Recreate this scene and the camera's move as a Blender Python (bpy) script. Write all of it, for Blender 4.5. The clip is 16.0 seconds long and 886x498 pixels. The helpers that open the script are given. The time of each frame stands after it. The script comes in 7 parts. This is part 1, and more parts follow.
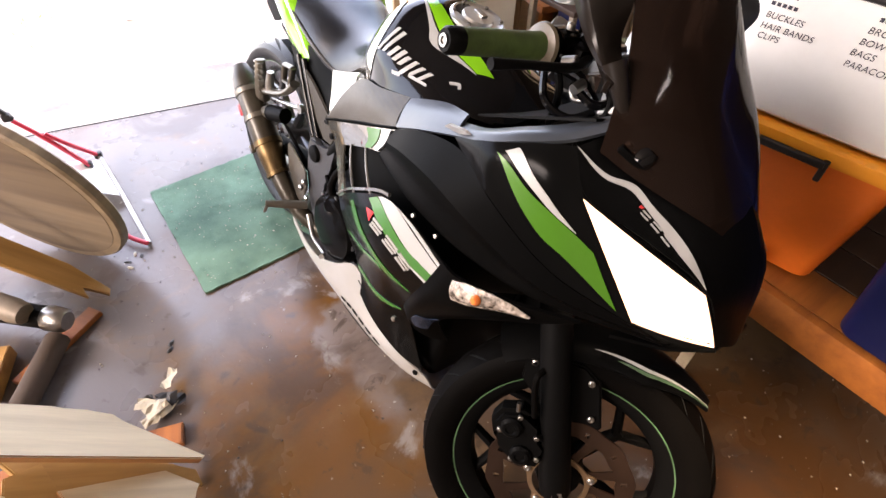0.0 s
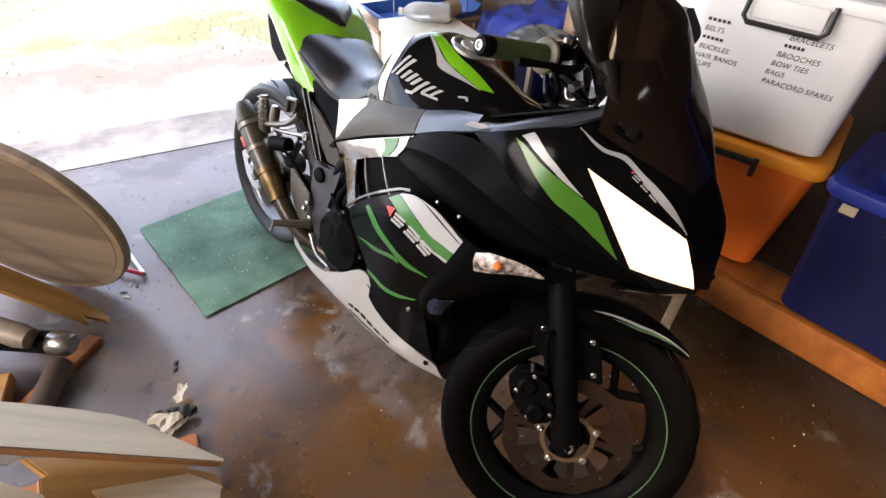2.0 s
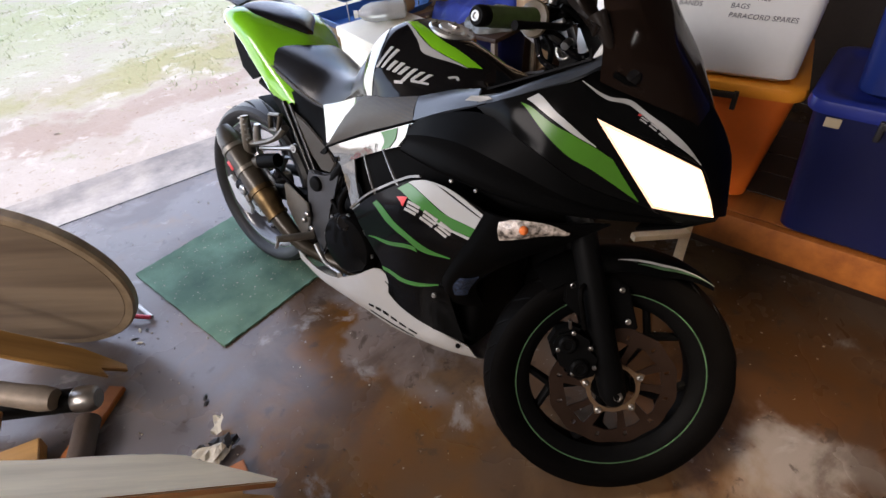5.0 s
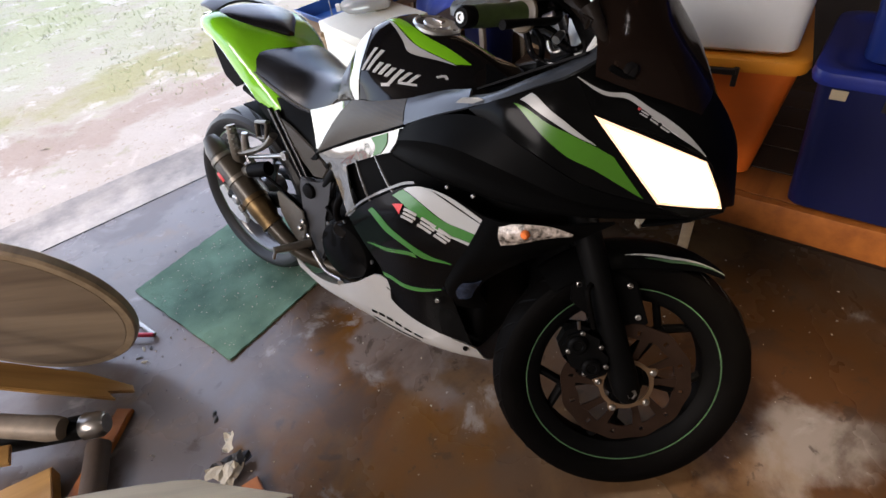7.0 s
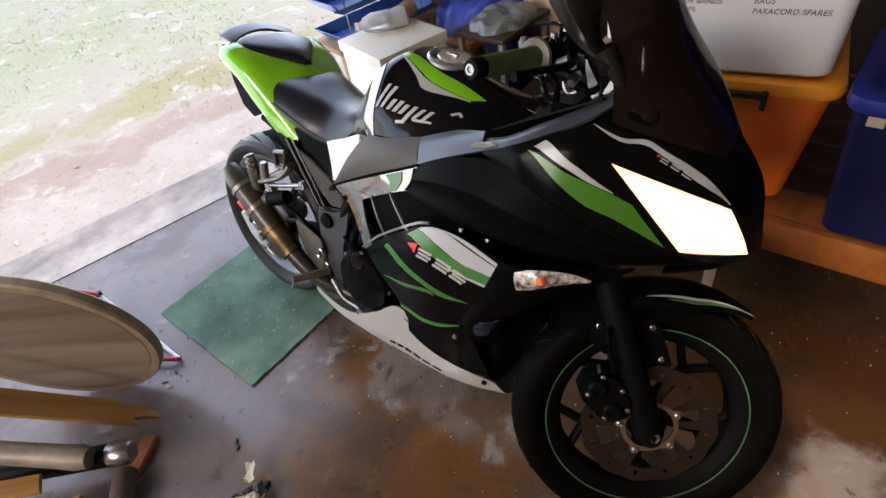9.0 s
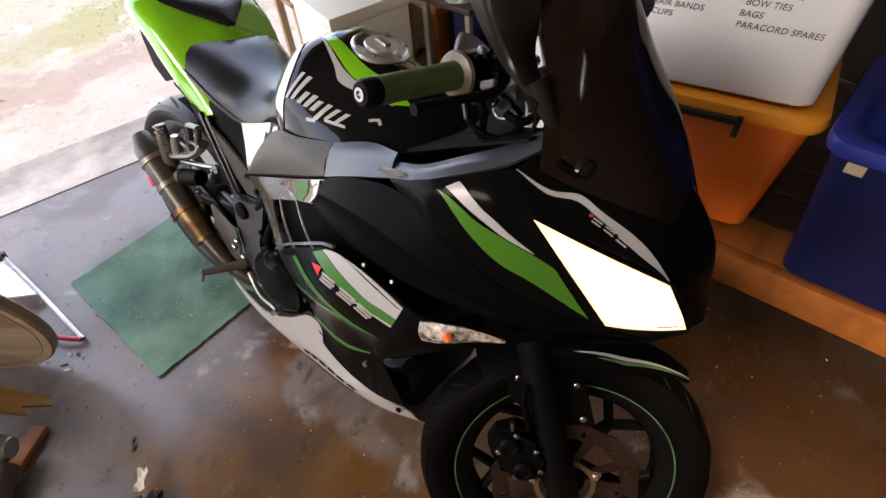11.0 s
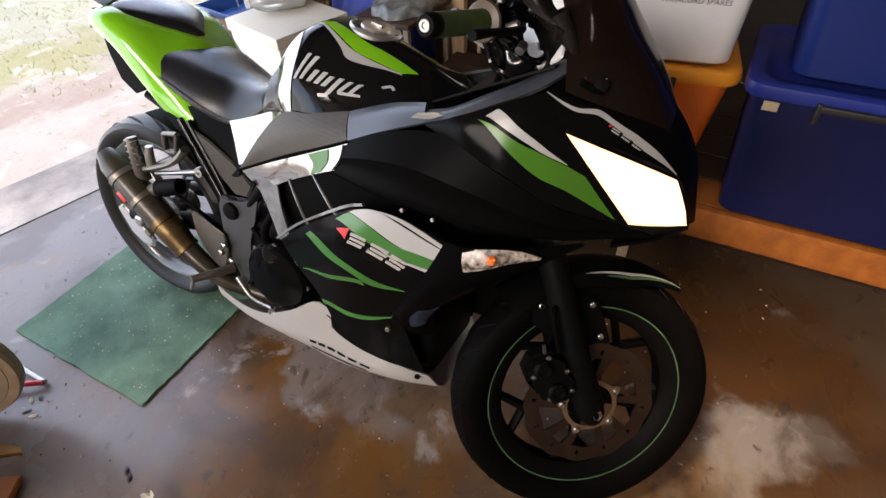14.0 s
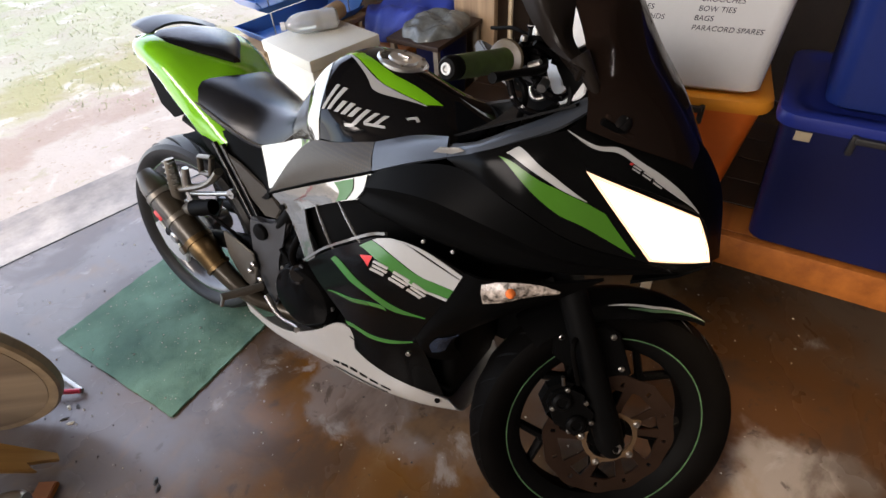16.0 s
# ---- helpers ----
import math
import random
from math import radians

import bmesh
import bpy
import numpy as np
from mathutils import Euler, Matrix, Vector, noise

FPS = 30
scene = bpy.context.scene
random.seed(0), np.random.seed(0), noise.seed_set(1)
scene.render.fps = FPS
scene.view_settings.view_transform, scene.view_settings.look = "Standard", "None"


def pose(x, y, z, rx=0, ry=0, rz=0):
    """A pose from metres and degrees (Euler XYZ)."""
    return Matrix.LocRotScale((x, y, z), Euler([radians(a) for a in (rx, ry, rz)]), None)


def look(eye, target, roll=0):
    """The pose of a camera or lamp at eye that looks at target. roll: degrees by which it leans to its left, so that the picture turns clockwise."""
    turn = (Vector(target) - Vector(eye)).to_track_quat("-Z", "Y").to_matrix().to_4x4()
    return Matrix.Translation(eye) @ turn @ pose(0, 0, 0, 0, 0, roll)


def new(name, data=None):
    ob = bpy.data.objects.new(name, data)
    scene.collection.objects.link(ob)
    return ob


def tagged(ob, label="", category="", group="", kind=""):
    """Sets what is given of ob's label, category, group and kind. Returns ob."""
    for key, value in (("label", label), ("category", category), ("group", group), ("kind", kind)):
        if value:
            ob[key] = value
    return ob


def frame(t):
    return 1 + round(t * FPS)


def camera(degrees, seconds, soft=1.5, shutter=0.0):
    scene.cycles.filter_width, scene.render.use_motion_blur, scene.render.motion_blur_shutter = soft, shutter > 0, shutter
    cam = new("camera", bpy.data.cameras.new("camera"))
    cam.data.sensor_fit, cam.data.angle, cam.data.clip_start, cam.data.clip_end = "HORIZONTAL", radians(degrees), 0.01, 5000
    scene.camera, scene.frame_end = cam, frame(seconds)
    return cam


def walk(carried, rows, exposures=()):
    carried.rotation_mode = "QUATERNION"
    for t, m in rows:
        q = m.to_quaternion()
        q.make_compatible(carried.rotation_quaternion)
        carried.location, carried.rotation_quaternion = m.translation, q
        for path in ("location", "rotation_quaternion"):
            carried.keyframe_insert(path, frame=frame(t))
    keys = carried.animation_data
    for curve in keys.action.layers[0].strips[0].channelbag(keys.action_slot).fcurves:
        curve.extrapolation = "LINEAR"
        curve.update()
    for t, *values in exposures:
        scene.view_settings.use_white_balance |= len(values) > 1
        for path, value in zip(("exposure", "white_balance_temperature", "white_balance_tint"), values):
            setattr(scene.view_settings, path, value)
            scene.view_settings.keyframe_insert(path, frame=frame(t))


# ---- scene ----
cam = camera(78.1, 16.0)
PATH = [
    (0, (-0.112, 0.162, 1.402), (0.421, 1.413, -0.065), 1.2),
    (0.5, (-0.145, -0.047, 1.442), (0.341, 1.335, 0.081), 1.4),
    (1, (-0.155, -0.152, 1.45), (0.337, 1.269, 0.132), -0.3),
    (1.5, (-0.298, -0.034, 1.423), (0.487, 1.339, 0.199), 4.6),
    (2, (-0.344, 0.021, 1.399), (0.437, 1.328, 0.103), 4.0),
    (2.5, (-0.447, 0.0, 1.351), (0.333, 1.371, 0.121), 2.7),
    (3, (-0.479, 0.001, 1.321), (0.342, 1.384, 0.132), 0.1),
    (3.5, (-0.506, 0.001, 1.293), (0.359, 1.375, 0.124), 0.5),
    (4, (-0.507, 0.007, 1.296), (0.374, 1.348, 0.101), -0.5),
    (4.2, (-0.483, 0.006, 1.313), (0.372, 1.344, 0.095), -1.9),
    (6.3, (-0.418, 0.104, 1.392), (0.465, 1.269, 0.027), -6.3),
    (6.5, (-0.403, 0.096, 1.384), (0.483, 1.275, 0.034), -6.4),
    (7, (-0.406, 0.085, 1.393), (0.413, 1.318, 0.048), -8.6),
    (7.5, (-0.423, 0.076, 1.386), (0.338, 1.372, 0.067), -10.5),
    (8, (-0.432, 0.094, 1.385), (0.358, 1.385, 0.078), -10.3),
    (8.5, (-0.404, 0.111, 1.401), (0.393, 1.382, 0.079), -10.6),
    (9, (-0.333, 0.126, 1.445), (0.404, 1.414, 0.104), -11.6),
    (9.2, (-0.294, 0.125, 1.459), (0.513, 1.424, 0.17), -10.3),
    (11.3, (-0.093, 0.25, 1.414), (0.6, 1.372, -0.089), -4.2),
    (11.5, (-0.122, 0.258, 1.397), (0.601, 1.357, -0.109), -1.9),
    (12, (-0.258, 0.252, 1.377), (0.639, 1.255, -0.102), 5.2),
    (12.5, (-0.331, 0.251, 1.392), (0.694, 1.233, -0.016), 2.3),
    (13, (-0.397, 0.245, 1.361), (0.731, 1.223, 0.029), 0.5),
    (13.5, (-0.407, 0.252, 1.35), (0.723, 1.224, 0.017), 0.3),
    (14, (-0.399, 0.229, 1.374), (0.653, 1.233, 0.001), -2.4),
    (14.5, (-0.385, 0.22, 1.393), (0.627, 1.238, 0.0), -3.5),
    (15, (-0.37, 0.224, 1.411), (0.622, 1.253, 0.011), -4.5),
    (15.5, (-0.366, 0.225, 1.412), (0.611, 1.287, 0.027), -4.4),
    (16, (-0.372, 0.228, 1.413), (0.62, 1.325, 0.066), -4.1),
]
walk(cam, [(t, look(eye, target, roll)) for t, eye, target, roll in PATH],
     ((0.0, 2.64, 6900, 21), (0.4, 2.50, 6850, 21), (1.0, 2.4, 6800, 20), (2.0, 2.05, 6450, 17), (3.0, 1.64, 6300, 17), (4.0, 1.56, 6300, 17), (9.0, 1.50, 6450, 17),
      (11.5, 1.74, 6750, 18), (12.5, 1.74, 6750, 18), (14.0, 1.70, 6620, 17), (16.0, 1.62, 6520, 15)))

# ---- world, sun, large lights ----
world = bpy.data.worlds.new("sky")
scene.world = world
world.use_nodes = True
_nt = world.node_tree
_sky = _nt.nodes.new("ShaderNodeTexSky")
_sky.sky_type, _sky.sun_disc = "NISHITA", False
_sky.sun_elevation, _sky.sun_rotation = radians(52), radians(92)
_bg = _nt.nodes["Background"]
_bg.inputs["Strength"].default_value = 0.15
_nt.links.new(_sky.outputs[0], _bg.inputs["Color"])

sun_data = bpy.data.lights.new("sun", "SUN")
sun_data.energy, sun_data.angle, sun_data.color = 1.25, radians(10), (1.0, 0.96, 0.9)
sun = new("sun", sun_data)
sun.matrix_world = look((10.0, 4.3, 12.8), (0.0, 4.0, 0.0))

# daylight that comes in through the open garage door
door_light = bpy.data.lights.new("door_daylight", "AREA")
door_light.shape, door_light.size, door_light.size_y = "RECTANGLE", 4.6, 2.0
door_light.energy, door_light.color = 21, (0.88, 0.92, 1.0)
door_lamp = new("door_daylight", door_light)
door_lamp.matrix_world = look((-1.3, 2.74, 1.1), (-1.3, 0.0, 0.9))
# lamp added in an assumed, unseen side opening, to brighten boxes and bike
side_fill_light = bpy.data.lights.new("side_fill", "AREA")
side_fill_light.shape, side_fill_light.size, side_fill_light.size_y = "RECTANGLE", 3.7, 1.0
side_fill_light.energy, side_fill_light.color = 82, (1.0, 0.90, 0.79)
side_fill_lamp = new("side_fill", side_fill_light)
side_fill_lamp.matrix_world = look((-4.16, 0.55, 2.5), (1.0, 0.55, 1.1))
# the lit headlamp's beam, over the floor ahead of the motorcycle
beam_light = bpy.data.lights.new("headlamp_beam", "SPOT")
beam_light.spot_size, beam_light.spot_blend, beam_light.shadow_soft_size = radians(118), 1.0, 0.04
beam_light.energy, beam_light.color = 9.0, (1.0, 0.80, 0.55)
beam_lamp = new("headlamp_beam", beam_light)
beam_lamp.matrix_world = look((0.325, 0.385, 0.80), (0.74, -0.35, 0.0))
scene.view_settings.exposure = 1.7

# ---- materials ----
def material(name, base, rough=0.5, metal=0.0, vary=0.12, scale=8.0, fine=60.0, bump=0.05, second=None, mix=0.5,
             coat=0.0, emit=0.0, trans=0.0, stretch=(1, 1, 1), spread=0.25, spec=0.5):
    """Two scales of noise move the base colour, the roughness and a fine relief."""
    m = bpy.data.materials.new(name)
    m.use_nodes = True
    nt = m.node_tree
    b = nt.nodes["Principled BSDF"]
    tc = nt.nodes.new("ShaderNodeTexCoord")
    mp = nt.nodes.new("ShaderNodeMapping")
    mp.inputs["Scale"].default_value = stretch
    nt.links.new(tc.outputs["Object"], mp.inputs["Vector"])

    def noise_node(sc, detail, rough_n):
        n = nt.nodes.new("ShaderNodeTexNoise")
        n.inputs["Scale"].default_value, n.inputs["Detail"].default_value = sc, detail
        n.inputs["Roughness"].default_value = rough_n
        nt.links.new(mp.outputs[0], n.inputs["Vector"])
        return n
    big, small = noise_node(scale, 4, 0.55), noise_node(fine, 3, 0.6)
    ramp = nt.nodes.new("ShaderNodeValToRGB")
    dark = tuple(c * (1 - vary) for c in base)
    light = tuple(min(1, c * (1 + vary)) for c in (second or base))
    ramp.color_ramp.elements[0].position, ramp.color_ramp.elements[0].color = mix - spread, (*dark, 1)
    ramp.color_ramp.elements[1].position, ramp.color_ramp.elements[1].color = mix + spread, (*light, 1)
    nt.links.new(big.outputs["Fac"], ramp.inputs["Fac"])
    fine_mix = nt.nodes.new("ShaderNodeMix")
    fine_mix.data_type, fine_mix.blend_type = "RGBA", "MULTIPLY"
    fine_mix.inputs["Factor"].default_value = min(1.0, vary * 2)
    grey = nt.nodes.new("ShaderNodeMapRange")
    grey.inputs["To Min"].default_value, grey.inputs["To Max"].default_value = 0.6, 1.25
    nt.links.new(small.outputs["Fac"], grey.inputs["Value"])
    nt.links.new(ramp.outputs[0], fine_mix.inputs["A"])
    nt.links.new(grey.outputs[0], fine_mix.inputs["B"])
    nt.links.new(fine_mix.outputs["Result"], b.inputs["Base Color"])
    rr = nt.nodes.new("ShaderNodeMapRange")
    rr.inputs["To Min"].default_value, rr.inputs["To Max"].default_value = max(0.02, rough * 0.8), min(1, rough * 1.2)
    nt.links.new(big.outputs["Fac"], rr.inputs["Value"])
    nt.links.new(rr.outputs[0], b.inputs["Roughness"])
    if bump:
        bp = nt.nodes.new("ShaderNodeBump")
        bp.inputs["Strength"].default_value, bp.inputs["Distance"].default_value = bump, 0.004
        nt.links.new(small.outputs["Fac"], bp.inputs["Height"])
        nt.links.new(bp.outputs[0], b.inputs["Normal"])
    b.inputs["Metallic"].default_value = metal
    b.inputs["Coat Weight"].default_value = coat
    b.inputs["Specular IOR Level"].default_value = spec
    b.inputs["Coat Roughness"].default_value = 0.04
    b.inputs["Transmission Weight"].default_value = trans
    if emit:
        b.inputs["Emission Color"].default_value = (*base, 1)
        b.inputs["Emission Strength"].default_value = emit
    return m


def wood(name, base, dark, rough=0.55, scale=1.0, along=0):
    """Long grain: noise stretched along one axis, with a second, broader figure."""
    st = [9.0 * scale] * 3
    st[along] = 0.7 * scale
    return material(name, dark, rough, vary=0.12, scale=2.2, fine=22, bump=0.12, second=base, stretch=tuple(st), spread=0.2)


gloss_black = material("gloss_black_paint", (0.003, 0.003, 0.0035), 0.07, vary=0.05, spec=0.28, bump=0.0)
nose_black = material("black_nose_paint", (0.003, 0.003, 0.003), 0.16, vary=0.05, spec=0.05, bump=0.0)
satin_black = material("satin_black_plastic", (0.0022, 0.0022, 0.0022), 0.38, spec=0.022, vary=0.15, bump=0.08, fine=220)
matt_black = material("matt_black_metal", (0.003, 0.003, 0.003), 0.5, spec=0.05, vary=0.2, bump=0.05)
rubber = material("tyre_rubber", (0.0024, 0.0021, 0.0019), 0.55, spec=0.025, vary=0.25, scale=12, bump=0.15, fine=120)
# lit copy of the tyre rubber: rear tyre lightened for the daylight on it
daylit_rubber = material("daylit_tyre_rubber", (0.013, 0.0125, 0.012), 0.42, spec=0.25, vary=0.35, scale=9, bump=0.12, fine=120)
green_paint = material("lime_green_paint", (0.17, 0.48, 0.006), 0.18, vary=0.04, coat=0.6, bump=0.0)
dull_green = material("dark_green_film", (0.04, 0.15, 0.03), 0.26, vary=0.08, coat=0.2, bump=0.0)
# the lime green again, darkened to paint in the nose's shade
shaded_green = material("shaded_green_paint", (0.048, 0.15, 0.012), 0.22, vary=0.06, spec=0.3, bump=0.0)
white_paint = material("white_bodywork_paint", (0.34, 0.33, 0.31), 0.14, vary=0.04, coat=0.5, bump=0.0)
silver_film = material("silver_white_film", (0.36, 0.36, 0.35), 0.3, vary=0.05, bump=0.0)
graphite = material("textured_graphite_plastic", (0.05, 0.044, 0.036), 0.42, spec=0.25, vary=0.12, bump=0.3, fine=320)


def dimpled(m, pitch, colour):
    """Rows of small pale dimples over the side faces of a material."""
    nt = m.node_tree
    b = nt.nodes["Principled BSDF"]
    tc, sep, com = nt.nodes.new("ShaderNodeTexCoord"), nt.nodes.new("ShaderNodeSeparateXYZ"), nt.nodes.new("ShaderNodeCombineXYZ")
    nt.links.new(tc.outputs["Object"], sep.inputs[0])
    nt.links.new(sep.outputs["X"], com.inputs["X"])
    nt.links.new(sep.outputs["Z"], com.inputs["Y"])
    vor = nt.nodes.new("ShaderNodeTexVoronoi")
    vor.voronoi_dimensions = "2D"
    vor.inputs["Scale"].default_value, vor.inputs["Randomness"].default_value = 1 / pitch, 0.0
    nt.links.new(com.outputs[0], vor.inputs["Vector"])
    cut = nt.nodes.new("ShaderNodeMapRange")
    cut.inputs["From Min"].default_value, cut.inputs["From Max"].default_value = 0.30, 0.16
    nt.links.new(vor.outputs["Distance"], cut.inputs["Value"])
    mixer = nt.nodes.new("ShaderNodeMix")
    mixer.data_type = "RGBA"
    mixer.inputs["B"].default_value = (*colour, 1)
    nt.links.new(b.inputs["Base Color"].links[0].from_socket, mixer.inputs["A"])
    nt.links.new(cut.outputs[0], mixer.inputs["Factor"])
    nt.links.new(mixer.outputs["Result"], b.inputs["Base Color"])
    return m


flange_brown = material("worn_brown_rubber", (0.075, 0.058, 0.035), 0.35, vary=0.3, scale=30, bump=0.1)
mirror_plastic = material("dark_brown_mirror_plastic", (0.010, 0.0075, 0.006), 0.3, spec=0.3, vary=0.1, bump=0.05)
trim_grey = dimpled(material("dimpled_graphite_plastic", (0.045, 0.040, 0.033), 0.42, spec=0.25, vary=0.12, bump=0.3, fine=320), 0.0075, (0.072, 0.058, 0.036))
blue_grey = material("brushed_grey_trim", (0.042, 0.048, 0.058), 0.34, metal=0.2, vary=0.08, bump=0.05)
steel = material("worn_steel", (0.36, 0.35, 0.33), 0.34, metal=1.0, vary=0.25, bump=0.05)
alloy = material("cast_grey_alloy", (0.055, 0.056, 0.060), 0.45, metal=0.4, vary=0.15, bump=0.15, fine=180)
bright_alloy = material("bare_bright_alloy", (0.6, 0.6, 0.58), 0.35, metal=0.9, vary=0.15, bump=0.05)
dull_alloy = material("dull_tan_alloy", (0.17, 0.155, 0.13), 0.4, metal=0.8, vary=0.25, bump=0.05)
bronze = material("heat_tinted_pipe", (0.125, 0.085, 0.042), 0.42, metal=1.0, vary=0.35, scale=14, bump=0.03)
carbon = material("muffler_dark_sleeve", (0.036, 0.029, 0.019), 0.36, metal=0.3, vary=0.3, coat=0.1, bump=0.05)
disc_metal = material("brown_brake_disc", (0.042, 0.024, 0.016), 0.42, metal=0.7, vary=0.2, scale=20, bump=0.03)
carrier_gold = material("tan_disc_carrier", (0.20, 0.13, 0.075), 0.42, metal=0.6, vary=0.15, bump=0.03)
vinyl = material("black_seat_vinyl", (0.007, 0.007, 0.008), 0.25, spec=0.36, vary=0.2, bump=0.08, fine=260)
pinstripe = material("pale_green_pinstripe", (0.05, 0.105, 0.05), 0.4, vary=0.5, scale=14, bump=0.0)
red_paint = material("red_print", (0.55, 0.02, 0.02), 0.35, vary=0.1, bump=0.0)
lamp_glow = material("lit_headlamp_lens", (1.0, 0.88, 0.70), 0.15, vary=0.0, bump=0.0, emit=5.0)
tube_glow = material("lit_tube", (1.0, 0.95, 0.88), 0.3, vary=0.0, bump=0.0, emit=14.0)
# warm strips round the lens paint in how the lamp's glow falls off
lamp_edge = material("headlamp_glow_edge", (1.0, 0.62, 0.36), 0.15, vary=0.0, bump=0.0, emit=0.42)
lamp_dark = material("unlit_headlamp_lens", (0.02, 0.018, 0.016), 0.2, spec=0.2, vary=0.05, bump=0.0)
clear_lens = material("clear_indicator_lens", (0.13, 0.11, 0.09), 0.12, vary=0.5, scale=70, fine=160, second=(0.42, 0.36, 0.31), spread=0.14, coat=0.3, bump=0.5)
amber = material("amber_bulb", (0.75, 0.18, 0.04), 0.25, vary=0.1, bump=0.0)
# blue of the sky's reflection is put into the fin colour
radiator_mat = material("sky_tinted_radiator_fins", (0.02, 0.035, 0.075), 0.18, metal=0.4, vary=0.5, scale=60, fine=180, bump=0.6, second=(0.05, 0.075, 0.13))
clear_film = material("clear_plastic_strip", (0.11, 0.11, 0.105), 0.1, vary=0.15, coat=0.6, bump=0.0)
grip_green = material("worn_green_grip_rubber", (0.052, 0.088, 0.02), 0.5, vary=0.45, scale=24, bump=0.2)

apron_mat = material("weathered_apron_concrete", (0.27, 0.25, 0.235), 0.8, vary=0.22, scale=7, bump=0.4, second=(0.34, 0.305, 0.27), spread=0.18)
carpet_green = material("green_carpet_mat", (0.048, 0.125, 0.075), 0.95, vary=0.3, scale=7, fine=300, bump=0.8, second=(0.135, 0.235, 0.165))
white_plastic = material("translucent_white_plastic", (0.76, 0.76, 0.74), 0.35, vary=0.04, scale=3, bump=0.04)
orange_plastic = material("orange_plastic", (0.95, 0.20, 0.022), 0.35, vary=0.08, scale=4, bump=0.04)
orange_lid = material("bright_orange_lid_plastic", (0.97, 0.36, 0.025), 0.35, vary=0.06, scale=4, bump=0.04)
blue_plastic = material("navy_blue_plastic", (0.005, 0.008, 0.050), 0.4, vary=0.1, scale=4, spec=0.3, bump=0.04)
blue_mid = material("blue_box_plastic", (0.008, 0.02, 0.12), 0.38, vary=0.12, scale=4, spec=0.3, bump=0.04)
blue_lid = material("bright_blue_lid_plastic", (0.016, 0.028, 0.20), 0.35, vary=0.08, scale=4, spec=0.4, bump=0.04)
tray_blue = material("blue_tray_plastic", (0.02, 0.09, 0.3), 0.4, vary=0.12, scale=6, bump=0.04)
black_plastic = material("black_catch_plastic", (0.015, 0.014, 0.014), 0.45, vary=0.1, bump=0.05)
ink = material("black_marker_ink", (0.03, 0.03, 0.05), 0.6, vary=0.1, bump=0.0)
tape_mat = material("tan_paper_tape", (0.45, 0.37, 0.24), 0.7, vary=0.1, bump=0.05)
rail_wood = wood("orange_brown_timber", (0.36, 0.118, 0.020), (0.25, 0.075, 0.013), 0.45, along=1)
pale_wood = wood("pale_cut_pine", (0.82, 0.69, 0.48), (0.70, 0.55, 0.35), 0.6, along=0)
raw_edge = wood("orange_raw_board_edge", (0.58, 0.28, 0.11), (0.42, 0.19, 0.07), 0.7, along=0)
ply_wood = wood("weathered_plywood", (0.20, 0.15, 0.095), (0.085, 0.056, 0.034), 0.6, scale=0.42, along=1)
edge_wood = wood("pale_table_edging", (0.24, 0.18, 0.11), (0.17, 0.12, 0.07), 0.5, along=0)
# decking darkened to paint in shade between the boxes; reused for other dark boards
shade_dark_wood = wood("shade_dark_boards", (0.045, 0.021, 0.010), (0.026, 0.012, 0.006), 0.6, along=1)
amber_wood = wood("varnished_amber_board", (0.42, 0.24, 0.075), (0.27, 0.14, 0.036), 0.4, along=0)
grey_wood = wood("pale_faced_board", (0.62, 0.54, 0.47), (0.5, 0.42, 0.35), 0.7, along=0)
post_wood = wood("brown_door_post", (0.42, 0.29, 0.17), (0.28, 0.18, 0.1), 0.6, along=2)
tin = material("dull_tube_metal", (0.24, 0.2, 0.155), 0.55, metal=0.35, vary=0.3, scale=12, bump=0.05)
red_metal = material("red_enamelled_tube", (0.55, 0.03, 0.06), 0.35, vary=0.1, bump=0.0)
white_wall = material("white_painted_brick", (0.84, 0.83, 0.8), 0.7, vary=0.1, scale=6, bump=0.25)
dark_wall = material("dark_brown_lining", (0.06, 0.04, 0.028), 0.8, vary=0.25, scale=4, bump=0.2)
ceiling_mat = material("unpainted_roof_lining", (0.2, 0.17, 0.14), 0.85, vary=0.2, scale=3, bump=0.2)
cream_box = material("cream_painted_chest", (0.72, 0.69, 0.58), 0.5, vary=0.06, scale=4, bump=0.05)
blue_tarp = material("blue_woven_tarp", (0.04, 0.07, 0.4), 0.4, vary=0.15, scale=10, bump=0.3)
bag_mat = material("pale_plastic_bag", (0.13, 0.14, 0.135), 0.2, vary=0.4, scale=14, bump=0.5)
bottle_mat = material("clear_bottle_plastic", (0.75, 0.78, 0.78), 0.08, vary=0.05, coat=0.5, trans=0.6, bump=0.0)
cardboard = material("brown_cardboard", (0.3, 0.2, 0.11), 0.8, vary=0.12, bump=0.1)
leaf_mat = material("dry_leaf", (0.5, 0.45, 0.35), 0.8, vary=0.3, bump=0.2)
grass_mat = material("short_grass", (0.27, 0.33, 0.13), 0.9, vary=0.3, scale=3, bump=0.2, second=(0.42, 0.44, 0.26))

pearl = material("silvery_pearl_paint", (0.38, 0.37, 0.33), 0.07, metal=0.85, vary=0.05, coat=0.2, fine=11, bump=0.3)
# rear wheel's finish: lighter and glossier than the front wheel's
wheel_gloss = material("gloss_grey_wheel", (0.055, 0.055, 0.06), 0.2, vary=0.1, spec=0.8, bump=0.0)


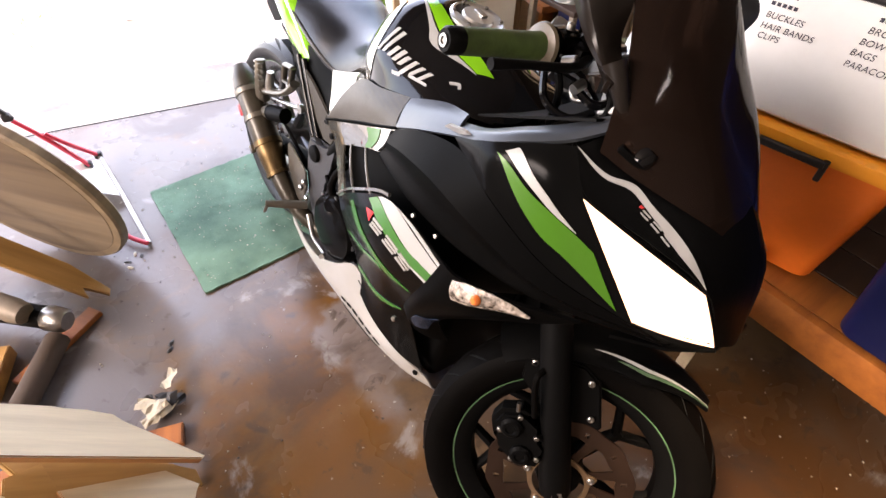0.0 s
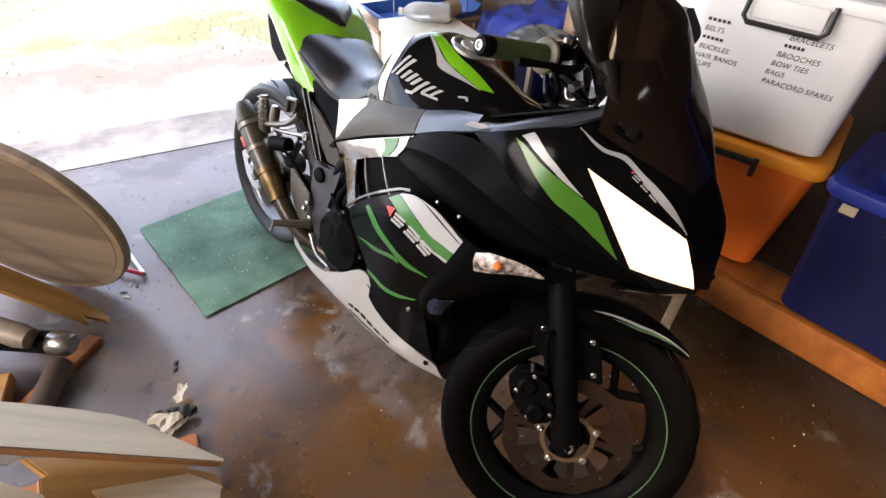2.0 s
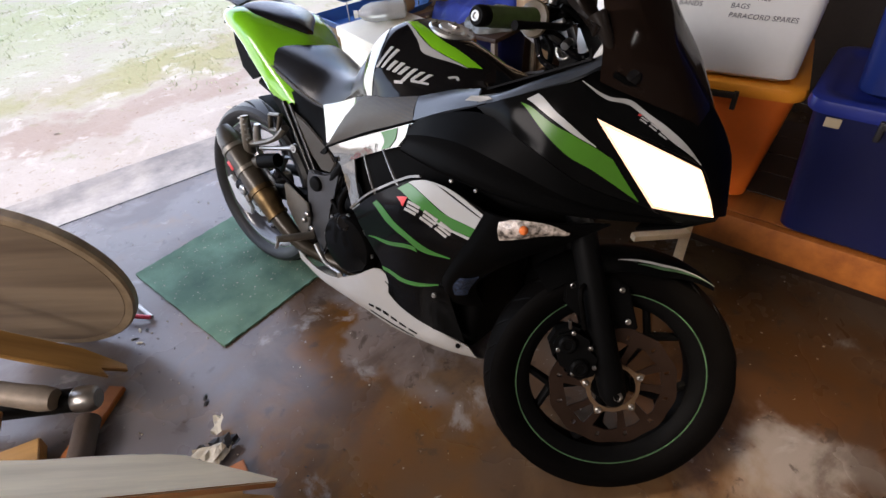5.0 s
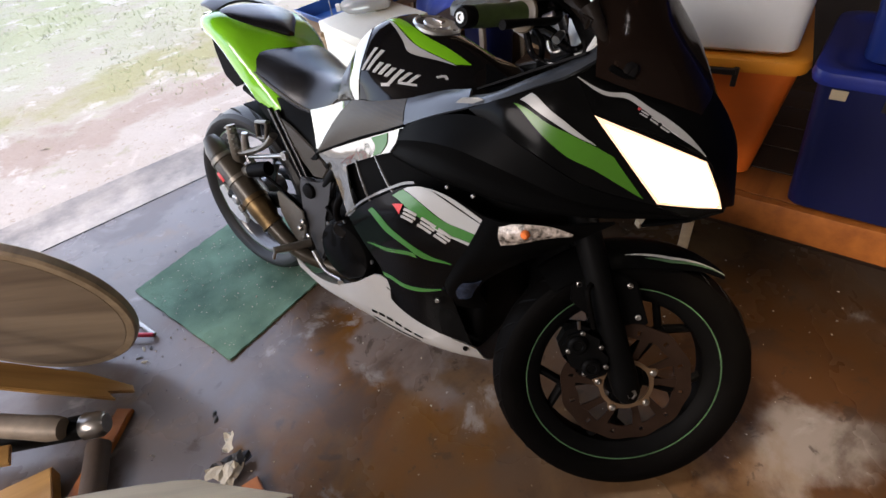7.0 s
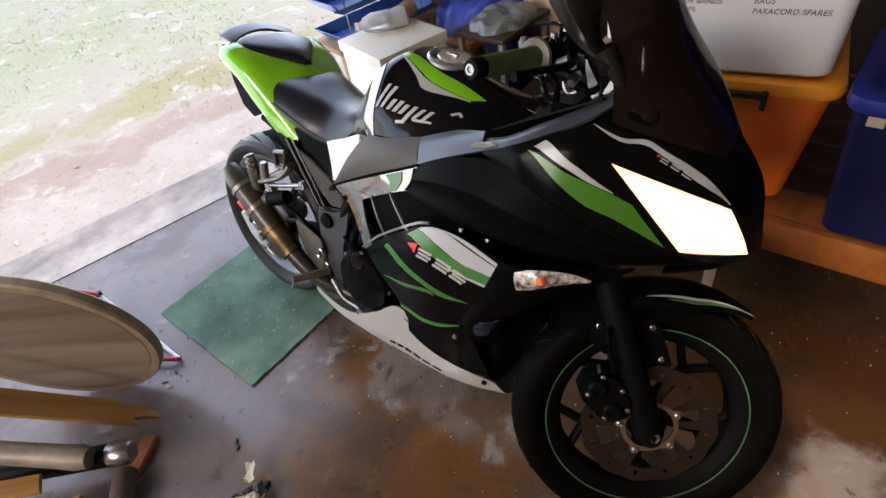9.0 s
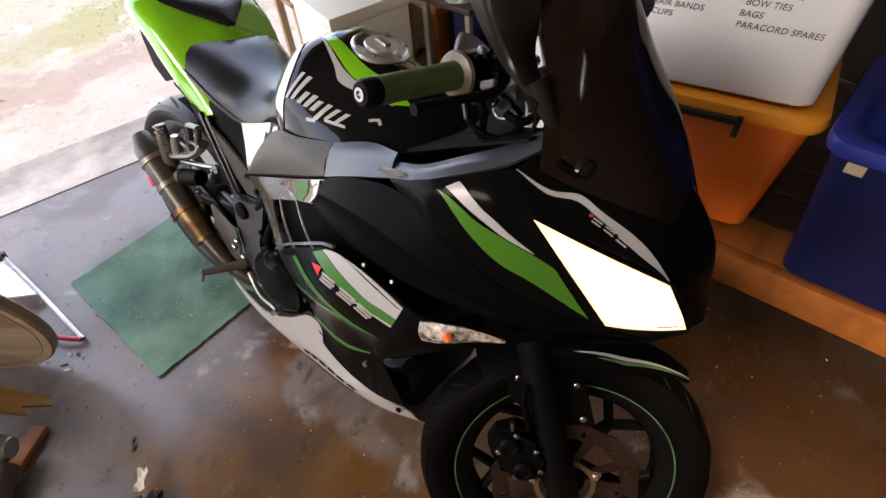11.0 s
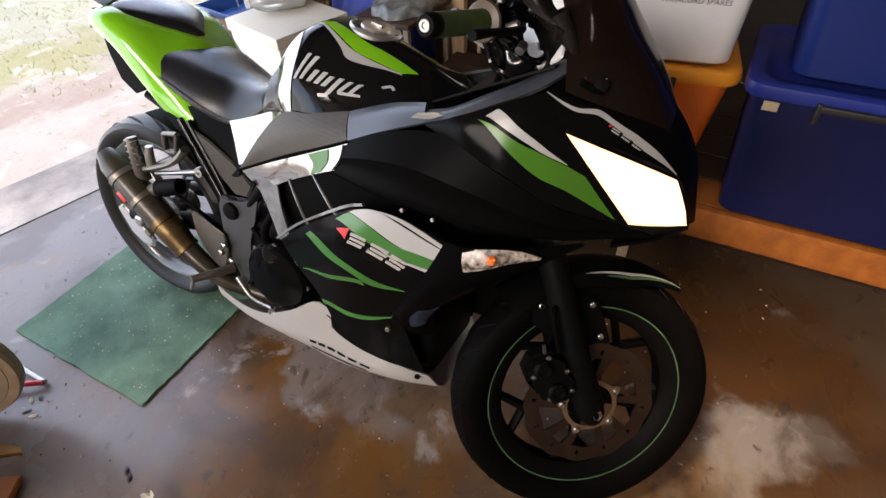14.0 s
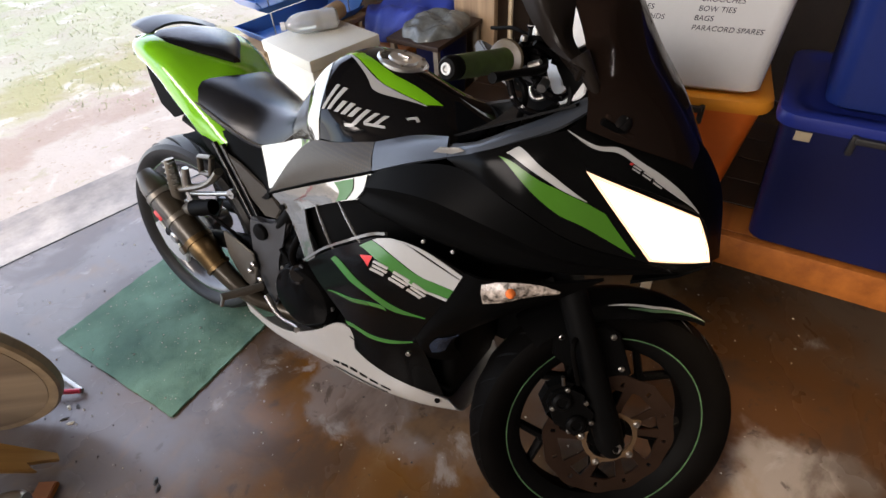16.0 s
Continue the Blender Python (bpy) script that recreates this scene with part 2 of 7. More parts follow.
def layered(name, base, layers, rough, rough_spread, bump, spec=0.5, patches=()):
    """A base colour with blotches: (colour, scale, detail, lower edge, upper edge, strength), each noise at its own
    size.
    patches: (colour, x, y, half length along x, half length along y, strength) on the ground, with ragged edges, under
    the later blotches; for stains and painted light."""
    m = bpy.data.materials.new(name)
    m.use_nodes = True
    nt = m.node_tree
    p = nt.nodes["Principled BSDF"]
    tc = nt.nodes.new("ShaderNodeTexCoord")
    last, fac = None, None

    def lay_patches(below):
        geo = nt.nodes.new("ShaderNodeNewGeometry")
        wob = nt.nodes.new("ShaderNodeTexNoise")
        wob.inputs["Scale"].default_value, wob.inputs["Detail"].default_value = 3.2, 7
        nt.links.new(geo.outputs["Position"], wob.inputs["Vector"])
        shift = nt.nodes.new("ShaderNodeVectorMath")
        shift.operation = "MULTIPLY_ADD"
        shift.inputs[1].default_value = (0.9, 0.9, 0)
        shift.inputs[2].default_value = (-0.45, -0.45, 0)
        nt.links.new(wob.outputs["Color"], shift.inputs[0])
        ragged = nt.nodes.new("ShaderNodeVectorMath")
        nt.links.new(geo.outputs["Position"], ragged.inputs[0])
        nt.links.new(shift.outputs[0], ragged.inputs[1])
        for colour, x, y, rx, ry, strength in patches:
            mp = nt.nodes.new("ShaderNodeMapping")
            mp.vector_type = "TEXTURE"
            mp.inputs["Location"].default_value, mp.inputs["Scale"].default_value = (x, y, 0), (rx, ry, 1000)
            nt.links.new(ragged.outputs[0], mp.inputs["Vector"])
            ln = nt.nodes.new("ShaderNodeVectorMath")
            ln.operation = "LENGTH"
            nt.links.new(mp.outputs[0], ln.inputs[0])
            r = nt.nodes.new("ShaderNodeMapRange")
            r.interpolation_type = "SMOOTHSTEP"
            for key, val in (("From Min", 0.55), ("From Max", 1.2), ("To Min", strength), ("To Max", 0.0)):
                r.inputs[key].default_value = val
            nt.links.new(ln.outputs["Value"], r.inputs["Value"])
            mx = nt.nodes.new("ShaderNodeMix")
            mx.data_type = "RGBA"
            nt.links.new(r.outputs[0], mx.inputs["Factor"])
            nt.links.new(below, mx.inputs["A"])
            mx.inputs["B"].default_value = (*colour, 1)
            below = mx.outputs["Result"]
        return below
    for k, (colour, scale, detail, lo, hi, strength) in enumerate(layers):
        mp = nt.nodes.new("ShaderNodeMapping")
        mp.inputs["Location"].default_value = (3.7 * k + 1.3, 5.1 * k + 0.6, 0)
        nt.links.new(tc.outputs["Object"], mp.inputs["Vector"])
        n = nt.nodes.new("ShaderNodeTexNoise")
        n.inputs["Scale"].default_value, n.inputs["Detail"].default_value = scale, detail
        n.inputs["Roughness"].default_value, n.inputs["Distortion"].default_value = 0.62, 0.4
        nt.links.new(mp.outputs[0], n.inputs["Vector"])
        r = nt.nodes.new("ShaderNodeMapRange")
        r.interpolation_type = "SMOOTHSTEP"
        for key, val in (("From Min", lo), ("From Max", hi), ("To Min", 0.0), ("To Max", strength)):
            r.inputs[key].default_value = val
        nt.links.new(n.outputs["Fac"], r.inputs["Value"])
        mx = nt.nodes.new("ShaderNodeMix")
        mx.data_type = "RGBA"
        nt.links.new(r.outputs[0], mx.inputs["Factor"])
        if last is None:
            mx.inputs["A"].default_value = (*base, 1)
        else:
            nt.links.new(last, mx.inputs["A"])
        mx.inputs["B"].default_value = (*colour, 1)
        last = mx.outputs["Result"]
        if k == 0 and patches:
            last = lay_patches(last)
        fac = fac or n.outputs["Fac"]
    nt.links.new(last, p.inputs["Base Color"])
    rr = nt.nodes.new("ShaderNodeMapRange")
    rr.inputs["From Min"].default_value, rr.inputs["From Max"].default_value = 0.3, 0.7
    rr.inputs["To Min"].default_value, rr.inputs["To Max"].default_value = rough - rough_spread, rough + rough_spread
    nt.links.new(fac, rr.inputs["Value"])
    nt.links.new(rr.outputs[0], p.inputs["Roughness"])
    bp = nt.nodes.new("ShaderNodeBump")
    bp.inputs["Strength"].default_value, bp.inputs["Distance"].default_value = bump, 0.01
    nt.links.new(n.outputs["Fac"], bp.inputs["Height"])
    nt.links.new(bp.outputs[0], p.inputs["Normal"])
    p.inputs["Specular IOR Level"].default_value = spec
    return m


concrete = layered("stained_concrete", (0.097, 0.066, 0.045), (
    ((0.10, 0.052, 0.022), 1.1, 5, 0.46, 0.64, 0.8), ((0.05, 0.03, 0.018), 2.6, 7, 0.50, 0.63, 0.65), ((0.20, 0.12, 0.055), 1.9, 7, 0.52, 0.64, 0.45),
    ((0.36, 0.34, 0.32), 5.5, 8, 0.60, 0.70, 0.55), ((0.04, 0.028, 0.02), 14, 7, 0.59, 0.67, 0.6), ((0.42, 0.40, 0.37), 42, 4, 0.69, 0.74, 0.6)), 0.25, 0.12, 0.05, 0.6,
    # greys left and by the door paint in cool daylight; golden brown is stain
    (((0.108, 0.100, 0.104), -0.75, 1.15, 0.36, 0.75, 0.9), ((0.15, 0.135, 0.125), -0.9, 2.2, 1.2, 0.45, 0.8), ((0.135, 0.056, 0.008), -0.14, 0.95, 0.28, 0.44, 0.95),
     # also painted in: sky sheen on scuffs, shade and lamp warmth, lamplit scuffs
     ((0.24, 0.23, 0.23), 0.06, 1.12, 0.12, 0.36, 0.5), ((0.085, 0.035, 0.010), 0.72, 0.30, 0.55, 0.6, 0.9), ((0.34, 0.31, 0.28), 0.60, 0.12, 0.17, 0.17, 0.7)))
dirt_mat = layered("reddish_dirt", (0.47, 0.42, 0.37), (
    ((0.40, 0.34, 0.29), 1.3, 5, 0.42, 0.6, 0.7), ((0.43, 0.37, 0.31), 1.6, 5, 0.48, 0.62, 0.6), ((0.60, 0.55, 0.49), 4.0, 6, 0.55, 0.68, 0.7),
    ((0.27, 0.28, 0.13), 7.0, 7, 0.58, 0.68, 0.45), ((0.24, 0.17, 0.11), 26, 5, 0.60, 0.70, 0.6)), 0.95, 0.03, 0.7, 0.2,
    (((0.40, 0.41, 0.25), 0.0, 8.6, 40.0, 4.6, 0.85), ((0.33, 0.31, 0.14), 0.3, 4.3, 1.6, 0.34, 0.8), ((0.36, 0.37, 0.19), -1.9, 4.9, 1.0, 0.5, 0.6),
     ((0.33, 0.24, 0.19), 0.0, 3.75, 3.0, 0.2, 0.6), ((0.37, 0.38, 0.22), -0.6, 6.6, 2.4, 0.7, 0.6)))


def smoked(name, tint, share):
    """Tinted plastic: part of the light passes straight through, the rest is a dark glossy surface."""
    m = material(name, (0.010, 0.006, 0.0045), 0.07, vary=0.1, spec=0.1, bump=0.0)
    nt = m.node_tree
    thru = nt.nodes.new("ShaderNodeBsdfTransparent")
    thru.inputs["Color"].default_value = (*tint, 1)
    mx = nt.nodes.new("ShaderNodeMixShader")
    mx.inputs[0].default_value = share
    nt.links.new(nt.nodes["Principled BSDF"].outputs[0], mx.inputs[1])
    nt.links.new(thru.outputs[0], mx.inputs[2])
    nt.links.new(mx.outputs[0], nt.nodes["Material Output"].inputs[0])
    return m


smoke = smoked("smoked_screen_plastic", (0.62, 0.46, 0.38), 0.12)

# ---- mesh helpers ----
def part(name, bm, mat, parent=None, label="", smooth=True, angle=40):
    """Links a bmesh as one mesh object under a thing or a part."""
    me = bpy.data.meshes.new(name)
    bmesh.ops.recalc_face_normals(bm, faces=bm.faces)
    for f in bm.faces:
        f.smooth = smooth
    if smooth:
        for e in bm.edges:
            if len(e.link_faces) == 2 and e.calc_face_angle(0) > radians(angle):
                e.smooth = False
    bm.to_mesh(me)
    bm.free()
    me.materials.append(mat)
    ob = new(name, me)
    if parent:
        ob.parent = parent
    return tagged(ob, label)


def thing(name, m, label, category, group="", kind=""):
    ob = new(name)
    ob.matrix_world = m
    ob.empty_display_size = 0.05
    return tagged(ob, label, category, group, kind)


def bm_box(size, m=Matrix(), bevel=0.003, seg=2, bm=None):
    bm = bm or bmesh.new()
    made = bmesh.ops.create_cube(bm, size=1.0, matrix=m @ Matrix.Diagonal((*size, 1)))
    if bevel:
        edges = list({e for v in made["verts"] for e in v.link_edges})
        bmesh.ops.bevel(bm, geom=edges, offset=bevel, segments=seg, affect="EDGES", profile=0.6)
    return bm


def cr(p0, p1, p2, p3, t):
    return 0.5 * ((2 * p1) + (p2 - p0) * t + (2 * p0 - 5 * p1 + 4 * p2 - p3) * t * t + (3 * p1 - p0 - 3 * p2 + p3) * t ** 3)


def spline(pts, t):
    """A point at t (0 to 1) along a smooth line through pts."""
    n = len(pts) - 1
    i = min(int(t * n), n - 1)
    p1, p2 = pts[i], pts[i + 1]
    p0 = pts[i - 1] if i > 0 else p1 * 2 - p2
    p3 = pts[i + 2] if i + 2 <= n else p2 * 2 - p1
    return cr(p0, p1, p2, p3, t * n - i)


def bike(f, r, u):
    """Forward, right and up of the motorcycle's rear contact point, as its own axes."""
    return Vector((f, -r, u))


def cage(rows):
    return [[bike(*p) for p in row] for row in rows]


def surf(c, u, v):
    return spline([spline(row, u) for row in c], v)


def surf_normal(c, u, v, out):
    e = 0.01
    du = surf(c, min(u + e, 1), v) - surf(c, max(u - e, 0), v)
    dv = surf(c, u, min(v + e, 1)) - surf(c, u, max(v - e, 0))
    n = du.cross(dv).normalized()
    return n if n.dot(out) > 0 else -n


def mirror(c, k=0.65):
    """The left side: narrowed by k so that its outline fits the camera's view."""
    return [[Vector((p.x, -p.y * k, p.z)) for p in row] for row in c]


def bm_sheet(grid, thick, inward=None):
    """A sheet through a grid of points, given a thickness towards a direction."""
    bm = bmesh.new()
    vs = [[bm.verts.new(p) for p in row] for row in grid]
    for a, b in zip(vs, vs[1:]):
        for i in range(len(a) - 1):
            if len({a[i].co.to_tuple(5), a[i + 1].co.to_tuple(5), b[i + 1].co.to_tuple(5), b[i].co.to_tuple(5)}) == 4:
                bm.faces.new((a[i], a[i + 1], b[i + 1], b[i]))
            else:
                bm.faces.new((a[i], a[i + 1], b[i + 1], b[i]))
    bm.normal_update()
    if thick:
        if inward is not None:
            tot = sum((f.normal * f.calc_area() for f in bm.faces), Vector())
            if tot.dot(inward) > 0:
                bmesh.ops.reverse_faces(bm, faces=bm.faces)
                bm.normal_update()
        bmesh.ops.solidify(bm, geom=bm.faces[:], thickness=thick)
    return bm


RIGHT, LEFT, UP = Vector((0, -1, 0)), Vector((0, 1, 0)), Vector((0, 0, 1))


def panel(name, c, mat, parent, out, nu=14, nv=8, thick=0.004, label=""):
    grid = [[surf(c, i / nu, j / nv) for i in range(nu + 1)] for j in range(nv + 1)]
    return part(name, bm_sheet(grid, thick, -out), mat, parent, label)


def decal(name, c, a, b, mat, parent, out, n=14, off=0.0018, label="", across=3):
    """A thin film on a panel, between two lines given in the panel's own u, v."""
    a, b = [Vector((*p, 0)) for p in a], [Vector((*p, 0)) for p in b]
    grid = []
    for k in range(across + 1):
        row = []
        for i in range(n + 1):
            q = spline(a, i / n).lerp(spline(b, i / n), k / across)
            u, v = min(max(q.x, 0), 1), min(max(q.y, 0), 1)
            row.append(surf(c, u, v) + surf_normal(c, u, v, out) * off)
        grid.append(row)
    return part(name, bm_sheet(grid, 0.0012, -out), mat, parent, label)


def bm_tube(pts, radius, n=10, smooth_n=0, cap=True, bm=None, flat=1.0):
    bm = bm or bmesh.new()
    pts = [Vector(p) for p in pts]
    radii = radius if isinstance(radius, (list, tuple)) else [radius] * len(pts)
    if smooth_n:
        rv = [Vector((r, 0, 0)) for r in radii]
        radii = [spline(rv, i / smooth_n).x for i in range(smooth_n + 1)]
        pts = [spline(pts, i / smooth_n) for i in range(smooth_n + 1)]
    rings, up = [], None
    for i, p in enumerate(pts):
        d = (pts[min(i + 1, len(pts) - 1)] - pts[max(i - 1, 0)]).normalized()
        if up is None:
            up = Vector((0, 0, 1)) if abs(d.z) < 0.9 else Vector((1, 0, 0))
        side = d.cross(up).normalized()
        up = side.cross(d).normalized()
        rings.append([bm.verts.new(p + (side * math.cos(2 * math.pi * k / n) * flat + up * math.sin(2 * math.pi * k / n)) * radii[i]) for k in range(n)])
    for a, b in zip(rings, rings[1:]):
        for k in range(n):
            bm.faces.new((a[k], a[(k + 1) % n], b[(k + 1) % n], b[k]))
    if cap:
        bm.faces.new(rings[0][::-1])
        bm.faces.new(rings[-1])
    return bm


def bm_lathe(profile, m=Matrix(), n=48, closed=True, wave=None):
    """Turns (radius, x) pairs about the local x axis."""
    bm = bmesh.new()
    rings = []
    for r, x in profile:
        ring = []
        for k in range(n):
            a = 2 * math.pi * k / n
            rr = r + (wave(a, r) if wave else 0)
            ring.append(bm.verts.new(m @ Vector((x, rr * math.cos(a), rr * math.sin(a)))))
        rings.append(ring)
    pairs = list(zip(rings, rings[1:])) + ([(rings[-1], rings[0])] if closed else [])
    for a, b in pairs:
        for k in range(n):
            bm.faces.new((a[k], a[(k + 1) % n], b[(k + 1) % n], b[k]))
    if not closed:
        for ring in (rings[0], rings[-1]):
            if (ring[0].co - ring[n // 2].co).length > 1e-4:
                bm.faces.new(ring)
    return bm


def bm_plate(outline, thick, m=Matrix(), bevel=0.0, bm=None):
    """A flat outline in the local x, y, with a thickness along z."""
    bm = bm or bmesh.new()
    lo = [bm.verts.new(m @ Vector((x, y, -thick / 2))) for x, y in outline]
    hi = [bm.verts.new(m @ Vector((x, y, thick / 2))) for x, y in outline]
    bm.faces.new(lo[::-1])
    bm.faces.new(hi)
    n = len(outline)
    side = [bm.faces.new((lo[i], lo[(i + 1) % n], hi[(i + 1) % n], hi[i])) for i in range(n)]
    if bevel:
        rim = [e for e in bm.edges if len(e.link_faces) == 2 and (e.link_faces[0] in side) != (e.link_faces[1] in side)]
        bmesh.ops.bevel(bm, geom=rim, offset=bevel, segments=2, affect="EDGES")
    return bm


def side_plate(outline, r, thick, bevel=0.002):
    """An outline in the motorcycle's forward and up, standing at a distance to its right."""
    return bm_plate([(f, u) for f, u in outline], thick, Matrix.Translation((0, -r, 0)) @ Matrix.Rotation(radians(90), 4, "X"), bevel)


def axis_matrix(p, d):
    """A frame at p whose x axis points along d."""
    return Matrix.Translation(p) @ Vector(d).to_track_quat("X", "Z").to_matrix().to_4x4()

# ---- the garage ----
DOOR_Y = 2.605


def slab(name, lo, hi, mat, label, category="", bevel=0.004):
    size = [b - a for a, b in zip(lo, hi)]
    mid = [(a + b) / 2 for a, b in zip(lo, hi)]
    ob = part(name, bm_box(size, Matrix.Identity(4), bevel), mat, None, label, smooth=False)
    ob.location = mid
    return tagged(ob, "", category or name.split("_")[0], "", "structure")


slab("floor", (-4.2, -3.2, -0.15), (2.6, DOOR_Y, 0.0), concrete, "brown stained bare concrete garage floor", "floor")
apron = slab("pavement", (-5.0, DOOR_Y + 0.012, -0.16), (3.4, DOOR_Y + 0.36, -0.006), apron_mat, "weathered grey concrete apron strip outside the door", "pavement")
slab("trim", (-3.95, DOOR_Y - 0.002, -0.14), (1.2, DOOR_Y + 0.014, -0.003), matt_black, "dark rubber door seal strip let into the floor", "door seal", 0.0)

# ground outside: one sheet, gently uneven, out to the horizon on all sides
bm = bmesh.new()
N = 130
rows = []
for j in range(N + 1):
    q = (j / N - 0.5) * 2
    y = 3.6 + math.copysign(900 * abs(q) ** 4.6, q) + q * 5
    row = []
    for i in range(N + 1):
        s = (i / N - 0.5) * 2
        x = math.copysign(900 * abs(s) ** 4.6, s) + s * 6
        h = 0.03 * noise.noise(Vector((x * 0.9, y * 0.9, 0))) + 0.018 * noise.noise(Vector((x * 4, y * 4, 3)))
        edge = min(1.0, max(0.0, (y - DOOR_Y - 0.36) / 0.8))
        row.append(bm.verts.new((x, y, -0.035 + h * edge)))
    rows.append(row)
for a, b in zip(rows, rows[1:]):
    for i in range(N):
        bm.faces.new((a[i], a[i + 1], b[i + 1], b[i]))
tagged(part("ground", bm, dirt_mat, None, "patchy reddish dirt yard with thin dry grass"), "", "ground", "", "structure")

# walls, ceiling: assumed enclosure that closes the garage, mostly out of view
LX = -4.2
# unseen side wall with a high strip opening added for the side lamp
slab("wall_left", (LX - 0.15, -3.2, 0), (LX, DOOR_Y + 0.1, 1.96), dark_wall, "dark brown garage side wall", "wall")
slab("wall_left_top", (LX - 0.15, -3.2, 3.04), (LX, DOOR_Y + 0.1, 3.3), dark_wall, "dark brown garage side wall", "wall")
slab("wall_left_end", (LX - 0.15, -3.2, 1.96), (LX, -1.35, 3.04), dark_wall, "dark brown garage side wall", "wall")
slab("wall_left_corner", (LX - 0.15, 2.45, 1.96), (LX, DOOR_Y + 0.1, 3.04), dark_wall, "dark brown garage side wall", "wall")
slab("wall_right", (2.6, -3.2, 0), (2.75, DOOR_Y + 0.1, 3.3), dark_wall, "dark brown garage side wall", "wall")
slab("ceiling", (LX - 0.15, -3.35, 3.3), (2.75, DOOR_Y + 0.1, 3.4), ceiling_mat, "plain unpainted garage ceiling", "ceiling")
slab("wall_front", (1.42, DOOR_Y - 0.02, 0), (2.6, DOOR_Y + 0.1, 3.3), white_wall, "white painted brick wall beside the door opening", "wall")
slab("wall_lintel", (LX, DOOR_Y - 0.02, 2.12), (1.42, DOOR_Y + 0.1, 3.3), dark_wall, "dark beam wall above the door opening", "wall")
slab("wall_jamb", (LX, DOOR_Y - 0.02, 0), (LX + 0.25, DOOR_Y + 0.1, 2.12), white_wall, "white painted brick jamb of the door opening", "wall")
slab("wall_back", (LX - 0.15, -3.35, 0), (2.75, -3.2, 3.3), ceiling_mat, "plain bare garage rear wall", "wall")

# green carpet mat under the rear wheel
MAT_AX = Vector((-0.15, 0.595, 0)).normalized()
MAT_ACR = Vector((0.965, 0.26, 0)).normalized()


def carpet():
    bm = bmesh.new()
    o = Vector((-0.388, 1.45, 0))
    grid = []
    nu, nv = 60, 56
    for j in range(nv + 1):
        row = []
        for i in range(nu + 1):
            a, b = i / nu * 0.60, j / nv * 0.60
            p = o + MAT_ACR * a + MAT_AX * b
            if i in (0, nu) or j in (0, nv):
                p += Vector((random.uniform(-1, 1), random.uniform(-1, 1), 0)) * 0.0018
            p.z = 0.008 + 0.0025 * noise.noise(p * 25) + random.uniform(0, 0.0015)
            row.append(p)
        grid.append(row)
    bm = bm_sheet(grid, 0.008, Vector((0, 0, -1)))
    return part("carpet_mat", bm, carpet_green, None, "worn green carpet offcut mat lying on the concrete floor")


tagged(carpet(), "", "mat")

# ---- timber platform with storage boxes ----
RAIL_D = Vector((0.255, -0.967, 0))
RAIL_P = Vector((1.0, 0.5, 0))
RAIL_N = Vector((0.967, 0.255, 0))   # away from the motorcycle


def frame_of(p, d, up=UP):
    """A frame at p: x along d, z up."""
    d = Vector(d).normalized()
    y = up.cross(d).normalized()
    m = Matrix((d, y, d.cross(y))).transposed().to_4x4()
    return Matrix.Translation(p) @ m


platform = thing("timber_platform", frame_of(RAIL_P, RAIL_D), "low orange-brown timber platform along the garage wall", "platform")
LEN = 2.3
part("fascia_board", bm_box((LEN, 0.03, 0.105), Matrix.Translation((0.0, 0.015, 0.295)), 0.004), rail_wood, platform)
for k in range(5):
    part("deck_board", bm_box((LEN, 0.132, 0.02), Matrix.Translation((0, 0.10 + k * 0.137, 0.336)), 0.003), shade_dark_wood if k else rail_wood, platform)
# added dark board, fills in the shade below the deck
part("shade_board", bm_box((LEN, 0.018, 0.324), Matrix.Translation((0, 0.30, 0.162)), 0.002), shade_dark_wood, platform, "dark board added for the shade under the platform")
for k in (-1.0, 0.0, 1.0):
    part("leg", bm_box((0.07, 0.07, 0.326), Matrix.Translation((k, 0.5, 0.163)), 0.004), rail_wood, platform)


def bm_tub(w, d, h, taper, wall=0.004, rad=0.04):
    """An open box with rounded corners, narrower at the bottom; x width, y depth, z up."""
    def ring(x, y, z, r, bm, n=5):
        out = []
        for cx, cy, a0 in ((1, 1, 0), (-1, 1, 90), (-1, -1, 180), (1, -1, 270)):
            for k in range(n + 1):
                a = radians(a0 + 90 * k / n)
                out.append(bm.verts.new((cx * (x / 2 - r) + r * math.cos(a), cy * (y / 2 - r) + r * math.sin(a), z)))
        return out
    bm = bmesh.new()
    rings = [ring(w - 2 * taper - 0.03, d - 2 * taper - 0.03, 0.0, rad, bm), ring(w - 2 * taper, d - 2 * taper, 0.012, rad, bm)]
    for k in range(1, 5):
        t = k / 4
        rings.append(ring(w - 2 * taper * (1 - t), d - 2 * taper * (1 - t), 0.012 + (h - 0.012) * t, rad, bm))
    rings.append(ring(w - 2 * wall, d - 2 * wall, h, rad, bm))
    rings.append(ring(w - 2 * taper - 2 * wall, d - 2 * taper - 2 * wall, 0.02, rad, bm))
    for a, b in zip(rings, rings[1:]):
        n = len(a)
        for k in range(n):
            bm.faces.new((a[k], a[(k + 1) % n], b[(k + 1) % n], b[k]))
    bm.faces.new(rings[0][::-1])
    bm.faces.new(rings[-1])
    return bm


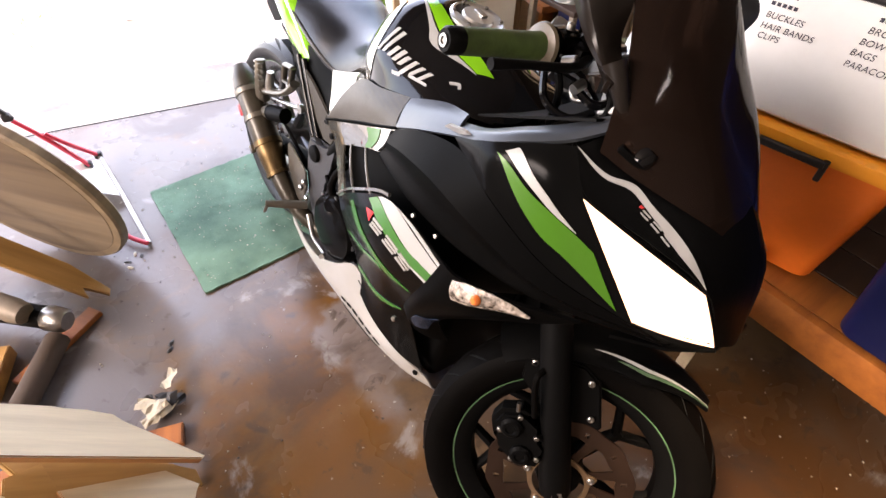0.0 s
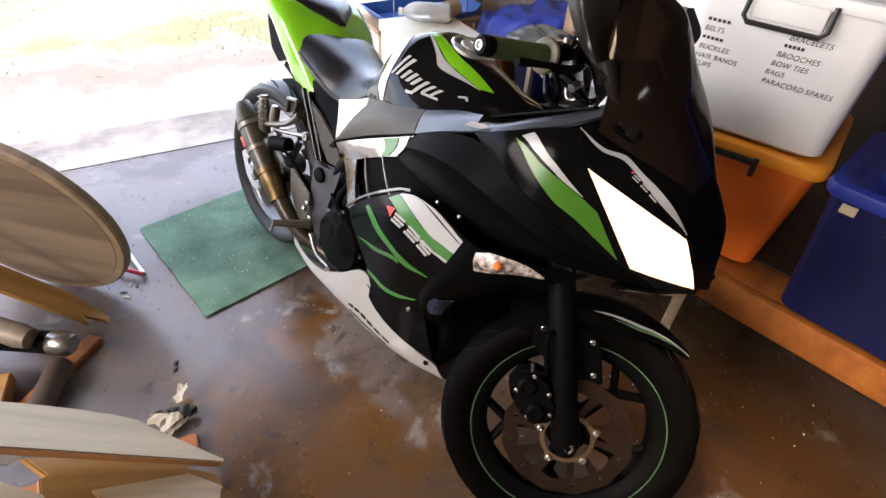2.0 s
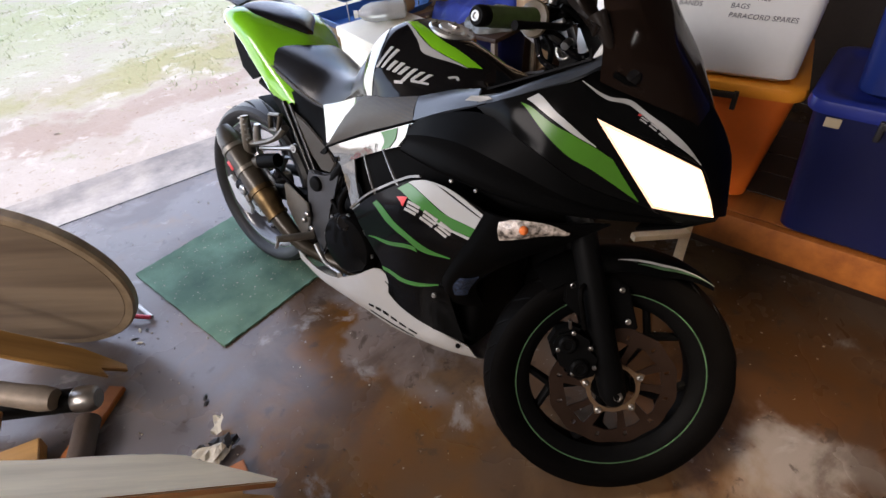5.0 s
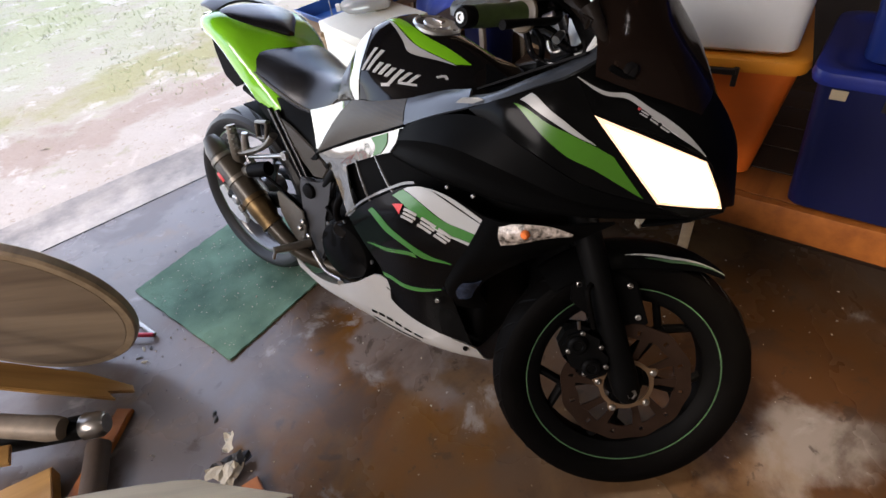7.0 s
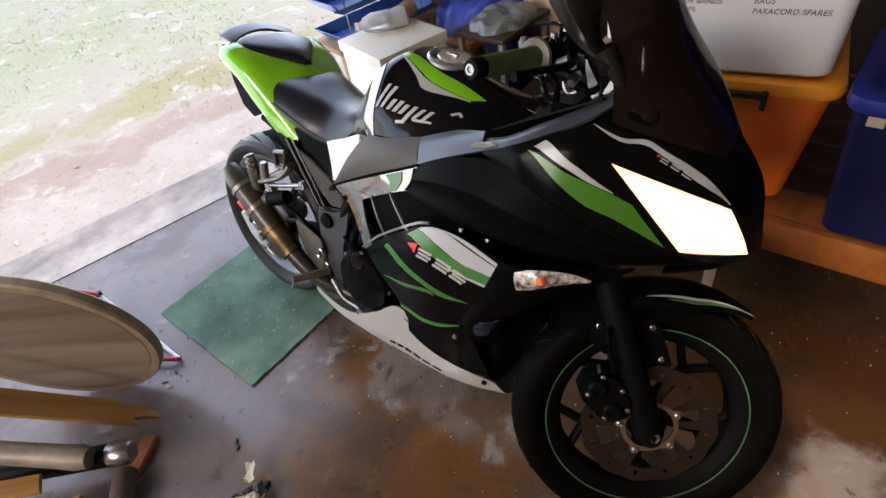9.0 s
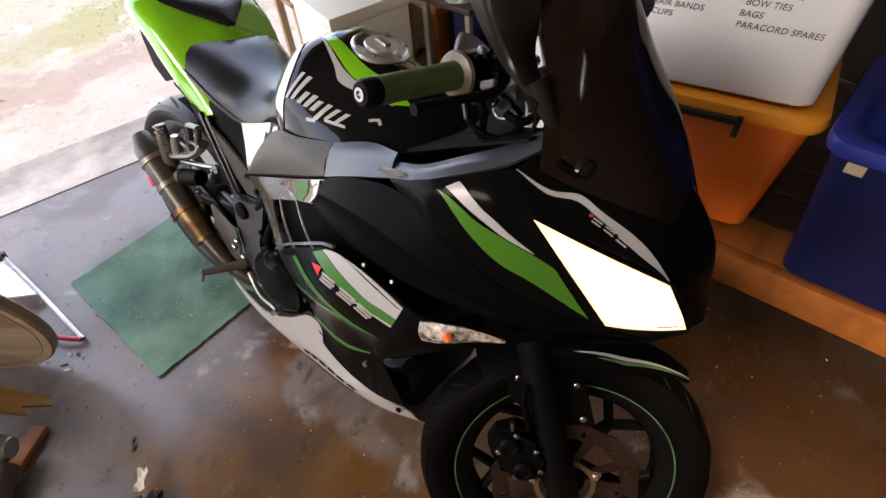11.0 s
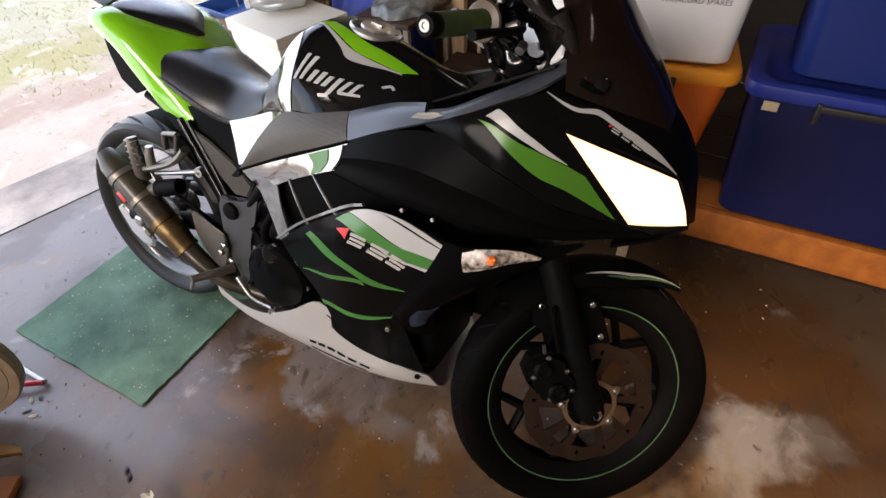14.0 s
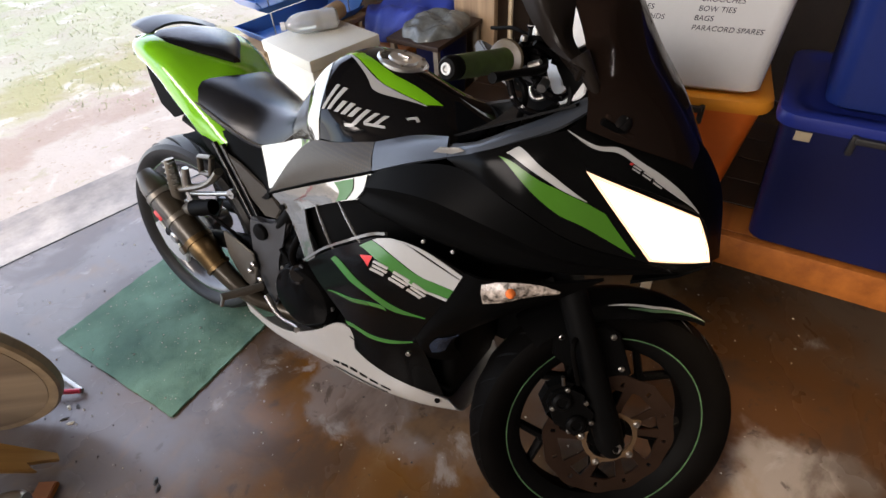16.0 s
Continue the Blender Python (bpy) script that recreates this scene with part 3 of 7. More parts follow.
def bm_lid(w, d, h, rad=0.045):
    def ring(x, y, z, r, bm, n=5):
        out = []
        for cx, cy, a0 in ((1, 1, 0), (-1, 1, 90), (-1, -1, 180), (1, -1, 270)):
            for k in range(n + 1):
                a = radians(a0 + 90 * k / n)
                out.append(bm.verts.new((cx * (x / 2 - r) + r * math.cos(a), cy * (y / 2 - r) + r * math.sin(a), z)))
        return out
    bm = bmesh.new()
    prof = [(-0.012, -h), (0.012, -h), (0.016, -h * 0.6), (0.012, -0.004), (0.004, 0.0), (-0.02, 0.0), (-0.028, -0.006), (-0.05, -0.008)]
    rings = [ring(w + 2 * a, d + 2 * a, z, rad, bm) for a, z in prof]
    for a, b in zip(rings, rings[1:]):
        n = len(a)
        for k in range(n):
            bm.faces.new((a[k], a[(k + 1) % n], b[(k + 1) % n], b[k]))
    bm.faces.new(rings[-1])
    bm.faces.new(rings[0][::-1])
    return bm


def storage_box(m, w, d, h, body_mat, lid_mat, label, taper=0.03, catch=0, lid_h=0.035, catch_at=0.0, catch_w=0.11):
    ob = thing("storage_box", m, label, "box", "stacked storage boxes")
    body = part("body", bm_tub(w, d, h - 0.004, taper), body_mat, ob)
    part("lid", bm_lid(w, d, lid_h), lid_mat, ob).location = (0, 0, h)
    if catch:
        c = bmesh.new()
        y = -d / 2 - 0.024
        bm_box((catch_w, 0.014, 0.016), Matrix.Translation((catch_at, y, h - 0.03)), 0.004, bm=c)
        for s in (-1, 1):
            bm_box((0.014, 0.014, 0.05), Matrix.Translation((catch_at + s * catch_w / 2, y + 0.004, h - 0.045)), 0.004, bm=c)
        part("catch", c, black_plastic, ob, "black plastic clip catch")
    return ob


def box_at(corner, d, w, dep, z):
    """Frame of a box whose front right top corner stands at the given place; x runs along the front to the right."""
    d = Vector(d).normalized()
    back = UP.cross(d)
    c = Vector(corner) - d * (w / 2) + back * (dep / 2)
    c.z = z
    return frame_of(c, d)


BOX_D = Vector((0.41, -0.912, 0))   # the stacked pair stands a little askew
orange_m = box_at((1.048, 0.560, 0), BOX_D, 0.45, 0.42, 0.347)
storage_box(orange_m, 0.45, 0.42, 0.385, orange_plastic, orange_lid, "orange plastic storage box with clip lid on the timber platform", 0.045, 1, catch_at=-0.01, catch_w=0.17)
white_m = box_at((1.040, 0.566, 0), BOX_D, 0.425, 0.38, 0.734)
white_box = storage_box(white_m, 0.425, 0.38, 0.37, white_plastic, white_plastic, "translucent white plastic box with handwritten list, stacked on the orange box", 0.016, 0, 0.03)
part("handle", bm_tube([(-0.085, -0.205, 0.35), (-0.087, -0.217, 0.30), (-0.075, -0.22, 0.288), (0.075, -0.22, 0.288), (0.087, -0.217, 0.30), (0.085, -0.205, 0.35)], 0.006, 8), black_plastic, white_box, "dark folding carry handle")
part("handle_plate", bm_box((0.15, 0.006, 0.06), Matrix.Translation((0, -0.198, 0.325)), 0.003), white_plastic, white_box)
blue_m = box_at((1.118, -0.014, 0), RAIL_D, 0.54, 0.38, 0.347)
blue_box = storage_box(blue_m, 0.54, 0.38, 0.41, blue_plastic, blue_lid, "dark blue plastic storage box with a brighter blue lid", 0.03, 1, catch_at=-0.02, catch_w=0.2)
part("tape_label", bm_box((0.034, 0.002, 0.024), Matrix.Translation((-0.215, -0.1885, 0.352)), 0.0005), tape_mat, blue_box, "small piece of tan paper tape")
blue2_m = box_at((1.121, -0.014, 0), RAIL_D, 0.50, 0.36, 0.759)
storage_box(blue2_m, 0.50, 0.36, 0.40, blue_mid, blue_lid, "blue plastic storage box stacked on another blue box", 0.03, 1)

# ---- objects by the door opening ----
chest = thing("storage_chest", Matrix.Translation((0.785, 2.148, 0)), "cream painted chest with a lid and two small drawers", "chest")
part("body", bm_box((0.32, 0.325, 0.55), Matrix.Translation((0, 0, 0.275)), 0.006), cream_box, chest)
part("lid", bm_box((0.335, 0.34, 0.045), Matrix.Translation((0, 0, 0.575)), 0.006), cream_box, chest)

post = slab("door_1_post", (1.16, DOOR_Y - 0.06, 0), (1.3, DOOR_Y + 0.06, 2.4), post_wood, "brown timber door post", "door post")
slab("door_1_stud", (1.3, DOOR_Y - 0.03, 0), (1.42, DOOR_Y + 0.06, 2.4), pale_wood, "pale timber stud beside the door post", "door post")

# ---- round table top leaning on the floor, loose timber round it ----
disc_n = Vector((-0.76, -1.0, -0.2)).normalized()
disc = thing("round_table_top", axis_matrix(Vector((-0.812, 1.75, 0.322)) - disc_n * 0.002, disc_n), "round plywood table top with pale edging, standing on its edge", "table top")
R = 0.322
part("face", bm_lathe([(0.0001, 0.0), (R - 0.03, 0.0), (R - 0.03, -0.03), (0.0001, -0.03)], n=96, closed=False), ply_wood, disc)
part("edging", bm_lathe([(R - 0.0295, -0.001), (R - 0.006, -0.001), (R, -0.008), (R, -0.030), (R - 0.006, -0.036), (R - 0.0295, -0.036)], n=96), edge_wood, disc, "pale solid wood edging")


def board(name, a, b, width, thick, mat, label, normal=(0, 0, 1), outline=None, category="board", bev=0.003):
    """A loose board whose middle line runs from a to b; outline: pairs along it (0 to 1) and across (-1 to 1)."""
    a, b = Vector(a), Vector(b)
    d = (b - a).normalized()
    m = frame_of(a, d, Vector(normal))
    L = (b - a).length
    pts = [(x * L, y * width / 2) for x, y in (outline or [(0, -1), (1, -1), (1, 1), (0, 1)])]
    ob = part(name, bm_plate(pts, thick, bevel=bev), mat, None, label, smooth=False)
    ob.matrix_world = m
    return tagged(ob, "", category, "loose timber offcuts")


long_offcut = board("wood_offcut", (-1.15, 0.91, 0.80), (-0.45, 0.95, 0.035), 0.15, 0.02, pale_wood, "long pale pine offcut with one broken edge, leaning", (0.70, 0.12, 0.70),
      [(0, -1), (0.99, -1), (1.0, -0.85), (0.90, -0.2), (0.82, 0.3), (0.80, 0.62), (0.74, 0.7), (0.70, 0.66), (0.68, 0.78), (0.60, 0.72), (0.5, 0.66), (0.38, 0.74), (0.2, 0.8), (0, 0.8)])
board("wood_offcut", (-1.16, 1.745, 0.475), (-0.668, 1.555, 0.012), 0.09, 0.016, amber_wood, "varnished amber board with a split end", (0.66, -0.35, 0.66),
      [(0, -1), (0.93, -0.9), (0.88, -0.35), (1.0, -0.15), (0.99, 0.3), (0.8, 0.9), (0, 1)])


def raw_edges(ob):
    """The sawn edges of a board show their raw core."""
    ob.data.materials.append(raw_edge)
    for f in ob.data.polygons:
        if abs(f.normal.z) < 0.6:
            f.material_index = 1
    return ob


def leaning(pts, lift, mat, label, thick=0.018, name="wood_offcut"):
    """A flat offcut in the slope of the leaning pile, outlined in plan."""
    slope = math.atan(0.75)
    c = math.cos(slope)
    cx, cy = sum(p[0] for p in pts) / len(pts), sum(p[1] for p in pts) / len(pts)
    m = Matrix.Translation((cx, cy, 0.032 + lift + 0.75 * (-0.45 - cx))) @ Matrix.Rotation(slope, 4, "Y")
    ob = part(name, bm_plate([((x - cx) / c, y - cy) for x, y in pts], thick, bevel=0.003), mat, None, label, smooth=False)
    ob.matrix_world = m
    return tagged(raw_edges(ob) if mat in (pale_wood, grey_wood) else ob, "", "board", "loose timber offcuts")


raw_edges(long_offcut)
leaning([(-0.69, 0.83), (-0.52, 0.86), (-0.46, 0.82), (-0.475, 0.78), (-0.445, 0.74), (-0.43, 0.69), (-0.45, 0.68), (-0.44, 0.60), (-0.46, 0.52), (-0.62, 0.52), (-0.61, 0.64)], 0.0, pale_wood, "pale pine panel with a scalloped sawn edge")
leaning([(-0.80, 0.935), (-0.52, 0.93), (-0.53, 0.89), (-0.47, 0.87), (-0.46, 0.83), (-0.70, 0.80)], -0.03, amber_wood, "yellow varnished board under other offcuts")
leaning([(-0.77, 0.87), (-0.72, 0.90), (-0.60, 0.62), (-0.58, 0.50), (-0.70, 0.50), (-0.735, 0.70), (-0.745, 0.73), (-0.765, 0.77)], -0.012, amber_wood, "curved amber offcut with a rounded cut-out")
leaning([(-1.0, 0.96), (-0.89, 0.91), (-0.76, 0.83), (-0.725, 0.70), (-0.74, 0.55), (-1.0, 0.55)], -0.002, cream_box, "cream laminated sheet with a worn corner", 0.012, "laminate_sheet")
leaning([(-0.84, 0.71), (-0.80, 0.715), (-0.775, 0.69), (-0.74, 0.66), (-0.68, 0.675), (-0.62, 0.66), (-0.60, 0.60), (-0.585, 0.48), (-0.86, 0.48)], 0.045, grey_wood, "greyed board with a wavy sawn edge", 0.02)
leaning([(-1.0, 1.04), (-0.90, 1.02), (-0.83, 1.02), (-0.785, 0.96), (-0.82, 0.92), (-1.0, 0.97)], -0.03, tin, "scuffed bare metal sheet offcut", 0.004, "metal_sheet")
board("wood_offcut", (-1.16, 1.50, 0.23), (-0.965, 1.45, 0.14), 0.05, 0.03, amber_wood, "short squared amber block", (0.3, -0.5, 0.8))
board("wood_offcut", (-1.12, 1.37, 0.04), (-0.93, 1.34, 0.03), 0.16, 0.05, amber_wood, "thick yellow timber block on the floor", (0, 0, 1))
board("wood_offcut", (-0.90, 1.30, 0.012), (-0.71, 1.50, 0.012), 0.05, 0.02, rail_wood, "flat brown strip lying on the floor", (0, 0, 1))
board("wood_offcut", (-1.1, 1.02, 0.03), (-0.49, 0.985, 0.012), 0.06, 0.02, rail_wood, "brown batten lying on the floor", (0, 0, 1))

# wrapped metal tubes by the table top
tube1 = thing("metal_tube", Matrix.Identity(4), "pale metal tube with a flattened end", "tube", "loose metal tubes")
part("tube", bm_tube([(-0.835, 1.43, 0.145), (-0.86, 1.45, 0.15), (-0.90, 1.48, 0.165), (-1.0, 1.555, 0.205), (-1.25, 1.745, 0.305)], [0.030, 0.036, 0.033, 0.032, 0.032], 16), tin, tube1)
tube2 = thing("metal_tube", Matrix.Identity(4), "short tube with a bright metal collar", "tube", "loose metal tubes")
part("tube", bm_tube([(-0.80, 1.44, 0.10), (-0.95, 1.53, 0.10), (-1.10, 1.62, 0.10)], 0.034, 16), matt_black, tube2)
part("collar", bm_tube([(-0.745, 1.405, 0.10), (-0.757, 1.412, 0.10), (-0.795, 1.437, 0.10), (-0.80, 1.44, 0.10)], [0.026, 0.036, 0.038, 0.034], 18), steel, tube2, "bright metal collar")
tube3 = thing("metal_tube", Matrix.Identity(4), "dull grey pipe lying on the floor", "tube", "loose metal tubes")
# pipe coloured dark brown to stand in for the shade round it
part("tube", bm_tube([(-0.80, 1.41, 0.035), (-0.84, 1.30, 0.035), (-0.89, 1.16, 0.035)], 0.033, 16), dark_wall, tube3)

# red folding stand behind the table top
stand_f = thing("folding_stand", Matrix.Identity(4), "collapsed folding stand with red and grey tubes", "stand")
for mat_s, pts in ((steel, [(-0.545, 1.745, 0.012), (-0.62, 2.02, 0.03), (-0.70, 2.29, 0.045)]), (red_metal, [(-0.548, 1.738, 0.02), (-0.60, 1.78, 0.03), (-0.66, 1.86, 0.04)]),
                   (red_metal, [(-0.70, 2.285, 0.05), (-0.745, 2.21, 0.16), (-0.80, 2.20, 0.232)]), (red_metal, [(-0.722, 2.20, 0.068), (-0.809, 2.20, 0.221), (-0.866, 2.20, 0.302)]),
                   (red_metal, [(-0.735, 2.215, 0.075), (-0.82, 2.215, 0.218), (-0.872, 2.21, 0.30)])):
    part("stand_tube", bm_tube(pts, 0.008, 10, 10), mat_s, stand_f)
part("handle", bm_tube([(-0.862, 2.20, 0.308), (-0.895, 2.20, 0.365), (-0.934, 2.20, 0.426)], 0.010, 10), black_plastic, stand_f, "black handle")
for pt in ((-0.70, 2.285, 0.05), (-0.725, 2.205, 0.068), (-0.875, 2.20, 0.318)):
    part("joint", bm_box((0.028, 0.022, 0.028), Matrix.Translation(pt), 0.005), black_plastic, stand_f)
part("panel", bm_sheet([[Vector((-0.70, 2.26, 0.04)), Vector((-0.80, 2.20, 0.10))], [Vector((-0.63, 2.02, 0.03)), Vector((-0.80, 2.05, 0.10))]], 0.004, UP), white_plastic, stand_f, "pale panel of the stand")

# crumpled paper and litter
for k in range(9):
    bm = bmesh.new()
    bmesh.ops.create_grid(bm, x_segments=4, y_segments=3, size=0.5)
    for v in bm.verts:
        v.co = Vector((v.co.x * 0.06, v.co.y * random.uniform(0.02, 0.04), 0.012 + 0.014 * noise.noise(Vector((v.co.x * 5, v.co.y * 5, k * 7)))))
    bmesh.ops.solidify(bm, geom=bm.faces[:], thickness=0.001)
    ob = part("paper_scrap", bm, leaf_mat if k % 3 else black_plastic, None, "crumpled pale paper scrap on the floor", smooth=False)
    ob.matrix_world = pose(-0.535 + random.uniform(-0.045, 0.05), 1.105 + random.uniform(-0.05, 0.05), 0.004 + 0.003 * k, random.uniform(-10, 10), random.uniform(-10, 10), random.uniform(0, 180))
    tagged(ob, "", "paper", "crumpled paper scraps")
for k, (x, y) in enumerate(((-0.595, 1.72), (-0.62, 1.69), (-0.575, 1.705), (-0.61, 1.66), (-0.51, 1.275), (-0.505, 1.30))):
    bm = bmesh.new()
    bmesh.ops.create_icosphere(bm, subdivisions=1, radius=1.0)
    for v in bm.verts:
        v.co = Vector((v.co.x * random.uniform(0.008, 0.018), v.co.y * random.uniform(0.004, 0.009), max(0.0, v.co.z) * 0.006))
    ob = part("litter_scrap", bm, leaf_mat if k in (0, 3) else black_plastic, None, "small dry leaf scrap on the floor", smooth=False)
    ob.matrix_world = pose(x, y, 0.0005, 0, 0, random.uniform(0, 180))
    tagged(ob, "", "litter", "floor litter")

# timber stick stand in front of the platform
stick = thing("timber_trestle", Matrix.Identity(4), "narrow raw timber post with two short arms", "trestle")
board_m = lambda a, b: axis_matrix((Vector(a) + Vector(b)) / 2, Vector(b) - Vector(a))
for nm, a, b, w in (("post", (0.85, 0.66, 0.0), (0.90, 0.68, 0.455), 0.03), ("arm", (0.87, 0.66, 0.30), (0.70, 0.735, 0.33), 0.024), ("arm", (0.885, 0.68, 0.35), (0.74, 0.78, 0.37), 0.022)):
    part(nm, bm_box(((Vector(b) - Vector(a)).length, w, w * 0.8), board_m(a, b), 0.002), pale_wood, stick)

# ---- writing on the white box ----
def lettering(txt, x, z, size, parent):
    cu = bpy.data.curves.new("lettering", "FONT")
    cu.body, cu.size, cu.extrude, cu.shear, cu.space_character = txt, size, 0.0003, 0.15, 1.05
    ob = new("lettering", cu)
    ob.data.materials.append(ink)
    ob.parent = parent
    t = z / 0.37
    ob.matrix_basis = Matrix.Translation((x, -(0.19 - 0.016 * (1 - t)) - 0.0012, z)) @ Matrix.Rotation(radians(90 - 2.5), 4, "X")
    return ob


for txt, x, z in (("BELTS", -0.165, 0.241), ("BUCKLES", -0.165, 0.197), ("HAIR BANDS", -0.167, 0.175), ("CLIPS", -0.165, 0.155),
                  ("BRACELETS", 0.02, 0.262), ("BROOCHES", 0.008, 0.222), ("BOW TIES", 0.005, 0.2), ("BAGS", 0.0, 0.178), ("PARACORD SPARES", 0.0, 0.155)):
    lettering(txt, x, z, 0.017, white_box)
# words that cannot be read
for x, z, w in ((-0.165, 0.262, 0.055), (-0.165, 0.219, 0.052), (0.015, 0.243, 0.045)):
    t = z / 0.37
    for q in range(5):
        part("lettering_bar", bm_box((w / 5 * 0.7, 0.0008, 0.007), Matrix.Translation((x + w / 5 * (q + 0.5), -(0.19 - 0.016 * (1 - t)) - 0.0012, z + 0.006)) @ Matrix.Rotation(radians(-2.5), 4, "X"), 0.0), ink, white_box)

# loose white plastic parts on top of and beside the white box
pl = thing("plastic_bracket", frame_of((1.20, 0.82, 1.105), BOX_D), "white plastic bracket lying on the box lid", "bracket")
part("plate", bm_plate([(-0.2, -0.05), (0.1, -0.07), (0.2, 0.0), (0.12, 0.05), (-0.18, 0.04)], 0.02, bevel=0.004), white_plastic, pl)
part("loop", bm_tube([(0.0, 0.0, 0.012), (0.06, -0.02, 0.05), (0.14, 0.02, 0.045), (0.16, 0.05, 0.012)], 0.006, 8, 16), white_plastic, pl)
carton_m = frame_of(Vector((1.03, 1.09, 0.347)) + RAIL_N * 0.16, RAIL_D)
carton = thing("carton", carton_m, "brown cardboard carton on the timber platform", "carton")
part("body", bm_box((0.30, 0.30, 0.345), Matrix.Translation((0, 0, 0.1725)), 0.004), cardboard, carton)
part("flap", bm_box((0.296, 0.145, 0.005), Matrix.Translation((0, -0.074, 0.3475)), 0.001), cardboard, carton)
part("flap", bm_box((0.296, 0.145, 0.005), Matrix.Translation((0, 0.074, 0.3475)), 0.001), cardboard, carton)
crate_m = frame_of(Vector((1.022, 1.086, 0.698)) + RAIL_N * 0.16, RAIL_D)
crate = thing("plastic_crate", crate_m, "white plastic crate with dark handle slots, standing on a carton", "crate")
part("body", bm_tub(0.30, 0.30, 0.33, 0.012), white_plastic, crate)
for dx in (-0.07, 0.0):
    part("handle_slot", bm_box((0.040, 0.004, 0.026), Matrix.Translation((dx, -0.150, 0.25)), 0.003), black_plastic, crate, "dark handle slot")
# ---- by the door: trays, bench, tarp, bags ----
tray_bench = thing("side_table", Matrix.Translation((0.90, 2.455, 0)), "dark wooden side table under the blue trays", "table")
part("top", bm_box((0.56, 0.25, 0.02), Matrix.Translation((0, 0, 0.53)), 0.003), cardboard, tray_bench)
for sx in (-0.25, 0.25):
    for sy in (-0.1, 0.1):
        part("leg", bm_box((0.03, 0.03, 0.52), Matrix.Translation((sx, sy, 0.26)), 0.003), cardboard, tray_bench)


def tray(z):
    ob = thing("letter_tray", pose(0.90, 2.455, z, 0, 0, 4), "blue plastic stacking tray on wire posts", "tray", "stacked blue trays")
    part("base", bm_box((0.44, 0.20, 0.004), Matrix.Translation((0, 0, 0.002)), 0.001), tray_blue, ob)
    for sx in (-1, 1):
        part("side", bm_sheet([[Vector((sx * 0.22, -0.10, 0.0)), Vector((sx * 0.22, 0.10, 0.0))], [Vector((sx * 0.27, -0.115, 0.055)), Vector((sx * 0.27, 0.115, 0.055))]], 0.004, UP), tray_blue, ob)
    part("back", bm_sheet([[Vector((-0.22, 0.10, 0)), Vector((0.22, 0.10, 0))], [Vector((-0.27, 0.115, 0.055)), Vector((0.27, 0.115, 0.055))]], 0.004, UP), tray_blue, ob)
    part("front", bm_sheet([[Vector((-0.22, -0.10, 0)), Vector((0.22, -0.10, 0))], [Vector((-0.27, -0.115, 0.028)), Vector((0.27, -0.115, 0.028))]], 0.004, UP), tray_blue, ob)
    for sx in (-0.2, 0.2):
        part("wire_post", bm_tube([(sx, -0.09, 0.0), (sx, -0.09, 0.135)], 0.003, 6), steel, ob)
    return ob


for z in (0.54, 0.675, 0.81):
    tray(z)

bottle = thing("plastic_bottle", pose(0.80, 2.20, 0.643, 0, 0, 155), "clear empty plastic bottle lying on the chest", "bottle")
part("body", bm_lathe([(0.0001, -0.10), (0.030, -0.10), (0.040, -0.09), (0.041, -0.04), (0.038, -0.03), (0.041, -0.02), (0.041, 0.05), (0.030, 0.085), (0.014, 0.105), (0.014, 0.115), (0.0001, 0.115)], Matrix.Identity(4), 28, closed=False), bottle_mat, bottle)
part("cap", bm_lathe([(0.0001, 0.112), (0.016, 0.112), (0.016, 0.128), (0.0001, 0.128)], Matrix.Identity(4), 20, closed=False), white_plastic, bottle)
roll = thing("cardboard_roll", pose(0.90, 2.225, 0.634, 0, 0, 20), "dark brown roll lying on the chest", "roll")
part("tube", bm_lathe([(0.022, -0.07), (0.036, -0.07), (0.036, 0.07), (0.022, 0.07)], Matrix.Identity(4), 24), cardboard, roll)

bench = thing("work_bench", Matrix.Translation((1.62, 2.27, 0)), "rough brown bench against the white wall", "bench")
part("top", bm_box((1.1, 0.55, 0.03), Matrix.Translation((0, 0, 0.47)), 0.004), rail_wood, bench)
part("back_board", bm_box((1.1, 0.03, 0.40), Matrix.Translation((0, -0.2, 0.25)), 0.004), cardboard, bench)
for sx in (-0.5, 0.5):
    for sy in (-0.22, 0.22):
        part("leg", bm_box((0.05, 0.05, 0.455), Matrix.Translation((sx, sy, 0.2275)), 0.004), rail_wood, bench)


def heap(name, m, sx, sy, h, mat, label, category, seed, folds=9.0):
    """A draped soft heap: a domed sheet with folds, closed below."""
    bm = bmesh.new()
    n = 26
    top = []
    for j in range(n + 1):
        row = []
        for i in range(n + 1):
            u, v = i / n * 2 - 1, j / n * 2 - 1
            d = max(0.0, 1 - max(abs(u), abs(v)) ** 3.2)
            x, y = u * math.sqrt(1 - v * v / 2), v * math.sqrt(1 - u * u / 2)
            rim = 1 + 0.14 * noise.noise(Vector((x * 2.2, y * 2.2, seed + 9)))
            f = noise.noise(Vector((u * folds * 0.4 + seed, v * folds * 0.25, seed))) * 0.35 + noise.noise(Vector((u * folds, v * folds * 0.5, seed + 5))) * 0.16
            row.append(Vector((x * sx * rim, y * sy * rim, max(0.004, h * d ** 0.5 * (0.8 + f)))))
        top.append(row)
    bm = bm_sheet(top, 0.003, Vector((0, 0, -1)))
    ob = part(name, bm, mat, None, label, angle=60)
    ob.matrix_world = m
    return tagged(ob, "", category)


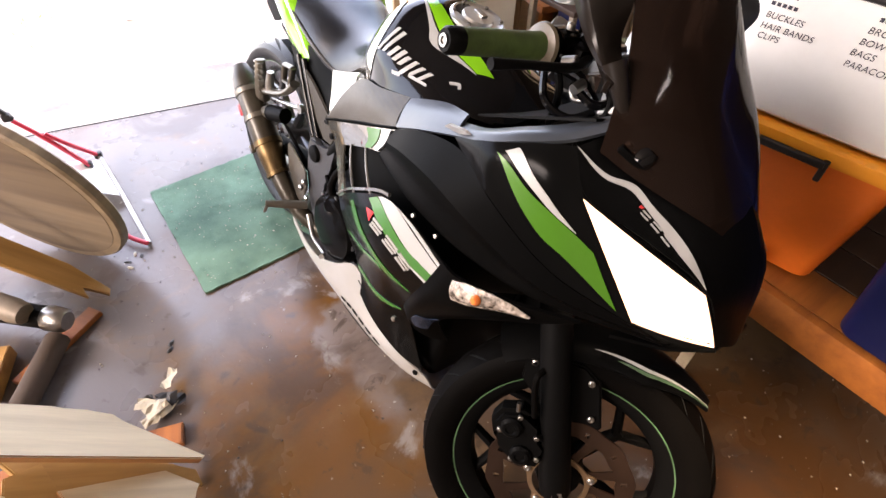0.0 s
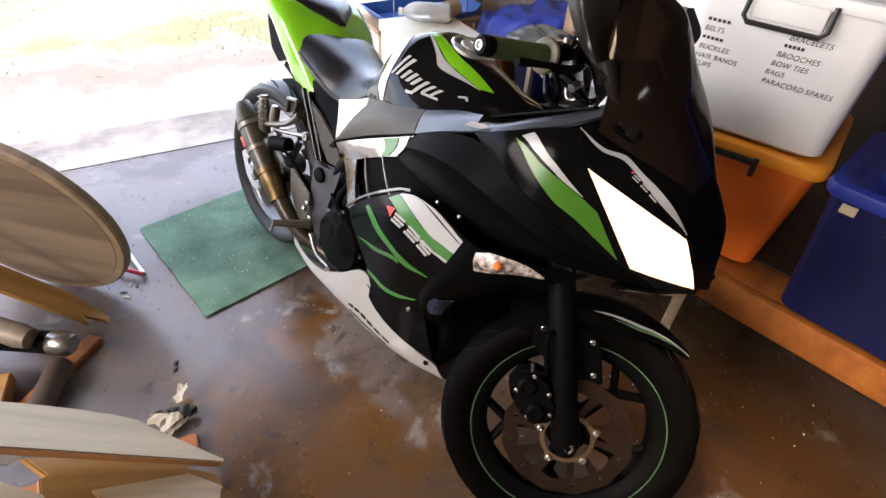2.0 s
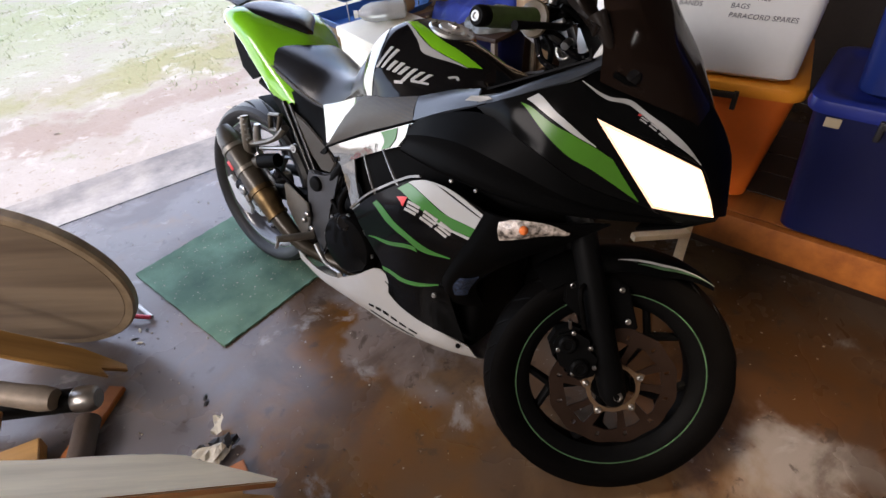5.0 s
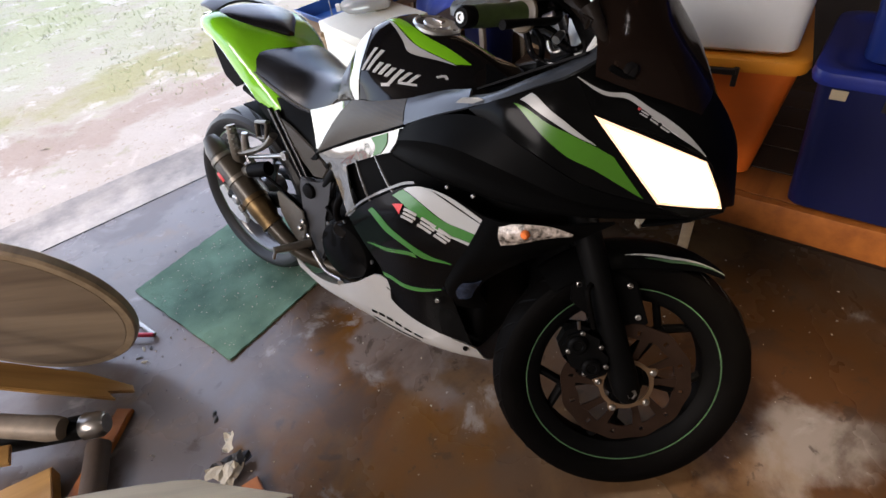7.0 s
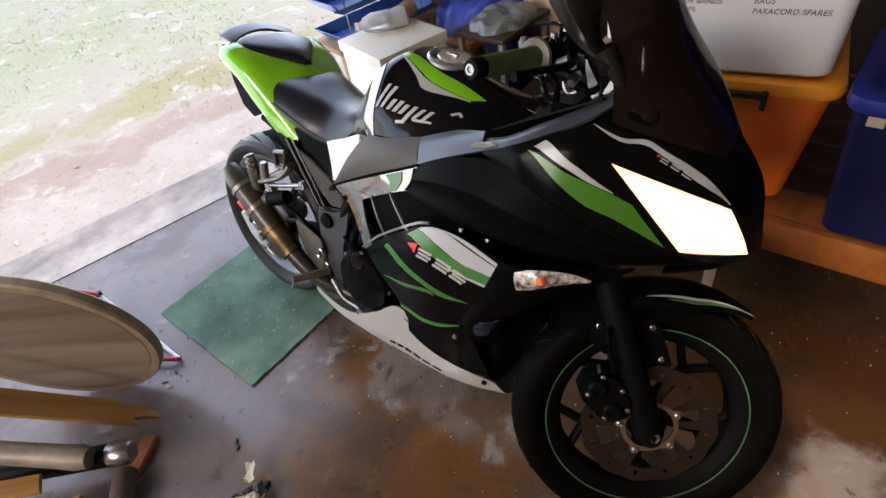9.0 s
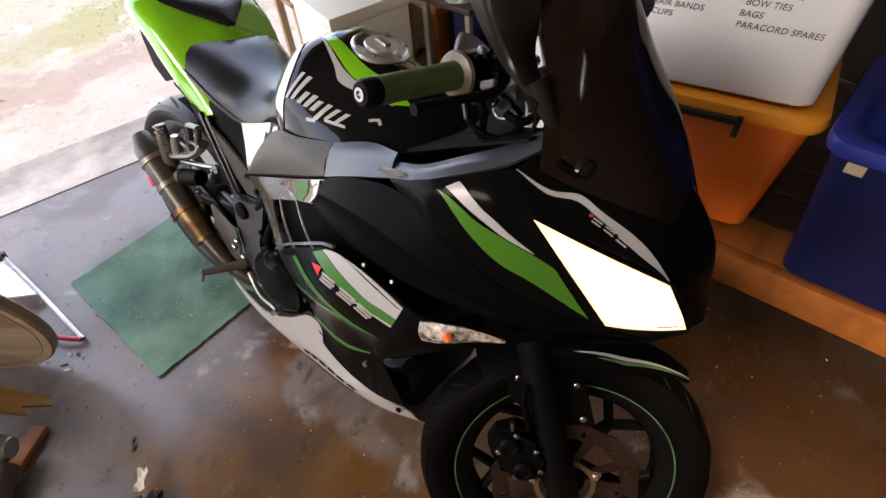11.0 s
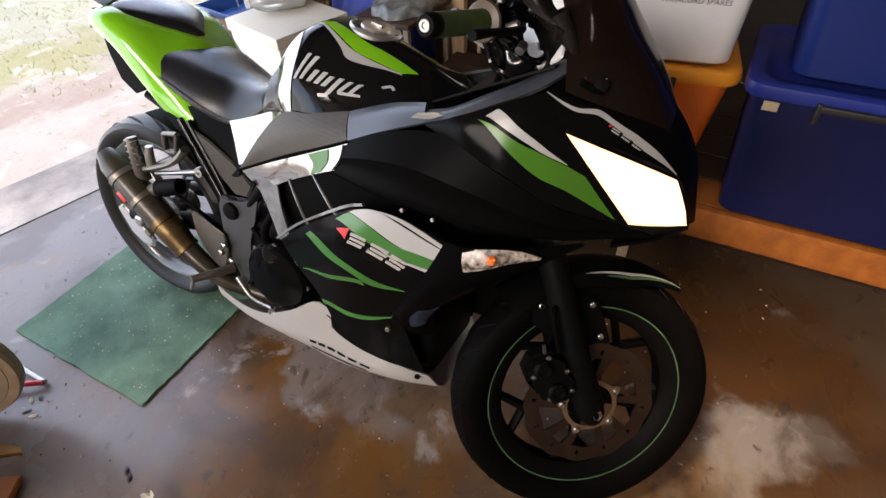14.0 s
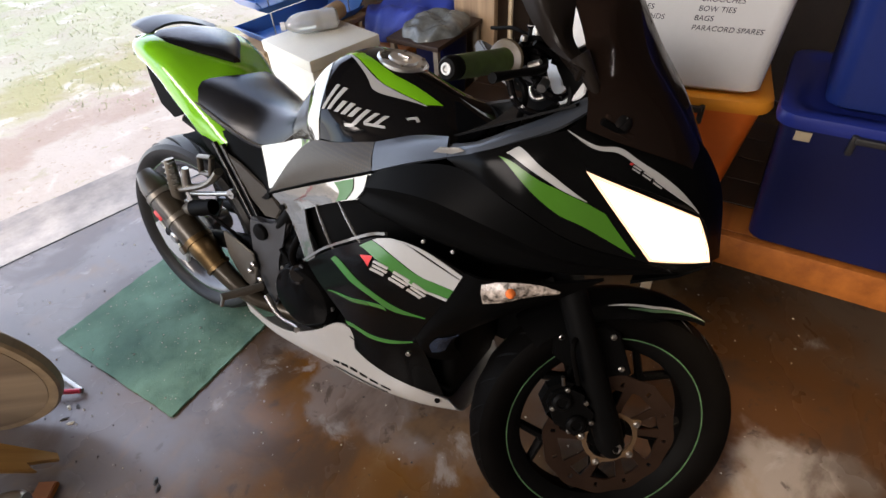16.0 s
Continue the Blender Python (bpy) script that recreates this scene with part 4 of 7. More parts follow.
heap("tarpaulin", pose(1.42, 2.22, 0.485, 0, 0, 8), 0.34, 0.22, 0.13, blue_tarp, "crumpled bright blue tarpaulin heaped on the bench", "tarpaulin", 3.0)
stool = thing("stool", pose(1.175, 1.89, 0, 0, 0, 12), "small dark wooden stool with splayed legs by the bench", "stool")
part("seat", bm_box((0.34, 0.25, 0.02), Matrix.Translation((0, 0, 0.565)), 0.004), shade_dark_wood, stool)
for sx in (-1, 1):
    for sy in (-1, 1):
        part("leg", bm_box((0.022, 0.022, 0.556), Matrix.Translation((sx * 0.15, sy * 0.105, 0.278)), 0.003), tin, stool, "dull metal leg")
bin_b = thing("waste_bin", Matrix.Translation((1.215, 1.90, 0)), "dark blue square plastic bin under the stool", "bin")
part("body", bm_tub(0.20, 0.16, 0.53, 0.02), blue_plastic, bin_b)
heap("plastic_bag", pose(1.17, 1.885, 0.573, 0, 0, 12), 0.155, 0.125, 0.06, bag_mat, "pale crumpled plastic bag lying over the stool", "bag", 8.0, 6.0)

# tall cupboard beside the bench, dark with pale front edges
cup = thing("cupboard", Matrix.Translation((1.39, 1.75, 0)), "tall dark brown cupboard with pale front edges", "cupboard")
part("carcass", bm_box((0.95, 0.225, 2.0), Matrix.Translation((0.56, 0.118, 1.0)), 0.005), dark_wall, cup)
part("edge_strip", bm_box((0.026, 0.23, 2.0), Matrix.Translation((0.003, 0.115, 1.0)), 0.004), post_wood, cup, "pale timber front edge")
part("side_board", bm_box((0.064, 0.23, 2.0), Matrix.Translation((0.050, 0.116, 1.0)), 0.003), shade_dark_wood, cup, "brown side board")
part("bead", bm_box((0.014, 0.02, 2.0), Matrix.Translation((0.092, -0.004, 1.0)), 0.003), pale_wood, cup, "thin pale bead")

# unseen ceiling batten light, added to put bright streaks on the screen
batten = thing("assumed_ceiling_light", pose(0.75, -1.55, 3.3, 0, 0, 20), "assumed white ceiling batten light with one lit tube", "ceiling light")
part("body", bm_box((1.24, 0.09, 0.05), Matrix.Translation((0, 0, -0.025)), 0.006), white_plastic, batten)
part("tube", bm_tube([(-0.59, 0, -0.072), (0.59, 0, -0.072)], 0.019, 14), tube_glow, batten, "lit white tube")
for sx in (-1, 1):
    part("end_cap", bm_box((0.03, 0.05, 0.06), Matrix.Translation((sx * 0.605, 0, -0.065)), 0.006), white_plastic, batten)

# ---- brick courses of the white wall ----
brick_me = None
front_wall = bpy.data.objects["wall_front"]
for j in range(17):
    for i in range(6):
        x = 1.46 + i * 0.24 + (0.12 if j % 2 else 0)
        if x + 0.115 > 2.58:
            continue
        if brick_me is None:
            b0 = part("brick", bm_box((0.228, 0.016, 0.074), Matrix.Identity(4), 0.005, 1), white_wall, front_wall, smooth=False)
            brick_me = b0.data
        else:
            b0 = new("brick", brick_me)
            b0.parent = front_wall
        b0.location = Vector((x + 0.115, DOOR_Y - 0.024, 0.05 + j * 0.086)) - front_wall.location

# ---- yard: leaves and thin grass ----
def scatter(name, n, region, make, mat, label):
    bm = bmesh.new()
    for k in range(n):
        x, y = random.uniform(*region[0]), random.uniform(*region[1])
        make(bm, x, y)
    ob = part(name, bm, mat, None, label, smooth=False)
    return tagged(ob, "", name.replace("_", " "), "", "stuff")


def ground_z(x, y):
    h = 0.03 * noise.noise(Vector((x * 0.9, y * 0.9, 0))) + 0.018 * noise.noise(Vector((x * 4, y * 4, 3)))
    return -0.035 + h * min(1.0, max(0.0, (y - DOOR_Y - 0.36) / 0.8))


def leaf(bm, x, y):
    a, s = random.uniform(0, 6.28), random.uniform(0.008, 0.03)
    z = ground_z(x, y) + 0.008
    d, w = Vector((math.cos(a), math.sin(a), random.uniform(-0.2, 0.2))) * s, Vector((-math.sin(a), math.cos(a), random.uniform(-0.4, 0.4))) * s * 0.35
    c = Vector((x, y, z))
    vs = [bm.verts.new(p) for p in (c - d, c + w + Vector((0, 0, 0.004)), c + d, c - w)]
    bm.faces.new(vs)


def blade(bm, x, y):
    if noise.noise(Vector((x * 0.7, y * 0.7, 9))) < -0.15 + max(0, 4.0 - y) * 0.5:
        return
    z = ground_z(x, y) - 0.003
    for _ in range(3):
        a, h = random.uniform(0, 6.28), random.uniform(0.008, 0.028)
        o = Vector((x + random.uniform(-0.02, 0.02), y + random.uniform(-0.02, 0.02), z))
        w = Vector((math.cos(a), math.sin(a), 0)) * 0.003
        t = o + Vector((random.uniform(-0.02, 0.02), random.uniform(-0.02, 0.02), h))
        bm.faces.new([bm.verts.new(p) for p in (o - w, o + w, t)])


scatter("dry_leaves", 260, ((-5, 4), (3.1, 9)), leaf, leaf_mat, "scattered dry leaves on the yard")
scatter("grass", 16000, ((-6, 4), (3.3, 10)), blade, grass_mat, "thin short grass growing through the dirt")

# mat crumbs and floor grit
def crumb(zf):
    def make(bm, x, y):
        s = 0.001 + 0.0036 * random.random() ** 3
        c = Vector((x, y, zf + s * 0.4))
        vs = [bm.verts.new(c + Vector(q) * s) for q in ((1, 0, 0), (-0.5, 0.9, 0), (-0.5, -0.9, 0), (0, 0, 0.9))]
        for q in ((0, 1, 3), (1, 2, 3), (2, 0, 3), (0, 2, 1)):
            bm.faces.new([vs[w] for w in q])
    return make


scatter("floor_grit", 900, ((-0.9, 1.3), (0.2, 2.4)), crumb(0.0), leaf_mat, "fine pale grit on the concrete floor")
scatter("dark_grit", 500, ((-0.9, 1.3), (0.2, 2.4)), crumb(0.0), black_plastic, "fine dark grit on the concrete floor")


def on_mat(make):
    def put(bm, x, y):
        p = Vector((-0.388, 1.45, 0)) + MAT_AX * (0.02 + 0.56 * x) + MAT_ACR * (0.02 + 0.56 * y)
        make(bm, p.x, p.y)
    return put


scatter("mat_crumbs", 420, ((0, 1), (0, 1)), on_mat(crumb(0.0095)), grey_wood, "pale crumbs and dust on the green mat")

# ---- the motorcycle ----
BIKE = pose(-0.04, 1.79, 0, -12.5, 0, -75)
moto = thing("motorcycle", BIKE, "black, lime green and white faired sports motorcycle on its side stand", "motorcycle")


def both(name, rows, mat, label="", nu=14, nv=6, thick=0.004, left=None):
    """A bodywork panel on the right side, and its mirror image on the left."""
    c = cage(rows)
    a = panel(name, c, mat, moto, RIGHT, nu, nv, thick, label)
    panel(name, mirror(c), left or mat, moto, LEFT, nu, nv, thick, label)
    return a, c


def loft(name, sections, mat, parent, label="", n=20, cap=True, place=None):
    """A hull through half sections (f, [(r, u), ...] from the lower edge up to the centre line), mirrored."""
    secs = []
    for f, half in sections:
        put = place or bike
        full = [put(f, r, u) for r, u in half] + [put(f, -r, u) for r, u in reversed(half[:-1])]
        secs.append(full)
    m = len(secs[0])
    grid = []
    for j in range(n + 1):
        row_c = [spline([s[i] for s in secs], j / n) for i in range(m)]
        grid.append([spline(row_c, k / 22) for k in range(23)])
    bm = bmesh.new()
    vs = [[bm.verts.new(p) for p in row] for row in grid]
    for a, b in zip(vs, vs[1:]):
        for i in range(len(a) - 1):
            bm.faces.new((a[i], a[i + 1], b[i + 1], b[i]))
        bm.faces.new((a[-1], a[0], b[0], b[-1]))
    if cap:
        bm.faces.new(vs[0][::-1])
        bm.faces.new(vs[-1])
    return part(name, bm, mat, parent, label), secs


# --- tank, seat and tail ---
def tail_pt(f, w, u):
    """A point of the seat and tail, shifted left and tilted to fit the camera's view."""
    return bike(f, -0.055 * min(1.0, max(0.0, (0.60 - f) / 0.40)) + w, u + 0.09 * w)


tank, tank_secs = loft("fuel_tank", [
    (0.475, [(0.06, 0.70), (0.075, 0.73), (0.06, 0.765), (0, 0.775)]),
    (0.55, [(0.095, 0.735), (0.11, 0.79), (0.075, 0.855), (0, 0.87)]),
    (0.61, [(0.14, 0.765), (0.14, 0.845), (0.085, 0.92), (0, 0.935)]),
    (0.67, [(0.162, 0.785), (0.145, 0.865), (0.075, 0.945), (0, 0.96)]),
    (0.76, [(0.162, 0.805), (0.135, 0.865), (0.065, 0.925), (0, 0.945)]),
    (0.85, [(0.155, 0.83), (0.12, 0.865), (0.05, 0.90), (0, 0.915)]),
    (0.93, [(0.135, 0.845), (0.105, 0.86), (0.045, 0.872), (0, 0.88)]),
    (0.985, [(0.09, 0.84), (0.08, 0.848), (0.04, 0.855), (0, 0.86)])], gloss_black, moto, "gloss black tank with a lime green stripe", n=26)
TANK_SIDE = [[s[i] for s in tank_secs] for i in range(4)]
TANK_SIDE_L = mirror(TANK_SIDE, 1.0)
for side, out in ((TANK_SIDE, RIGHT + UP), (TANK_SIDE_L, LEFT + UP)):
    decal("green_stripe", side, [(0.345, 0.905), (0.56, 0.745), (0.655, 0.715), (0.775, 0.655)], [(0.307, 0.885), (0.537, 0.629), (0.622, 0.585), (0.731, 0.559)], green_paint, tank, out, 20, across=5)
    # silver line below the stripe, widened to paint in a white reflection
    decal("silver_edge_and_glint", side, [(0.40, 0.775), (0.53, 0.622), (0.62, 0.575), (0.735, 0.55)], [(0.39, 0.775), (0.51, 0.60), (0.565, 0.52), (0.70, 0.542)], silver_film, tank, out, 18)
    decal("rear_panel", side, [(0.02, 0.0), (0.05, 0.35), (0.10, 0.62), (0.24, 0.80)], [(0.37, 0.0), (0.375, 0.30), (0.36, 0.55), (0.30, 0.80)], pearl, tank, out, 16, 0.0016, "silvery pearl rear of the tank", across=10)
    # the maker's lettering, as slanted plain strokes
    for u0, v0, rise, wd, lean in ((0.385, 0.315, 0.17, 0.017, 0.040), (0.418, 0.315, 0.16, 0.017, 0.040), (0.452, 0.30, 0.09, 0.017, 0.022), (0.480, 0.29, 0.10, 0.017, 0.024),
                                   (0.506, 0.28, 0.09, 0.017, 0.022), (0.525, 0.215, 0.155, 0.017, 0.036), (0.565, 0.255, 0.10, 0.017, 0.03), (0.603, 0.245, 0.10, 0.017, 0.026)):
        decal("lettering_stroke", side, [(u0, v0), (u0 + lean, v0 + rise)], [(u0 + wd, v0), (u0 + lean + wd, v0 + rise)], silver_film, tank, out, 4, 0.0022, across=1)
    for u0, v0, u1, v1 in ((0.566, 0.255, 0.645, 0.235), (0.50, 0.215, 0.535, 0.222)):
        decal("lettering_stroke", side, [(u0, v0), (u1, v1)], [(u0 + 0.004, v0 - 0.03), (u1 + 0.004, v1 - 0.03)], silver_film, tank, out, 4, 0.0022, across=1)
    # curved glint painted on the tank as a small silver hook
    decal("painted_glint", side, [(0.70, 0.36), (0.73, 0.40), (0.75, 0.36)], [(0.71, 0.34), (0.73, 0.37), (0.742, 0.34)], silver_film, tank, out, 8, 0.0022, across=1)
capm = Matrix.Translation((0.745, 0.012, 0.940)) @ Matrix.Rotation(radians(12), 4, "Y")
cap = part("filler_cap", bm_lathe([(0.058, -0.004), (0.058, 0.006), (0.053, 0.010), (0.047, 0.007), (0.034, 0.007), (0.031, 0.012), (0.0001, 0.013)], capm @ Matrix.Rotation(radians(-90), 4, "Y"), 40, closed=False), bright_alloy, moto, "bare metal fuel filler cap")
part("lock_cover", bm_box((0.028, 0.016, 0.006), capm @ Matrix.Translation((0.0, 0.005, 0.015)), 0.002), steel, cap)
for k in range(6):
    a = k * math.pi / 3
    part("cap_screw", bm_lathe([(0.004, 0), (0.004, 0.003), (0.0001, 0.003)], capm @ Matrix.Translation((0.05 * math.cos(a), 0.05 * math.sin(a), 0.009)) @ Matrix.Rotation(radians(-90), 4, "Y"), 8, closed=False), dull_alloy, cap)

seat, _ = loft("seat", [
    (0.10, [(0.140, 0.768), (0.150, 0.776), (0.11, 0.79), (0, 0.797)]),
    (0.135, [(0.142, 0.742), (0.156, 0.760), (0.115, 0.806), (0, 0.817)]),
    (0.20, [(0.136, 0.712), (0.152, 0.738), (0.11, 0.796), (0, 0.814)]),
    (0.29, [(0.124, 0.676), (0.139, 0.705), (0.095, 0.775), (0, 0.790)]),
    (0.37, [(0.104, 0.652), (0.119, 0.680), (0.080, 0.758), (0, 0.776)]),
    (0.44, [(0.092, 0.662), (0.108, 0.694), (0.075, 0.762), (0, 0.778)]),
    (0.51, [(0.080, 0.715), (0.098, 0.745), (0.068, 0.788), (0, 0.800)])], vinyl, moto, "black vinyl rider seat with a stitched lower edge", place=tail_pt)
for s in (-1, 1):
    part("seam", bm_tube([tail_pt(f, s * w, u) for f, w, u in ((0.115, 0.154, 0.773), (0.20, 0.153, 0.741), (0.29, 0.140, 0.708), (0.37, 0.1195, 0.683), (0.44, 0.109, 0.697), (0.50, 0.100, 0.738))], 0.0024, 6, 20), graphite, seat)

tail, tail_secs = loft("tail_cowl", [
    (-0.075, [(0.05, 0.83), (0.08, 0.85), (0.07, 0.885), (0, 0.895)]),
    (-0.035, [(0.12, 0.82), (0.158, 0.846), (0.138, 0.885), (0, 0.90)]),
    (0.02, [(0.14, 0.795), (0.172, 0.832), (0.155, 0.885), (0, 0.90)]),
    (0.06, [(0.145, 0.765), (0.172, 0.804), (0.155, 0.868), (0, 0.888)]),
    (0.105, [(0.149, 0.715), (0.170, 0.760), (0.152, 0.842), (0, 0.868)]),
    (0.150, [(0.15, 0.672), (0.166, 0.722), (0.145, 0.80), (0, 0.850)]),
    (0.19, [(0.146, 0.65), (0.160, 0.692), (0.135, 0.76), (0, 0.825)]),
    (0.27, [(0.135, 0.622), (0.148, 0.652), (0.115, 0.69), (0, 0.72)])], green_paint, moto, "lime green painted tail cowl", n=26, place=tail_pt)
pad, _ = loft("pillion_pad", [
    (-0.022, [(0.088, 0.885), (0.097, 0.893), (0.07, 0.903), (0, 0.910)]),
    (0.005, [(0.116, 0.879), (0.124, 0.888), (0.095, 0.905), (0, 0.914)]),
    (0.040, [(0.122, 0.868), (0.129, 0.878), (0.10, 0.896), (0, 0.907)]),
    (0.080, [(0.094, 0.860), (0.101, 0.870), (0.076, 0.886), (0, 0.896)]),
    (0.125, [(0.050, 0.850), (0.056, 0.860), (0.040, 0.872), (0, 0.880)]),
    (0.172, [(0.008, 0.838), (0.012, 0.844), (0.007, 0.851), (0, 0.855)])], vinyl, moto, "black vinyl pillion pad", place=tail_pt)
LIP = [(k / 8 - 0.5) * 0.25 for k in range(9)]
part("tail_spoiler", bm_sheet([[tail_pt(-0.022 - 0.012 * (1 - (s / 0.125) ** 2), s * 0.92, 0.893 + 0.028 * (1 - (s / 0.125) ** 2)) for s in LIP],
                               [tail_pt(-0.055 - 0.02 * (1 - (s / 0.125) ** 2), s, 0.908 + 0.026 * (1 - (s / 0.125) ** 2)) for s in LIP],
                               [tail_pt(-0.088 - 0.03 * (1 - (s / 0.125) ** 2), s * 0.94, 0.906 + 0.022 * (1 - (s / 0.125) ** 2)) for s in LIP]], 0.008, Vector((0, 0, -1))), blue_grey, moto, "dark grey tail spoiler behind the pad")
for s in (1, -1):
    part("tail_light_lens", bm_sheet([[tail_pt(-0.079, s * 0.082, 0.85), tail_pt(-0.040, s * 0.16, 0.838)], [tail_pt(-0.079, s * 0.075, 0.888), tail_pt(-0.040, s * 0.142, 0.886)]], 0.004, Vector((1, 0, 0))), clear_film, moto, "pale clear tail light lens")
    part("number_plate_bracket", side_plate([(0.0, 0.855), (0.05, 0.840), (0.12, 0.735), (0.118, 0.722), (0.08, 0.706), (0.035, 0.735), (0.010, 0.80)], 0.098 if s > 0 else -0.20, 0.014), satin_black, moto, "black plastic under-tail bracket")
# dark under-seat side panels
both("under_seat_panel", [
    [(0.16, 0.095, 0.668), (0.28, 0.09, 0.71), (0.38, 0.085, 0.69), (0.47, 0.085, 0.70)],
    [(0.21, 0.10, 0.63), (0.30, 0.105, 0.64), (0.40, 0.105, 0.63), (0.46, 0.11, 0.65)],
    [(0.25, 0.10, 0.605), (0.33, 0.11, 0.58), (0.41, 0.118, 0.56), (0.45, 0.13, 0.60)]], satin_black)
# polished side cover between seat and trim
both("side_cover", [
    [(0.40, 0.10, 0.70), (0.47, 0.10, 0.725), (0.54, 0.112, 0.755), (0.60, 0.14, 0.775)],
    [(0.42, 0.112, 0.65), (0.49, 0.118, 0.67), (0.54, 0.13, 0.70), (0.60, 0.148, 0.745)],
    [(0.44, 0.128, 0.605), (0.49, 0.138, 0.63), (0.54, 0.148, 0.66), (0.58, 0.152, 0.71)]], pearl, "glossy white side cover under the seat")

# --- side trim and fairing ---
both("side_trim", [
    [(0.452, 0.142, 0.600), (0.55, 0.167, 0.652), (0.66, 0.192, 0.708), (0.76, 0.207, 0.753), (0.826, 0.214, 0.785)],
    [(0.454, 0.143, 0.603), (0.545, 0.168, 0.68), (0.635, 0.184, 0.745), (0.73, 0.197, 0.782), (0.815, 0.20, 0.803)],
    [(0.456, 0.141, 0.606), (0.54, 0.156, 0.705), (0.62, 0.160, 0.782), (0.70, 0.168, 0.80), (0.80, 0.168, 0.826)]], trim_grey, "dark grey dimpled side trim", 16, 6, 0.006)
both("trim_edge", [
    [(0.448, 0.138, 0.592), (0.55, 0.164, 0.642), (0.66, 0.190, 0.698), (0.76, 0.206, 0.745), (0.83, 0.214, 0.778)],
    [(0.452, 0.145, 0.601), (0.55, 0.170, 0.653), (0.66, 0.195, 0.709), (0.76, 0.210, 0.754), (0.828, 0.217, 0.786)]], satin_black, "", 16, 1, 0.01)
both("side_trim_front", [
    [(0.826, 0.214, 0.785), (0.91, 0.224, 0.826), (0.998, 0.226, 0.862)],
    [(0.812, 0.19, 0.812), (0.90, 0.195, 0.852), (0.99, 0.212, 0.878)],
    [(0.80, 0.166, 0.825), (0.89, 0.160, 0.858), (0.98, 0.19, 0.885)]], blue_grey, "grey side trim beside the tank", 10, 5, 0.006)
both("cockpit_trim", [
    [(0.998, 0.226, 0.862), (1.06, 0.233, 0.888), (1.12, 0.222, 0.918), (1.175, 0.193, 0.945), (1.215, 0.16, 0.975)],
    [(0.995, 0.217, 0.872), (1.055, 0.224, 0.897), (1.112, 0.212, 0.927), (1.168, 0.183, 0.953), (1.207, 0.150, 0.985)],
    [(0.985, 0.197, 0.874), (1.04, 0.202, 0.893), (1.095, 0.190, 0.923), (1.15, 0.163, 0.952), (1.195, 0.132, 0.984)]], blue_grey, "curved blue-grey cockpit trim", 18, 6, 0.008)
part("trim_clip", side_plate([(0.972, 0.866), (0.985, 0.878), (1.022, 0.886), (1.034, 0.883), (1.010, 0.872)], 0.230, 0.006), steel, moto, "grey metal trim clip")

nose_side, NOSE = both("nose_side_panel", [
    [(0.998, 0.226, 0.861), (1.08, 0.233, 0.898), (1.15, 0.213, 0.93), (1.19, 0.19, 0.943)],
    [(1.00, 0.228, 0.859), (1.09, 0.242, 0.882), (1.17, 0.225, 0.905), (1.236, 0.198, 0.889)],
    [(1.01, 0.230, 0.856), (1.11, 0.249, 0.855), (1.21, 0.226, 0.832), (1.30, 0.178, 0.812)],
    [(1.02, 0.232, 0.852), (1.13, 0.252, 0.826), (1.245, 0.222, 0.772), (1.362, 0.158, 0.740)]], nose_black, "black fairing nose side", 18, 14, left=satin_black)
for side, out in ((NOSE, RIGHT), (mirror(NOSE), LEFT)):
    decal("green_flash", side, [(0.392, 0.233), (0.549, 0.486), (0.713, 0.557), (0.846, 0.596), (0.93, 0.640)], [(0.392, 0.24), (0.484, 0.570), (0.612, 0.748), (0.767, 0.805), (0.945, 0.97)], shaded_green, nose_side, out, 20, across=8)
    decal("white_flash", side, [(0.528, 0.117), (0.606, 0.378), (0.718, 0.488), (0.852, 0.582)], [(0.442, 0.198), (0.534, 0.418), (0.681, 0.534), (0.85, 0.587)], silver_film, nose_side, out, 16)

CREASE = [(0.818, 0.225, 0.752), (0.90, 0.246, 0.776), (1.0, 0.262, 0.788), (1.12, 0.262, 0.772), (1.25, 0.226, 0.738), (1.388, 0.132, 0.722)]
SEAM = [(0.826, 0.214, 0.780), (0.90, 0.224, 0.820), (1.02, 0.233, 0.851), (1.13, 0.253, 0.825), (1.245, 0.223, 0.771), (1.362, 0.159, 0.739)]
both("fairing_side", [SEAM, [tuple(0.52 * a + 0.48 * b for a, b in zip(p, q)) for p, q in zip(SEAM, CREASE)], CREASE], satin_black, "satin black fairing side panel above a crease", 24, 8)
both("fairing_flank", [
    CREASE,
    [(0.812, 0.222, 0.735), (0.89, 0.240, 0.748), (0.99, 0.254, 0.752), (1.11, 0.252, 0.742), (1.24, 0.215, 0.722), (1.395, 0.120, 0.714)],
    [(0.800, 0.224, 0.712), (0.89, 0.246, 0.712), (0.98, 0.258, 0.712), (1.10, 0.252, 0.705), (1.24, 0.210, 0.700), (1.405, 0.105, 0.706)],
    [(0.80, 0.205, 0.70), (0.89, 0.225, 0.698), (0.98, 0.235, 0.695), (1.10, 0.22, 0.69), (1.24, 0.17, 0.685), (1.41, 0.06, 0.695)]], satin_black, "black fairing flank below the crease", 24, 10)
part("chin", bm_sheet([[bike(1.34, s * 1.5, 0.685) for s in (-0.1, -0.05, 0, 0.05, 0.1)], [bike(1.41, s, 0.70) for s in (-0.105, -0.055, 0, 0.055, 0.105)],
                       [bike(1.455, s * 0.5, 0.712) for s in (-0.1, -0.05, 0, 0.05, 0.1)]], 0.006, UP), satin_black, moto, "black chin of the nose")

